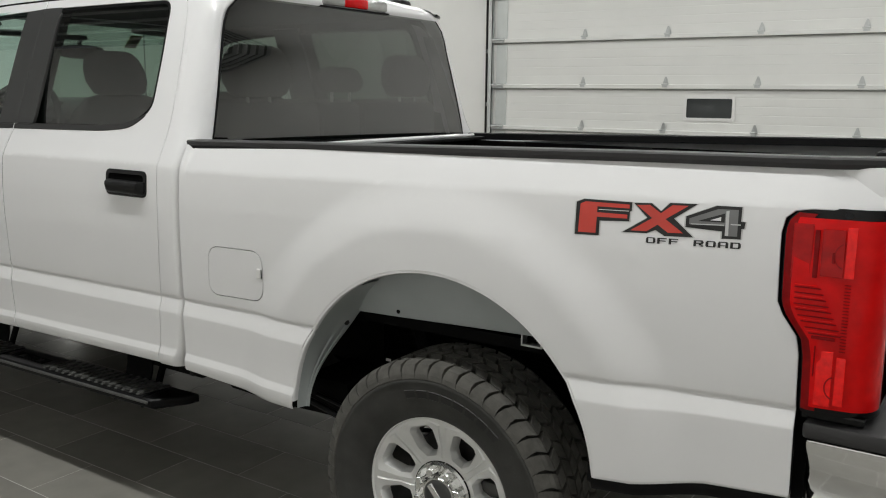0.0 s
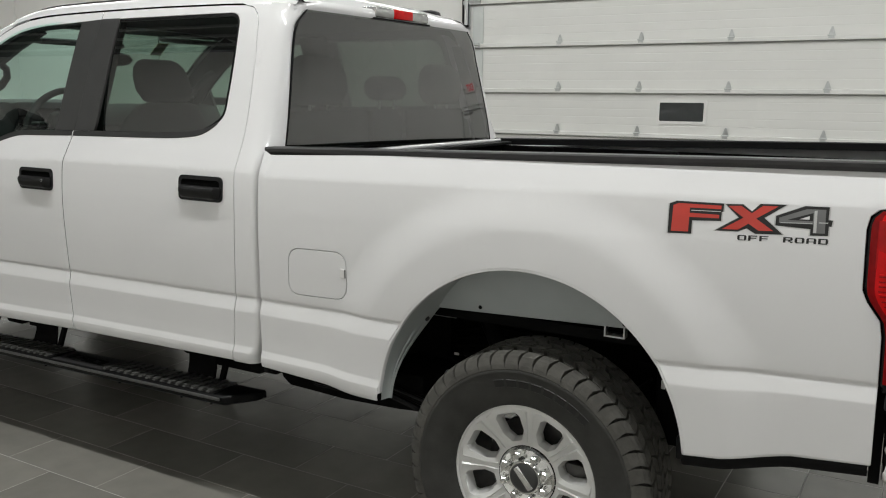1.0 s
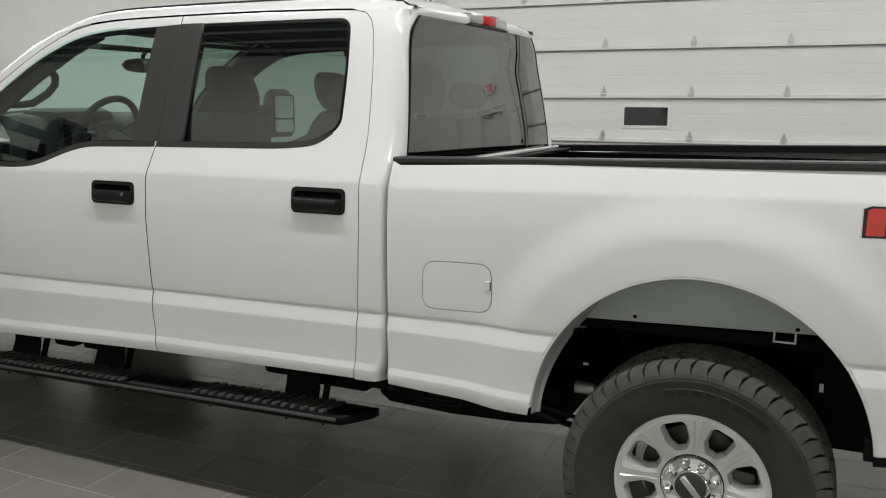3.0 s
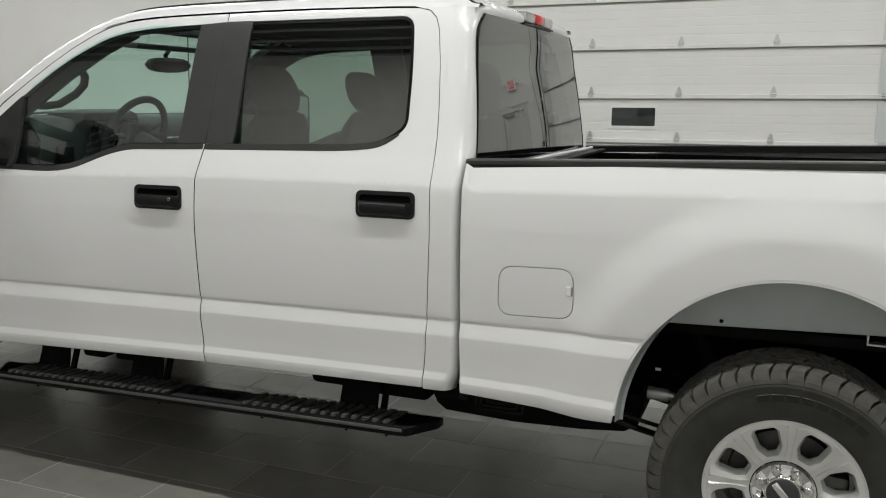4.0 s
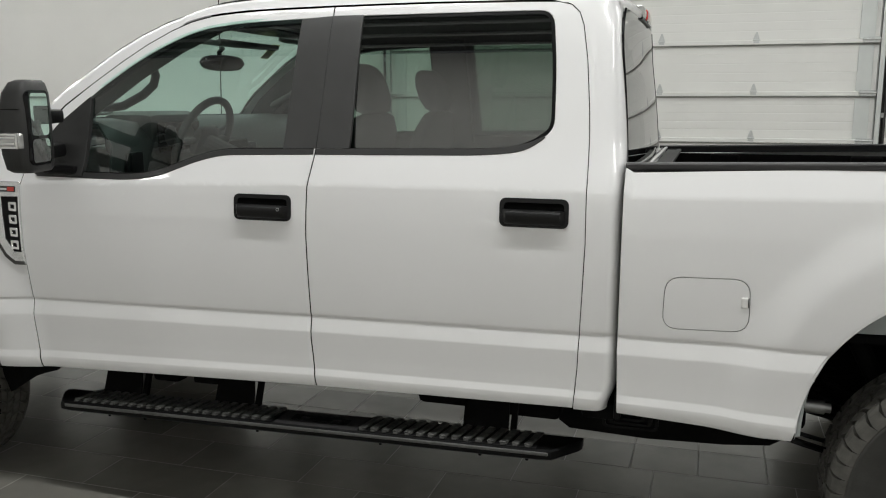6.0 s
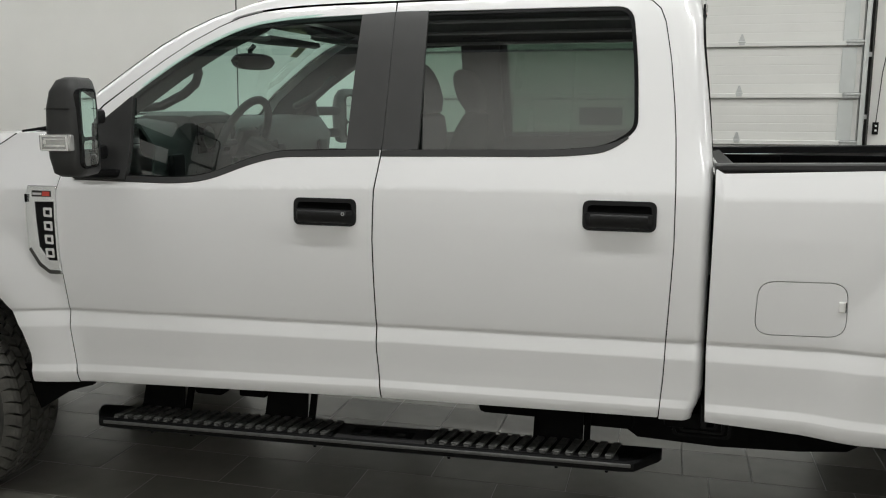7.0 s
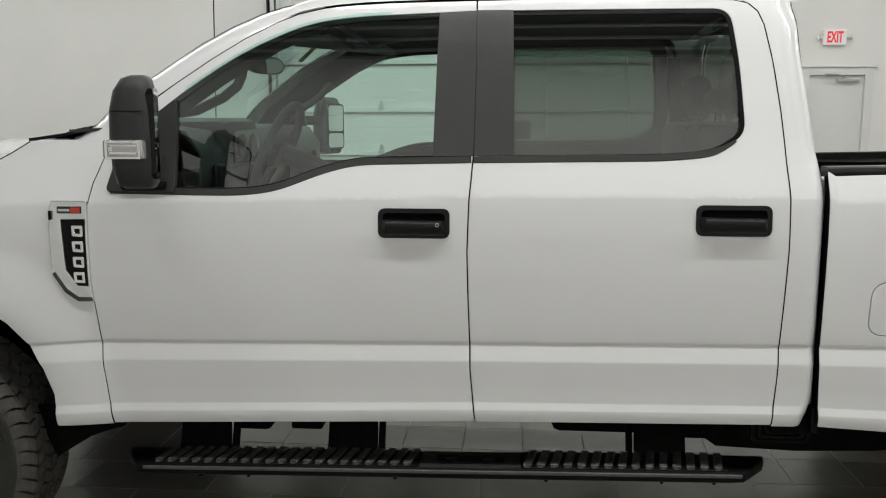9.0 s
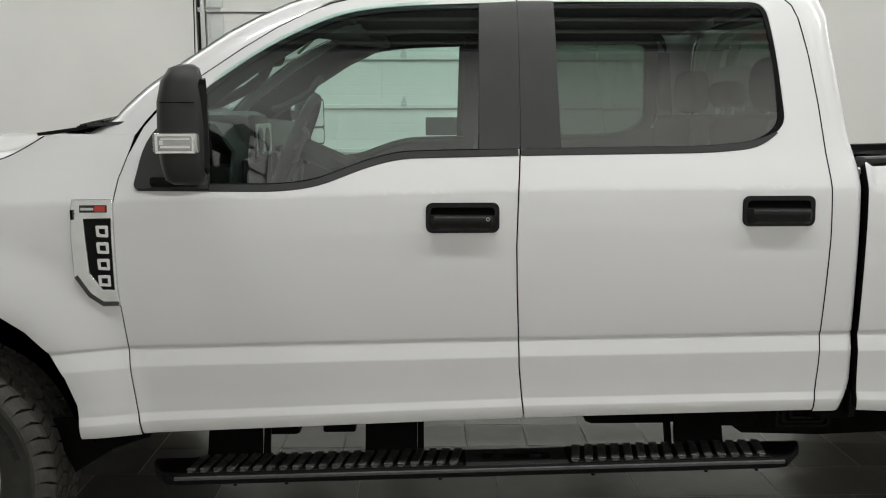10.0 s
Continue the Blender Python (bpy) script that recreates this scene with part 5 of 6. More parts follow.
# ---- running boards ----
def running_board(s):
    def Y(y):
        return y if s > 0 else 2 * CY - y
    def zr(x):
        return 0.392 + 0.019 * (x + 2.3)
    x0, x1 = -3.41, -1.20
    rows = []
    for x, yo, dz in ((x0, 0.10, 0.014), (x0 + 0.012, 0.075, 0.004), (x0 + 0.075, -0.011, 0.0), (x0 + 0.12, -0.017, 0.0), (-2.35, -0.017, 0), (-2.0, -0.017, 0), (x1 - 0.14, -0.017, 0), (x1 - 0.09, -0.011, 0), (x1 - 0.01, 0.085, 0.004), (x1, 0.11, 0.014)):
        z = zr(x)
        sec = [(yo + 0.012, z + 0.030), (yo + 0.003, z + 0.025), (yo, z + 0.014), (yo + 0.003, z - 0.002), (yo + 0.016, z - 0.010 + dz), (0.13, z - 0.012 + dz), (0.145, z - 0.004), (0.145, z + 0.022), (0.135, z + 0.030)]
        rows.append([(x, Y(y), zz) for y, zz in sec + sec[:1]])
    bm = grid_mesh(rows)
    bm.verts.ensure_lookup_table()
    bm.faces.new(bm.verts[0:9])
    bm.faces.new(bm.verts[-10:-1])
    rb = part("running_board", bm, SATIN, truck, "black running board with ribbed tread pads", smooth=30)
    for xa, xb in ((-3.27, -2.365), (-2.005, -1.34)):
        zm = zr((xa + xb) / 2)
        m = Matrix.Translation(((xa + xb) / 2, 0, zm + 0.031)) @ Matrix.Rotation(-math.atan(0.019), 4, "Y")
        h = (xb - xa) / 2
        bm = bmesh.new()
        box(bm, -h, h, -0.006, 0.13, -0.003, 0.004, bevel=0.002, seg=1)
        if s < 0:
            for v in bm.verts:
                v.co.y = 2 * CY - v.co.y
        bmesh.ops.transform(bm, matrix=m, verts=bm.verts)
        part("tread_pad", bm, PLASTIC, rb)
        k = int((xb - xa) / 0.042)
        for i in range(k):
            u = -h + (i + 0.5) * 2 * h / k
            bm = bmesh.new()
            box(bm, -0.0135, 0.0135, -0.062, 0.066, 0.004, 0.0135, bevel=0.002, seg=1, m=Matrix.Translation((u, 0.06, 0)) @ Matrix.Rotation(radians(-10), 4, "Z"))
            if s < 0:
                for v in bm.verts:
                    v.co.y = 2 * CY - v.co.y
            bmesh.ops.transform(bm, matrix=m, verts=bm.verts)
            part("tread_rib", bm, RIBS, rb)
            bm = bmesh.new()
            box(bm, -0.008, 0.008, -0.006, 0.004, 0.003, 0.0075, m=Matrix.Translation((u - 0.012, 0, 0)))
            if s < 0:
                for v in bm.verts:
                    v.co.y = 2 * CY - v.co.y
            bmesh.ops.transform(bm, matrix=m, verts=bm.verts)
            part("edge_tooth", bm, EDGE, rb)
    zm = zr(-2.28)
    bm = bmesh.new()
    h = (x1 - x0) / 2 - 0.10
    box(bm, -h, h, -0.0195, -0.0125, -0.017, -0.005, bevel=0.002, seg=1)
    if s < 0:
        for v in bm.verts:
            v.co.y = 2 * CY - v.co.y
    bmesh.ops.transform(bm, matrix=Matrix.Translation(((x0 + x1) / 2, 0, zr((x0 + x1) / 2) + 0.030)) @ Matrix.Rotation(-math.atan(0.019), 4, "Y"), verts=bm.verts)
    # a lighter strip than the board itself
    part("edge_strip", bm, EDGE, rb, "dark grey front edge strip")
    # centre plate with raised emblem bars
    bm = boxes((-2.355, -2.015, *sorted((Y(-0.006), Y(0.128))), -0.002, 0.0025), bevel=0.001)
    for v in bm.verts:
        v.co.z += zr(v.co.x) + 0.030
    part("centre_plate", bm, RAILCAP, rb)
    for xa, xb in ((-2.30, -2.07),):
        y0, y1 = sorted((Y(0.03), Y(0.08)))
        z = zr(-2.18) + 0.034
        part("emblem_bar", boxes((xa, xb, y0, y0 + 0.008, z, z + 0.003), (xa, xb, y1 - 0.008, y1, z, z + 0.003), (xa, xa + 0.03, y0 + 0.009, y1 - 0.009, z, z + 0.003), (xb - 0.03, xb, y0 + 0.009, y1 - 0.009, z, z + 0.003), (xa + 0.07, xb - 0.07, y0 + 0.014, y1 - 0.014, z, z + 0.003)), PLASTIC, rb)
    for xn in (-3.12, -2.95, -2.44, -1.93, -1.55, -1.38):
        bm = bmesh.new()
        rod(bm, (xn, Y(0.02), zr(xn) - 0.024), (xn, Y(0.02), zr(xn) - 0.004), 0.006, 8)
        part("bolt_end", bm, SATIN, rb)
    for xa, xb in ((-3.225, -3.035), (-2.685, -2.505), (-1.64, -1.46)):
        z = zr((xa + xb) / 2)
        bm = bmesh.new()
        rows = [[(x, Y(y), zz) for y, zz in ((0.115, z + 0.02), (0.13, z + 0.04), (0.14, z + 0.08), (0.145, z + 0.14), (0.17, z + 0.20), (0.45, z + 0.23))] for x in (xa + 0.012, xb - 0.012)]
        bm = solid(grid_mesh(rows), 0.008)
        part("bracket", bm, CHASSIS, rb, smooth=40)
        for xe in (xa, xb):
            bm = solid(grid_mesh([[(xe - 0.011, Y(y), zz) for y, zz in ((0.10, z + 0.0), (0.155, z + 0.03), (0.19, z + 0.12), (0.22, z + 0.20))], [(xe + 0.011, Y(y), zz) for y, zz in ((0.10, z + 0.0), (0.155, z + 0.03), (0.19, z + 0.12), (0.22, z + 0.20))]]), 0.018)
            part("bracket_rib", bm, CHASSIS, rb, smooth=40)


running_board(1)
running_board(-1)


# ---- wheels ----
def make_wheel(name_label):
    w = new("wheel")
    w.parent = truck
    tagged(w, name_label)
    R = 0.4255
    # tyre, outer face towards -y, middle plane at y = 0
    prof = [(0.238, -0.090), (0.247, -0.108), (0.262, -0.121), (0.30, -0.132), (0.335, -0.138), (0.356, -0.1385), (0.360, -0.1405), (0.369, -0.1405), (0.373, -0.1365), (0.384, -0.127), (0.395, -0.112), (0.402, -0.095), (0.405, -0.06), (0.406, 0.0)]
    prof += [(r, -y) for r, y in prof[-2::-1]]
    bm = bmesh.new()
    lathe(bm, prof, 96)
    tyre = part("tyre", bm, RUBBER, w, "black all-terrain tyre", smooth=60)
    bm = bmesh.new()
    n = 50
    def block(a0, a1, y0, y1, r0, r1, skew=0.0, drop=0.0, pinch=0.0):
        c = []
        for r, sh in ((r0, 0.0), (r1, 0.04)):
            for y, a in ((y0, a0), (y0, a1), (y1, a1), (y1, a0)):
                aa = a + skew * (y - y0) / (y1 - y0) + (pinch if y == y0 and a == a0 else -pinch * 0.4 if y == y0 else 0)
                mid_a, mid_y = (a0 + a1) / 2 + skew * (y - y0) / (y1 - y0), (y0 + y1) / 2
                aa, yy = aa + (mid_a - aa) * sh, y + (mid_y - y) * sh
                rr = r - drop * max(0.0, (abs(yy) - 0.085) / 0.045)
                c.append(bm.verts.new((rr * math.cos(aa), yy, rr * math.sin(aa))))
        for f in ((0, 1, 2, 3), (4, 7, 6, 5), (0, 4, 5, 1), (1, 5, 6, 2), (2, 6, 7, 3), (3, 7, 4, 0)):
            bm.faces.new([c[i] for i in f])
    st = math.tau / n
    def lug(a, s, wide):
        """A shoulder lug from crown to sidewall; the notch beside it is lens-shaped."""
        quad = []
        for r, y, gap, turn in ((R - 0.001, 0.0985, 0.09, 0.0), (R - 0.004, 0.112, 0.10, 0.12), (R - 0.012, 0.1235, 0.12, 0.26), (0.399, 0.1325, 0.08, 0.32), (0.388, 0.1375, 0.03, 0.30), (0.374, 0.1405, 0.008, 0.26)):
            g = gap * wide
            pts = []
            for rr, yy in ((r, y), (r - 0.022, y - 0.014)):
                for e in (g, 1 - g):
                    aa = a + st * (e + turn)
                    pts.append(bm.verts.new((rr * math.cos(aa), s * yy, rr * math.sin(aa))))
            quad.append(pts)
        for p, q in zip(quad, quad[1:]):
            for f in ((p[0], p[1], q[1], q[0]), (p[0], q[0], q[2], p[2]), (p[1], p[3], q[3], q[1])):
                bm.faces.new(f)
        bm.faces.new((quad[0][0], quad[0][2], quad[0][3], quad[0][1]))
        bm.faces.new((quad[-1][0], quad[-1][1], quad[-1][3], quad[-1][2]))
    for i in range(n):
        a = i * st
        for s in (-1, 1):
            off = 0 if s < 0 else st / 2
            lug(a + off, s, 1.0 if i % 2 else 0.72)
            # rows of interlocking blocks
            block(a + off - st * 0.04, a + off + st * 0.76, s * 0.0935, s * 0.058, 0.396, R, skew=st * 0.34, drop=0.004, pinch=st * 0.08)
            block(a + off + st * 0.56, a + off + st * 1.36, s * 0.0525, s * 0.0205, 0.396, R + 0.001, skew=-st * 0.30, pinch=-st * 0.08)
        block(a + st * 0.14, a + st * 0.93, -0.0155, 0.0155, 0.396, R + 0.001, skew=st * 0.36)
    bmesh.ops.recalc_face_normals(bm, faces=bm.faces)
    tagged(part("tread", bm, TREAD, w, "chunky tread blocks"), "chunky tread blocks", kind="stuff")
    # plain raised bars in place of the sidewall writing
    for a0, a1, k in ((52, 112, 8), (232, 292, 8)):
        for i in range(k):
            f0, f1 = a0 + (a1 - a0) * i / k, a0 + (a1 - a0) * (i + 0.80) / k
            rows = []
            for r in (0.312, 0.3145, 0.3375, 0.340):
                yb = float(np.interp(r, [p[0] for p in prof[:9]], [p[1] for p in prof[:9]]))
                lift = 0.0022 if 0.313 < r < 0.339 else -0.001
                rows.append([(r * math.cos(radians(t)), yb - lift, r * math.sin(radians(t))) for t in np.linspace(f0, f1, 5)])
            part("sidewall_bar", grid_mesh(rows), LETTER, tyre)
    for a0 in (140, 158, 20, 38, 320, 200):
        rows = []
        for r in (0.27, 0.30, 0.345):
            yb = float(np.interp(r, [p[0] for p in prof[:9]], [p[1] for p in prof[:9]]))
            rows.append([(r * math.cos(radians(a0 + t)), yb - 0.0015, r * math.sin(radians(a0 + t))) for t in (0, 0.5 + (r - 0.27) * 50)])
        part("sidewall_rib", grid_mesh(rows), RUBBER, tyre)
    # alloy face with eight chamfered openings between the spokes
    def face_y(r):
        return lerp([(0.0, -0.080), (0.090, -0.078), (0.105, -0.073), (0.13, -0.076), (0.19, -0.090), (0.22, -0.098), (0.236, -0.102), (0.25, -0.102)], r)
    window = arc_poly([(0.117, -0.018, .004), (0.117, 0.018, .004), (0.148, 0.039, .006), (0.203, 0.044, .005), (0.219, 0.031, .005), (0.219, -0.031, .005), (0.203, -0.044, .005), (0.148, -0.039, .006)], 3)
    half, rc = math.pi / 8, 0.172
    edge = [(0.092, f) for f in np.linspace(-half, half, 9)] + [(r, half) for r in np.linspace(0.104, 0.229, 12)] + [(0.241, f) for f in np.linspace(half, -half, 17)] + [(r, -half) for r in np.linspace(0.229, 0.104, 12)]
    def reach(loop, d):
        best = 0.0
        c = Vector((rc, 0))
        for p, q in zip(loop, loop[1:] + loop[:1]):
            p, q = Vector(p) - c, Vector(q) - c
            e = q - p
            den = d.x * e.y - d.y * e.x
            if abs(den) > 1e-9:
                t, u = (p.x * e.y - p.y * e.x) / den, (p.x * d.y - p.y * d.x) / den
                if t > 0 and -1e-6 <= u <= 1 + 1e-6:
                    best = max(best, t)
        return c + d * best
    hole = shrink(window, 0.009)
    bm = bmesh.new()
    for i in range(8):
        rot = (i + 0.5) * math.tau / 8
        rings = [[] for _ in range(6)]
        for r, f in edge:
            b = Vector((r * math.cos(f), r * math.sin(f)))
            d = (b - Vector((rc, 0))).normalized()
            w0, w1 = reach(window, d), reach(hole, d)
            for ring_pts, p, dy in zip(rings, (b, b.lerp(w0, 0.30), b.lerp(w0, 0.42), w0, w1, w1), (-0.002, -0.002, -0.0075, -0.003, 0.018, 0.034)):
                pr = p.length
                m = smooth01((pr - 0.10) / 0.02) * smooth01((0.236 - pr) / 0.015)
                y = face_y(pr) + (dy * m if dy < 0 else dy)
                q = (p.x * math.cos(rot) - p.y * math.sin(rot), p.x * math.sin(rot) + p.y * math.cos(rot))
                ring_pts.append(bm.verts.new((q[0], y, q[1])))
        for s0, s1 in zip(rings, rings[1:]):
            for k in range(len(s0)):
                k2 = (k + 1) % len(s0)
                bm.faces.new((s0[k], s0[k2], s1[k2], s1[k]))
    bmesh.ops.remove_doubles(bm, verts=bm.verts, dist=2e-5)
    rim = part("rim", bm, ALLOY, w, "silver eight-spoke alloy rim", smooth=24)
    bm = bmesh.new()
    lathe(bm, [(0.2395, -0.096), (0.2405, -0.104), (0.2425, -0.1075), (0.2455, -0.1075), (0.2475, -0.104), (0.2475, -0.092)], 96)
    part("rim_lip", bm, ALLOY, rim, smooth=50)
    bm = bmesh.new()
    lathe(bm, [(0.2475, -0.091), (0.230, -0.06), (0.226, -0.02), (0.215, 0.04), (0.218, 0.10), (0.248, 0.112)], 72)
    part("rim_barrel", bm, DARKSTEEL, rim, smooth=50)
    bm = bmesh.new()
    lathe(bm, [(0.0, 0.0), (0.175, 0.0), (0.178, 0.01), (0.178, 0.028), (0.10, 0.03), (0.09, -0.03), (0.0, -0.03)], 48)
    part("brake_disc", bm, DARKSTEEL, w, "dull steel brake disc", smooth=40)
    bm = bmesh.new()
    box(bm, 0.08, 0.19, -0.04, 0.05, -0.07, 0.07, bevel=0.015)
    part("brake_caliper", bm, DARKSTEEL, w, smooth=40)
    # hub: chrome cover, eight nuts, dark centre cap with a plain bar
    bm = bmesh.new()
    lathe(bm, [(0.099, -0.045), (0.098, -0.078), (0.092, -0.084), (0.084, -0.080), (0.062, -0.076), (0.058, -0.094), (0.054, -0.099), (0.05, -0.099)], 48)
    hub = part("hub_cover", bm, HUBSILVER, w, "chrome hub cover", smooth=40)
    bm = bmesh.new()
    lathe(bm, [(0.1015, -0.066), (0.1015, -0.0755), (0.0985, -0.076), (0.098, -0.06)], 48)
    part("hub_ring", bm, GAP, hub, smooth=40)
    bm = bmesh.new()
    lathe(bm, [(0.0, -0.104), (0.035, -0.1035), (0.047, -0.101), (0.0515, -0.096), (0.0515, -0.08)], 40)
    part("centre_cap", bm, PILLAR, hub, "dark grey centre cap", smooth=40)
    bm = bmesh.new()
    box(bm, -0.043, 0.043, -0.1075, -0.101, -0.011, 0.011, bevel=0.003, m=Matrix.Rotation(radians(46), 4, "Y"))
    part("cap_bar", bm, CHROME, hub, smooth=40)
    for i in range(8):
        a = (i + 0.5) * math.tau / 8
        c = Vector((0.0755 * math.cos(a), 0, 0.0755 * math.sin(a)))
        bm = bmesh.new()
        lathe(bm, [(0.0, -0.109), (0.010, -0.108), (0.0135, -0.104), (0.0145, -0.085), (0.017, -0.079), (0.017, -0.070)], 6, c)
        part("lug_nut", bm, HUBSILVER, hub, smooth=25)
    return w


wheel = make_wheel("all-terrain tyre on a silver eight-spoke alloy rim")
wheel.matrix_basis = pose(0.006, 0.118, 0.405, 0, 4, 0)
copy_thing(wheel, pose(-4.115, 0.10, 0.405, 0, 40, -1))
copy_thing(wheel, pose(0, 2 * CY - 0.118, 0.405, 0, 25, 180))
copy_thing(wheel, pose(-4.115, 2 * CY - 0.10, 0.405, 0, 77, 178))

# ---- wheel wells and underbody ----
# black panels added to keep bounced light out of the rear wells
for y0, y1 in ((0.56, 0.58), (1.42, 1.44)):
    part("well_back", boxes((-0.56, 0.30, y0, y1, 0.5, 0.88)), CHASSIS, truck)
def wheel_well(ax, az, r, s):
    def Y(y):
        return y if s > 0 else 2 * CY - y
    rows = []
    for k in range(25):
        a = radians(-4 + k * (188 / 24))
        rows.append([(ax + rr * math.cos(a), Y(y), az + rr * math.sin(a)) for y, rr in ((0.0, r + 0.002), (0.03, r + 0.004), (0.12, r + 0.02), (0.5, r + 0.03))])
    part("wheel_well", grid_mesh(rows), CHASSIS, truck, "black wheel well", smooth=60)
    part("well_back", boxes((ax - r, ax + r, *sorted((Y(0.5), Y(0.52))), 0.50, az + r + 0.03)), CHASSIS, truck)


for s in (1, -1):
    wheel_well(-4.04, 0.54, 0.47, s)
    def Y(y, s=s):
        return y if s > 0 else 2 * CY - y
    # grey inner sheet hanging behind the rear arch
    loop = []
    for k in range(17):
        a = radians(38 + k * (104 / 16))
        loop.append((-0.003 + 0.536 * math.cos(a), 0.572 + 0.536 * math.sin(a)))
    loop += [(-0.40, 0.900), (-0.25, 0.904), (0.40, 0.927)]
    me_place = (lambda x, z, Y=Y: Vector((x, Y(0.075 + 0.05 * smooth01((1.08 - z) / 0.2)), z)))
    iw = sheet("inner_wheelhouse", loop, me_place, PRIMER, truck, (), 0.04, 0.006, s, "grey inner wheelhouse sheet")
    for hx, hz in ((-0.215, 0.922), (0.285, 0.936)):
        bm = bmesh.new()
        yy = me_place(hx, hz).y
        rod(bm, (hx, yy - s * 0.002, hz), (hx, yy - s * 0.0005, hz), 0.007, 10)
        part("drain_hole", bm, GAP, iw)
    for hx, ya, yb, hz, w, met in ((-0.545, 0.36, 0.40, 0.797, 0.095, PRIMER), (0.215, 0.13, 0.16, 0.884, 0.062, STEEL)):
        y0, y1 = sorted((Y(ya), Y(yb)))
        part("bed_bracket", boxes((hx, hx + 0.005, y0, y1, hz, hz + 0.041), (hx + w, hx + w + 0.005, y0, y1, hz, hz + 0.041), (hx + 0.0055, hx + w - 0.0005, y0, y1, hz, hz + 0.005)), met, truck, "grey bed bracket")
    # front lip sheet of the rear arch, going inwards
    rows = []
    for k in range(17):
        a = radians(120 + k * 3.7)
        e = smooth01(k / 5)
        w = 0.012 + 0.085 * (1 - smooth01((k - 6) / 11))
        g = 1 - 0.7 * smooth01((k - 7) / 9)
        rows.append([(-0.003 + (0.520 - d) * math.cos(a), Y(y if y < 0 else y * g), 0.572 + (0.520 - d) * math.sin(a)) for y, d in ((-0.02, -0.001), (0.0, 0.004 * e), (0.03, 0.006 * e), (0.042, 0.010 * e), (0.042 + w * 0.35, 0.010 * e), (0.042 + w * 0.42, 0.015 * e), (0.042 + w * 0.75, 0.015 * e), (0.042 + w * 0.8, 0.019 * e), (0.042 + w, 0.020 * e))])
    lip = part("arch_lip", grid_mesh(rows), PRIMER, truck, "grey arch lip", smooth=40)
    bm = bmesh.new()
    rod(bm, (-0.428, Y(0.112), 0.862), (-0.415, Y(0.108), 0.855), 0.009, 10)
    part("lip_bolt", bm, DARKSTEEL, lip)

und = bmesh.new()
for y in (0.50, 1.40):
    box(und, -4.9, 1.05, y, y + 0.09, 0.60, 0.80, bevel=0.01)
for x in (-3.3, -2.2, -1.2, -0.6, 0.5, 0.95):
    box(und, x, x + 0.12, 0.58, 1.42, 0.62, 0.76)
part("chassis_frame", und, CHASSIS, truck, "black ladder chassis frame")
# plate added low under the engine to darken the floor there
part("engine_shield", boxes((-4.85, -3.42, 0.42, 1.58, 0.40, 0.44), bevel=0.01), CHASSIS, truck)
part("engine_block", boxes((-4.75, -3.5, 0.62, 1.38, 0.501, 1.0), bevel=0.04), CHASSIS, truck)
part("cab_floor", boxes((-3.55, -1.1, 0.06, 1.94, 0.63, 0.70)), CHASSIS, truck)
part("rocker_underside", boxes((-3.4, -1.12, 0.05, 0.12, 0.585, 0.63)), CHASSIS, truck)
part("bed_underside", boxes((-1.04, -0.53, 0.12, 1.88, 0.83, 0.89)), CHASSIS, truck)
part("bed_underside", boxes((0.5, 1.05, 0.12, 1.88, 0.83, 0.89)), CHASSIS, truck)
part("bed_underside", boxes((-0.53, 0.5, 0.16, 1.84, 0.86, 0.895)), CHASSIS, truck)
bm = bmesh.new()
rod(bm, (0, 0.3, 0.418), (0, 1.7, 0.418), 0.055)
bmesh.ops.create_uvsphere(bm, u_segments=20, v_segments=12, radius=0.17, matrix=Matrix.Translation((0, 1.0, 0.418)))
part("rear_axle", bm, CHASSIS, truck, smooth=40)
bm = bmesh.new()
rod(bm, (-4.055, 0.3, 0.418), (-4.055, 1.7, 0.418), 0.045)
part("front_axle", bm, CHASSIS, truck, smooth=40)
# unseen, added to stop light coming in under the nose
part("air_dam", boxes((-5.12, -5.08, 0.1, 1.9, 0.26, 0.56), bevel=0.01), CHASSIS, truck, "unseen black light block below the front bumper")
for y in (0.42, 1.58):
    bm = bmesh.new()
    for i in range(5):
        L = 0.72 - i * 0.11
        rows = [[(L * t, y + w, 0.49 + 0.012 * i + 0.13 * t * t) for w in (-0.035, 0.035)] for t in np.linspace(-1, 1, 15)]
        g = solid(grid_mesh(rows), 0.009)
        me = bpy.data.meshes.new("tmp")
        g.to_mesh(me)
        g.free()
        bm.from_mesh(me)
        bpy.data.meshes.remove(me)
    part("leaf_spring", bm, CHASSIS, truck, "black leaf spring")
    bm = bmesh.new()
    rod(bm, (-0.10, y - 0.09 if y < 1 else y + 0.09, 0.42), (-0.33, y - 0.06 if y < 1 else y + 0.06, 0.86), 0.032)
    part("shock_absorber", bm, CHASSIS, truck)
# fuel tank, skid plate, exhaust, brackets seen under the sill
bm = bmesh.new()
low = [(-1.36, 0.47), (-1.33, 0.40), (-1.29, 0.372), (-1.0, 0.362), (-0.72, 0.372), (-0.56, 0.388), (-0.51, 0.42), (-0.49, 0.50)]
bm.faces.new([bm.verts.new((x, 0.40, z)) for x, z in low + [(-0.49, 0.79), (-1.36, 0.79)]])
pulled = bmesh.ops.extrude_face_region(bm, geom=bm.faces[:])["geom"]
bmesh.ops.translate(bm, vec=(0, 0.58, 0), verts=[v for v in pulled if isinstance(v, bmesh.types.BMVert)])
tank = part("fuel_tank", bm, CHASSIS, truck, "black fuel tank")
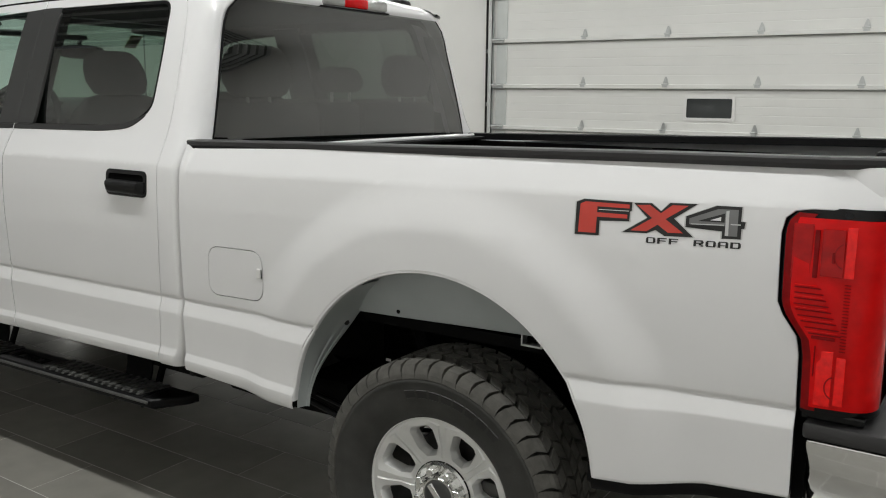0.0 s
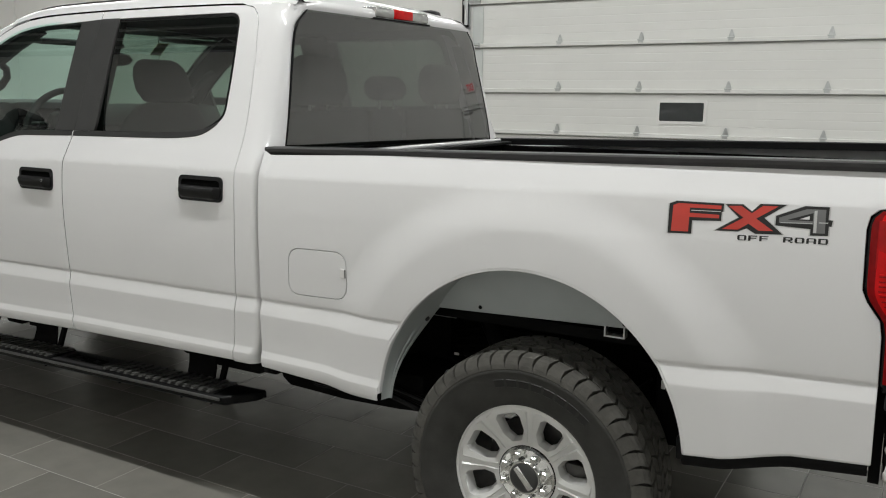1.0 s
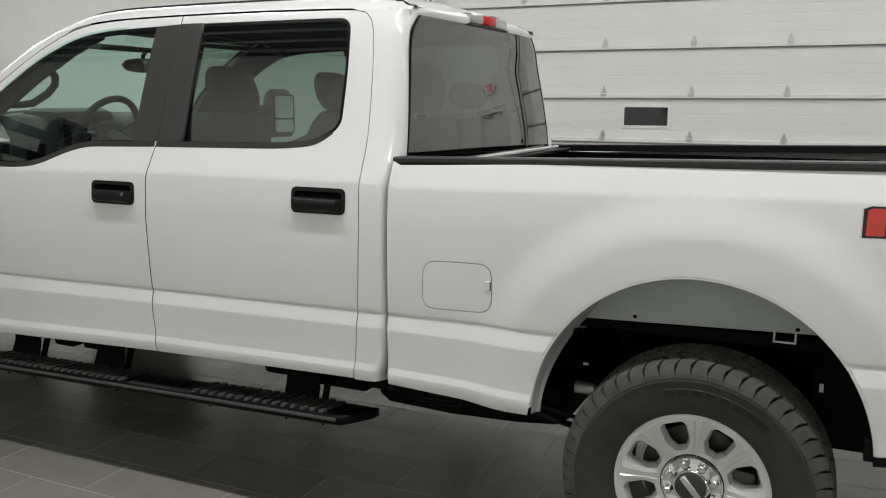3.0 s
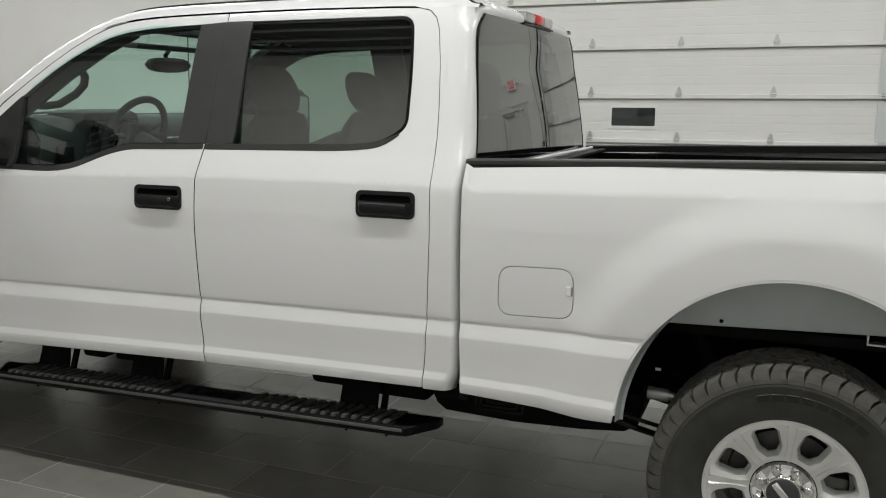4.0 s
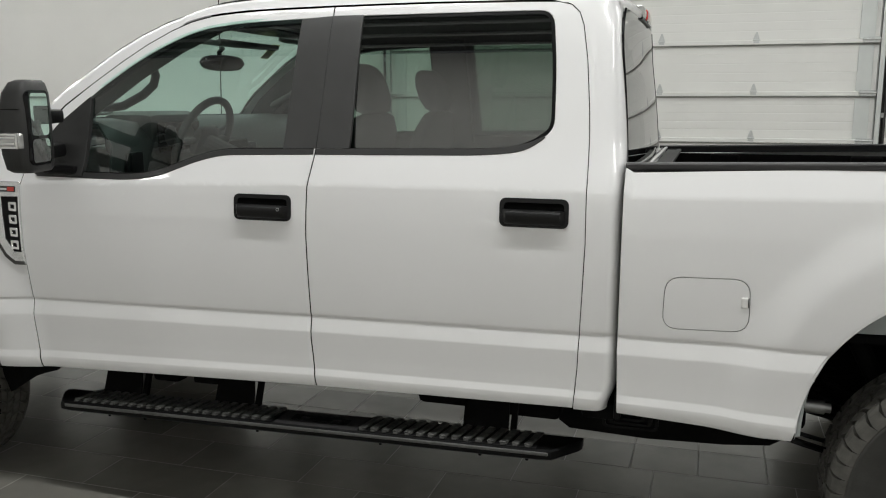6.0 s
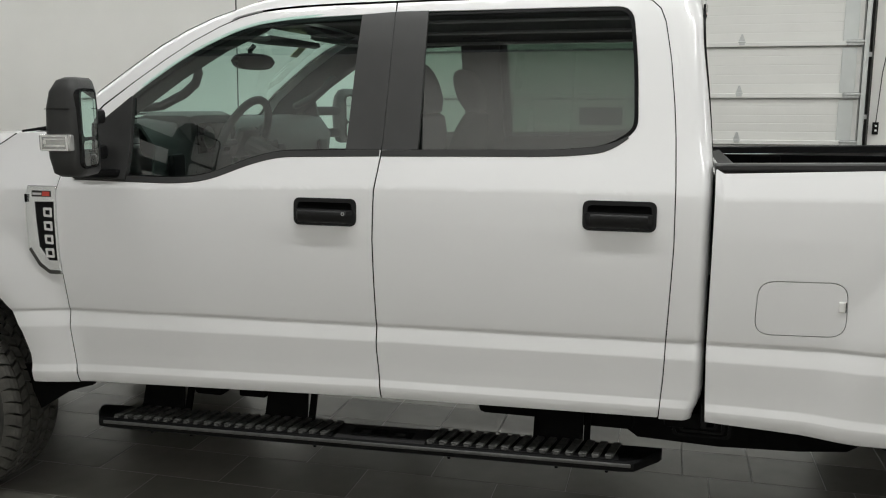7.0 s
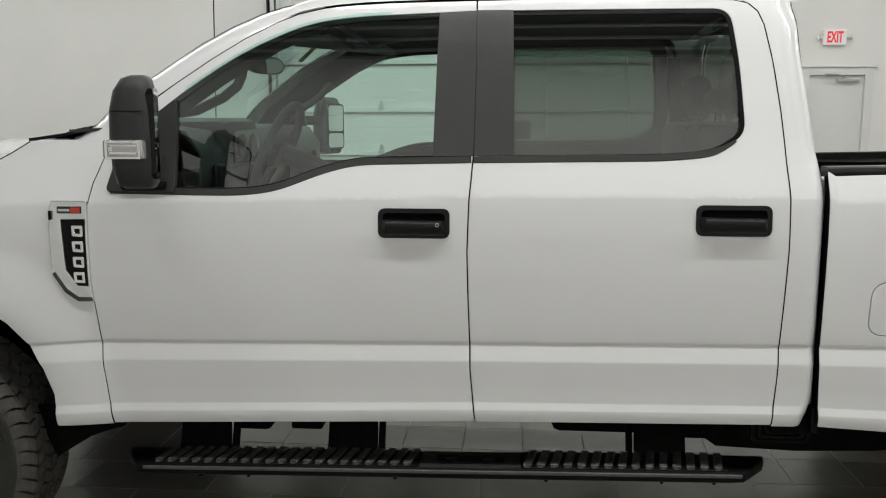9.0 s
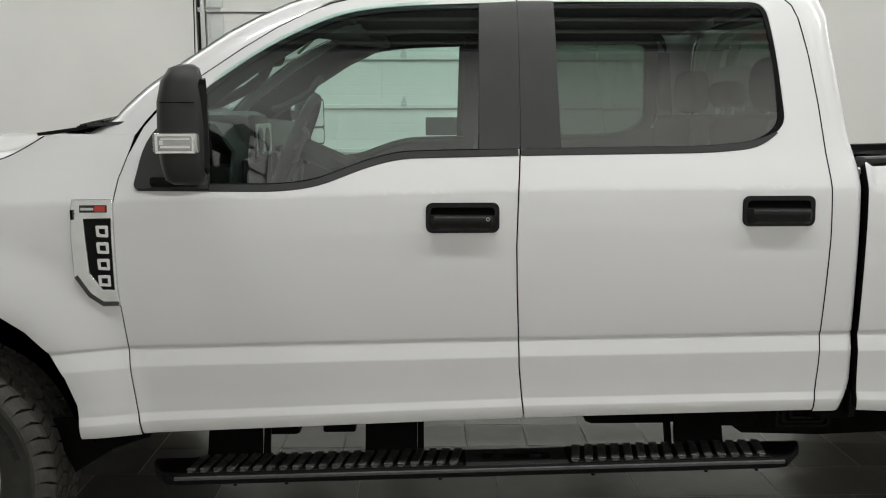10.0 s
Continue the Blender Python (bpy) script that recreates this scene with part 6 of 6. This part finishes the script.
for k, (gx, gz) in enumerate(((0.105, 0.062), (0.082, 0.044), (0.058, 0.026))):
    rim_in = arc_poly([(-1.06 - gx + 0.012, 0.455 - gz + 0.01, 0.012), (-1.06 + gx - 0.012, 0.455 - gz + 0.01, 0.012), (-1.06 + gx - 0.012, 0.455 + gz - 0.01, 0.012), (-1.06 - gx + 0.012, 0.455 + gz - 0.01, 0.012)], 3)
    bm = flat_mesh(arc_poly([(-1.06 - gx, 0.455 - gz, 0.02), (-1.06 + gx, 0.455 - gz, 0.02), (-1.06 + gx, 0.455 + gz, 0.02), (-1.06 - gx, 0.455 + gz, 0.02)], 3), [rim_in])
    solid(bm, 0.012)
    for v in bm.verts:
        v.co.y += 0.394 - 0.004 * k
    part("tank_rib", bm, SATIN, tank)
part("crossmember", boxes((-1.90, -1.55, 0.34, 0.50, 0.425, 0.52), bevel=0.03), CHASSIS, truck, smooth=40)
part("skid_bracket", boxes((-1.6, -1.3, 0.22, 0.34, 0.46, 0.56), bevel=0.02), CHASSIS, truck, smooth=40)
part("cab_mount", boxes((-1.20, -1.06, 0.05, 0.30, 0.55, 0.61), bevel=0.015), CHASSIS, truck, smooth=40)
for y0, y1 in ((0.30, 0.33), (1.67, 1.70)):
    part("inner_guard", boxes((0.34, 0.62, y0, y1, 0.50, 0.88), bevel=0.008), CHASSIS, truck)
part("spring_hanger", boxes((-0.67, -0.47, 0.17, 0.46, 0.54, 0.62), bevel=0.02), CHASSIS, truck, smooth=40)
part("splash_flap", boxes((-1.086, -1.064, 0.012, 0.07, 0.572, 0.655), bevel=0.004), SATIN, truck, "black splash flap")
bm = bmesh.new()
rod(bm, (-2.25, 0.62, 0.47), (-1.5, 0.62, 0.49), 0.095, 20)
part("muffler", bm, CHASSIS, truck, smooth=40)
bm = bmesh.new()
tube(bm, [(-3.4, 0.7, 0.50), (-2.2, 0.62, 0.47), (-1.5, 0.62, 0.49), (-0.7, 0.7, 0.52), (-0.3, 0.75, 0.72), (0.25, 0.78, 0.72), (0.55, 0.85, 0.68)], 0.04, 12)
part("exhaust_pipe", bm, CHASSIS, truck, smooth=60)
bm = bmesh.new()
rod(bm, (-0.47, 0.34, 0.575), (-0.395, 0.34, 0.572), 0.024, 16)
rod(bm, (-0.395, 0.34, 0.572), (-0.375, 0.34, 0.571), 0.017, 16)
part("fuel_filter", bm, STEEL, truck, "bare metal canister", smooth=40)
bm = bmesh.new()
tube(bm, [(-0.62, 0.12, 0.555), (-0.48, 0.14, 0.51), (-0.36, 0.2, 0.46), (-0.2, 0.35, 0.42)], 0.012)
tube(bm, [(-0.60, 0.16, 0.56), (-0.45, 0.18, 0.52), (-0.33, 0.25, 0.47), (-0.18, 0.38, 0.44)], 0.008)
part("brake_cable", bm, SATIN, truck, "black brake cable")
bm = bmesh.new()
for i in range(5):
    tube(bm, [(-0.5, 0.42 + 0.012 * i, 0.60 + 0.03 * i), (-0.3, 0.43, 0.63 + 0.035 * i), (-0.05, 0.45, 0.66 + 0.02 * i), (0.3, 0.47, 0.7)], 0.006, 6)
part("brake_line", bm, CHASSIS, truck)
part("white_tag", boxes((-0.45, -0.43, 0.36, 0.362, 0.655, 0.665)), TRIMWHITE, truck, "small white tag")
part("white_tag", boxes((0.358, 0.371, 0.294, 0.298, 0.690, 0.718)), TRIMWHITE, truck, "small white tag")
part("spare_wheel_well", boxes((0.2, 0.9, 0.7, 1.3, 0.58, 0.82), bevel=0.08), CHASSIS, truck, smooth=40)
part("trailer_hitch", boxes((0.98, 1.3, 0.94, 1.06, 0.5, 0.6), bevel=0.01), CHASSIS, truck)
part("transfer_case", boxes((-2.71, -2.42, 0.68, 1.3, 0.34, 0.66), bevel=0.06), CHASSIS, truck, smooth=40)
part("transmission", boxes((-3.6, -2.72, 0.66, 1.34, 0.30, 0.7), bevel=0.08), CHASSIS, truck, smooth=40)
part("sill_sensor", boxes((-2.85, -2.735, 0.22, 0.30, 0.455, 0.57), bevel=0.008), CHASSIS, truck)
part("sill_sensor", boxes((-3.06, -2.93, 0.23, 0.32, 0.44, 0.57), bevel=0.02), CHASSIS, truck, smooth=40)
for s in (1, -1):
    y = 0.085 if s > 0 else 2 * CY - 0.085
    bm = bmesh.new()
    bm.faces.new([bm.verts.new((x, y, z)) for x, z in ((-3.37, 0.57), (-3.41, 0.505), (-3.47, 0.487), (-3.53, 0.465), (-3.60, 0.422), (-3.66, 0.385), (-3.74, 0.57))])
    part("splash_liner", solid(bm, 0.02), CHASSIS, truck, "black wheel arch splash liner")
part("fender_liner", boxes((-3.62, -3.42, 0.04, 0.30, 0.525, 0.56), bevel=0.012), SATIN, truck, smooth=40)

# ---- cabin ----
def seat(x, y, w, bench=False):
    st = new("seat")
    st.parent = truck
    tagged(st, "dark grey cloth seat")
    part("cushion", boxes((x - 0.50, x + 0.02, y - w / 2, y + w / 2, 0.86, 1.04), bevel=0.05), CLOTH, st, smooth=40)
    bm = bmesh.new()
    rows = []
    for z, dx, ww, th in ((0.98, 0.0, 0.50, 0.15), (1.1, 0.02, 0.52, 0.15), (1.25, 0.05, 0.52, 0.14), (1.4, 0.085, 0.50, 0.12), (1.5, 0.11, 0.44, 0.10), (1.56, 0.125, 0.34, 0.07), (1.575, 0.13, 0.24, 0.03)):
        half = ww * w / 1.04
        r = []
        for k in range(24):
            a = math.tau * k / 24
            c, d = math.cos(a), math.sin(a)
            r.append((x + dx + th / 2 * math.copysign(abs(c) ** 0.6, c), y + half * math.copysign(abs(d) ** 0.5, d), z))
        rows.append(r + r[:1])
    bm = grid_mesh(rows)
    bmesh.ops.remove_doubles(bm, verts=bm.verts, dist=1e-5)
    bmesh.ops.holes_fill(bm, edges=bm.edges, sides=60)
    part("backrest", bm, CLOTH, st, smooth=60)
    hx = x + 0.145
    for yy in ((y,) if not bench else ()):
        head_rest(st, hx - 0.02, yy, 1.572, 1.775, 0.30, 0.06)
    return st


def head_rest(st, x, y, z0, z1, w=0.27, lean=0.0):
    """A padded rest, fuller below and rounded off at the top, leaning forward by lean."""
    rows = []
    for f, hw, th in ((0.0, 0.34, 0.03), (0.06, 0.43, 0.075), (0.3, 0.5, 0.11), (0.6, 0.49, 0.115), (0.82, 0.44, 0.10), (0.94, 0.37, 0.075), (1.0, 0.28, 0.03)):
        r = []
        for k in range(24):
            c, d = math.cos(math.tau * k / 24), math.sin(math.tau * k / 24)
            r.append((x - lean * f + th / 2 * math.copysign(abs(c) ** 0.6, c), y + hw * w * math.copysign(abs(d) ** 0.5, d), z0 + (z1 - z0) * f))
        rows.append(r + r[:1])
    bm = grid_mesh(rows)
    bmesh.ops.remove_doubles(bm, verts=bm.verts, dist=1e-5)
    bmesh.ops.holes_fill(bm, edges=bm.edges, sides=60)
    part("headrest", bm, CLOTH, st, smooth=60)
    bm = bmesh.new()
    for d in (-0.06, 0.06):
        rod(bm, (x, y + d, z0 - 0.07), (x, y + d, z0 + 0.02), 0.007, 8)
    part("headrest_post", bm, STEEL, st)


seat(-2.275, 0.56, 0.54)
seat(-2.275, 1.44, 0.54)
bench = new("rear_bench")
bench.parent = truck
tagged(bench, "dark grey cloth rear bench")
part("cushion", boxes((-1.85, -1.32, 0.25, 1.75, 0.88, 1.05), bevel=0.05), CLOTH, bench, smooth=40)
for y0, y1 in ((0.26, 0.86), (0.865, 1.135), (1.14, 1.74)):
    part("backrest", boxes((-1.32, -1.165, y0, y1, 1.0, 1.565), bevel=0.05), CLOTH, bench, smooth=40)
for y, z1, w in ((0.50, 1.775, 0.33), (1.0, 1.705, 0.25), (1.50, 1.775, 0.33)):
    head_rest(bench, -1.19, y, z1 - (0.20 if w > 0.26 else 0.11), z1, w, 0.01)
rows = []
for y in np.linspace(0.12, 1.88, 15):
    rows.append([(x, y, z) for x, z in ((-3.57, 1.54), (-3.3, 1.553), (-3.16, 1.535), (-3.10, 1.45), (-3.12, 1.3), (-3.15, 1.15), (-3.22, 0.9))])
dash = part("dashboard", solid(grid_mesh(rows), 0.01), CABIN, truck, "dark grey dashboard", smooth=50)
part("instrument_hood", boxes((-3.36, -3.09, 0.37, 0.76, 1.38, 1.58), bevel=0.05), CABIN, dash, smooth=40)
part("instrument_face", boxes((-3.095, -3.085, 0.41, 0.72, 1.41, 1.535), bevel=0.004), GLOSSBLACK, dash)
for y in (0.49, 0.63):
    bm = bmesh.new()
    rod(bm, (-3.086, y, 1.475), (-3.082, y, 1.475), 0.045, 24)
    part("gauge", bm, DARKSTEEL, dash)
part("centre_screen", boxes((-3.10, -3.07, 0.87, 1.13, 1.27, 1.44), bevel=0.01), GLOSSBLACK, dash)
for y in (0.24, 0.82, 1.18, 1.72):
    part("air_vent", boxes((-3.10, -3.075, y - 0.05, y + 0.05, 1.32, 1.42), bevel=0.012), SATIN, dash)
part("console", boxes((-3.05, -2.1, 0.86, 1.14, 0.75, 1.06), bevel=0.04), CABIN, truck, smooth=40)
sw = new("steering_wheel")
sw.parent = truck
tagged(sw, "dark grey leather steering wheel")
m = Matrix.Translation((-2.965, 0.56, 1.455)) @ Matrix.Rotation(radians(-66), 4, "Y")
bm = bmesh.new()
tube(bm, [m @ Vector((0.19 * math.cos(a), 0.19 * math.sin(a), 0)) for a in np.linspace(0, math.tau, 41)], 0.017, 10)
part("rim", bm, CABIN, sw, smooth=60)
bm = bmesh.new()
box(bm, -0.07, 0.07, -0.08, 0.08, -0.03, 0.02, bevel=0.03, m=m)
part("airbag_cover", bm, CABIN, sw, smooth=40)
bm = bmesh.new()
for a in (90, 270, 180):
    d = Vector((math.cos(radians(a)), math.sin(radians(a)), 0))
    rod(bm, m @ (d * 0.05), m @ (d * 0.185), 0.015, 8)
part("spoke", bm, CABIN, sw)
bm = bmesh.new()
rod(bm, m @ Vector((0, 0, -0.02)), m @ Vector((0, 0, -0.25)), 0.04, 14)
part("column", bm, CABIN, sw)
bm = bmesh.new()
tube(bm, [(-3.0, 0.60, 1.45), (-2.97, 0.72, 1.50), (-2.96, 0.78, 1.53)], 0.010)
part("gear_stalk", bm, CABIN, sw)
rows = [[(x, y, 1.965 + 0.03 * (1 - ((y - 1) / 0.75) ** 2) - 0.35 * max(0, -2.5 - x) ** 2) for y in np.linspace(0.27, 1.73, 11)] for x in np.linspace(-2.78, -1.2, 12)]
part("headliner", grid_mesh(rows), HEADLINER, truck, "grey headliner", smooth=60)
rv_m = Matrix.Translation((-3.155, 1.045, 1.81)) @ Matrix.Rotation(radians(-22), 4, "Z") @ Matrix.Rotation(radians(6), 4, "Y")
rows = []
for f in np.linspace(-1, 1, 17):
    k = max(0.0, 1 - abs(f) ** 5) ** 0.5
    h, dep = 0.039 * (1 - 0.22 * f * f) * (0.15 + 0.85 * k), 0.024 * (0.3 + 0.7 * k)
    ring_pts = [rv_m @ Vector((-dep * max(0.0, math.cos(a)) ** 0.7 + 0.012, 0.132 * f, h * math.sin(a))) for a in np.linspace(-math.pi / 2, math.pi / 2, 11)]
    rows.append(ring_pts + ring_pts[:1])
bm = grid_mesh(rows)
bmesh.ops.remove_doubles(bm, verts=bm.verts, dist=1e-5)
bmesh.ops.recalc_face_normals(bm, faces=bm.faces)
rv = part("rear_view_mirror", bm, SHELL, truck, "black rear-view mirror", smooth=50)
bm = bmesh.new()
bm.faces.new([bm.verts.new(rv_m @ Vector((0.0135, 0.132 * f * 0.95, sg * 0.034 * (1 - 0.22 * f * f) * (0.15 + 0.85 * max(0.0, 1 - abs(f) ** 5) ** 0.5)))) for sg, fs in ((1, np.linspace(-1, 1, 13)), (-1, np.linspace(1, -1, 13))) for f in fs])
part("mirror_pane", bm, MIRROR, rv)
bm = bmesh.new()
tube(bm, [(-3.16, 1.045, 1.835), (-3.165, 1.045, 1.86), (-3.14, 1.045, 1.885)], 0.012)
part("mirror_stem", bm, SATIN, rv)
for y0, y1, up in ((0.30, 0.78, 0.0), (1.22, 1.66, 0.045)):
    bm = solid(grid_mesh([[(x + up, y, z + up) for y in np.linspace(y0, y1, 4)] for x, z in ((-2.97, 1.895), (-2.94, 1.885), (-2.72, 1.865), (-2.70, 1.87))]), 0.018)
    part("sun_visor", bm, HEADLINER, truck, "grey sun visor")
bm = bmesh.new()
box(bm, -0.05, 0.05, 1.26, 1.34, -0.001, 0.001, m=Matrix.Translation((-3.02, 0, 1.875)) @ Matrix.Rotation(radians(-42), 4, "Y"))
part("visor_sticker", bm, STICKER, truck, "yellow paper sticker")
for s in (0, 1):
    def yq(y, s=s):
        return y if s == 0 else 2 * CY - y
    # inner pillar trim, a grab handle standing off it
    rows = []
    for x, z in ((-3.42, 1.44), (-3.30, 1.575), (-3.10, 1.72), (-2.92, 1.83), (-2.76, 1.905)):
        y = side_y(x, z)
        rows.append([(x + 0.03, yq(y + 0.03), z + 0.010), (x + 0.05, yq(y + 0.07), z - 0.016), (x + 0.045, yq(y + 0.11), z - 0.004), (x - 0.05, yq(y + 0.14), z + 0.05)])
    part("inner_pillar", solid(grid_mesh(rows), 0.006), CABIN, truck, "grey inner windscreen pillar", smooth=50)
    bm = bmesh.new()
    tube(bm, [(-3.25, yq(0.22), 1.60), (-3.235, yq(0.29), 1.598), (-3.20, yq(0.335), 1.605), (-3.10, yq(0.34), 1.652), (-3.045, yq(0.335), 1.692), (-3.022, yq(0.32), 1.73), (-2.99, yq(0.25), 1.775)], 0.018, 10)
    part("grab_handle", bm, CABIN, truck, "grey grab handle", smooth=60)
    part("pillar_inner", solid(grid_mesh([[(x, yq(side_y(-2.2, z) + 0.05), z) for z in np.linspace(1.40, 1.95, 8)] for x in (-2.28, -2.09)]), 0.02), CABIN, truck, "grey inner centre pillar", smooth=40)
# ---- tiled floor, last ----
TW, TH, GR = 0.595, 0.2895, 0.0034
FZ = -0.02
floor = tagged(part("floor", boxes((WX0, WX1, WY0, WY1, -0.12, -0.0011)), GROUT), "dark grey porcelain tile floor with thin grout", "floor", kind="structure")


floor.location.z = FZ


def tile_mesh(w, h):
    bm = bmesh.new()
    c = 0.0012
    lo = [bm.verts.new((x, y, -0.003)) for x, y in ((0, 0), (w, 0), (w, h), (0, h))]
    mid = [bm.verts.new((x, y, -c)) for x, y in ((0, 0), (w, 0), (w, h), (0, h))]
    top = [bm.verts.new((x, y, 0)) for x, y in ((c, c), (w - c, c), (w - c, h - c), (c, h - c))]
    bm.faces.new(top)
    for a, b in ((lo, mid), (mid, top)):
        for i in range(4):
            j = (i + 1) % 4
            bm.faces.new((a[i], a[j], b[j], b[i]))
    me = bpy.data.meshes.new("tile")
    bm.to_mesh(me)
    bm.free()
    me.materials.append(TILE)
    return me


LONG, SQUARE = tile_mesh(TW - GR, TH - GR), tile_mesh(TW / 2 - GR, TH - GR)
far_bm = ([], [])
count = 0
rnd = random.Random(7)
for r in range(-29, 34):
    y0 = -0.172 + r * TH
    square = 4 <= r <= 7
    w = TW / 2 if square else TW
    x_off = -0.990 + (0.0 if r % 2 else 0.30) if not square else -0.80
    for i in range(int((WX0 - x_off) / w) + 1, int((WX1 - x_off) / w)):
        x0 = x_off + i * w
        if -4.9 < x0 < 1.6 and -1.0 < y0 < 4.2 and count < 300:
            ob = new("tile", SQUARE if square else LONG)
            ob.location = (x0, y0, rnd.uniform(-0.0004, 0.0002))
            ob.parent = floor
            count += 1
        elif y0 + TH < WY1 and y0 > WY0:
            b = len(far_bm[0])
            far_bm[0].extend([(x0, y0, -0.0005), (x0 + w - GR, y0, -0.0005), (x0 + w - GR, y0 + TH - GR, -0.0005), (x0, y0 + TH - GR, -0.0005)])
            far_bm[1].append((b, b + 1, b + 2, b + 3))
me = bpy.data.meshes.new("outer_tiles")
me.from_pydata(far_bm[0], [], far_bm[1])
me.materials.append(TILE)
ot = new("outer_tiles", me)
ot.parent = floor
tagged(ot, kind="stuff")
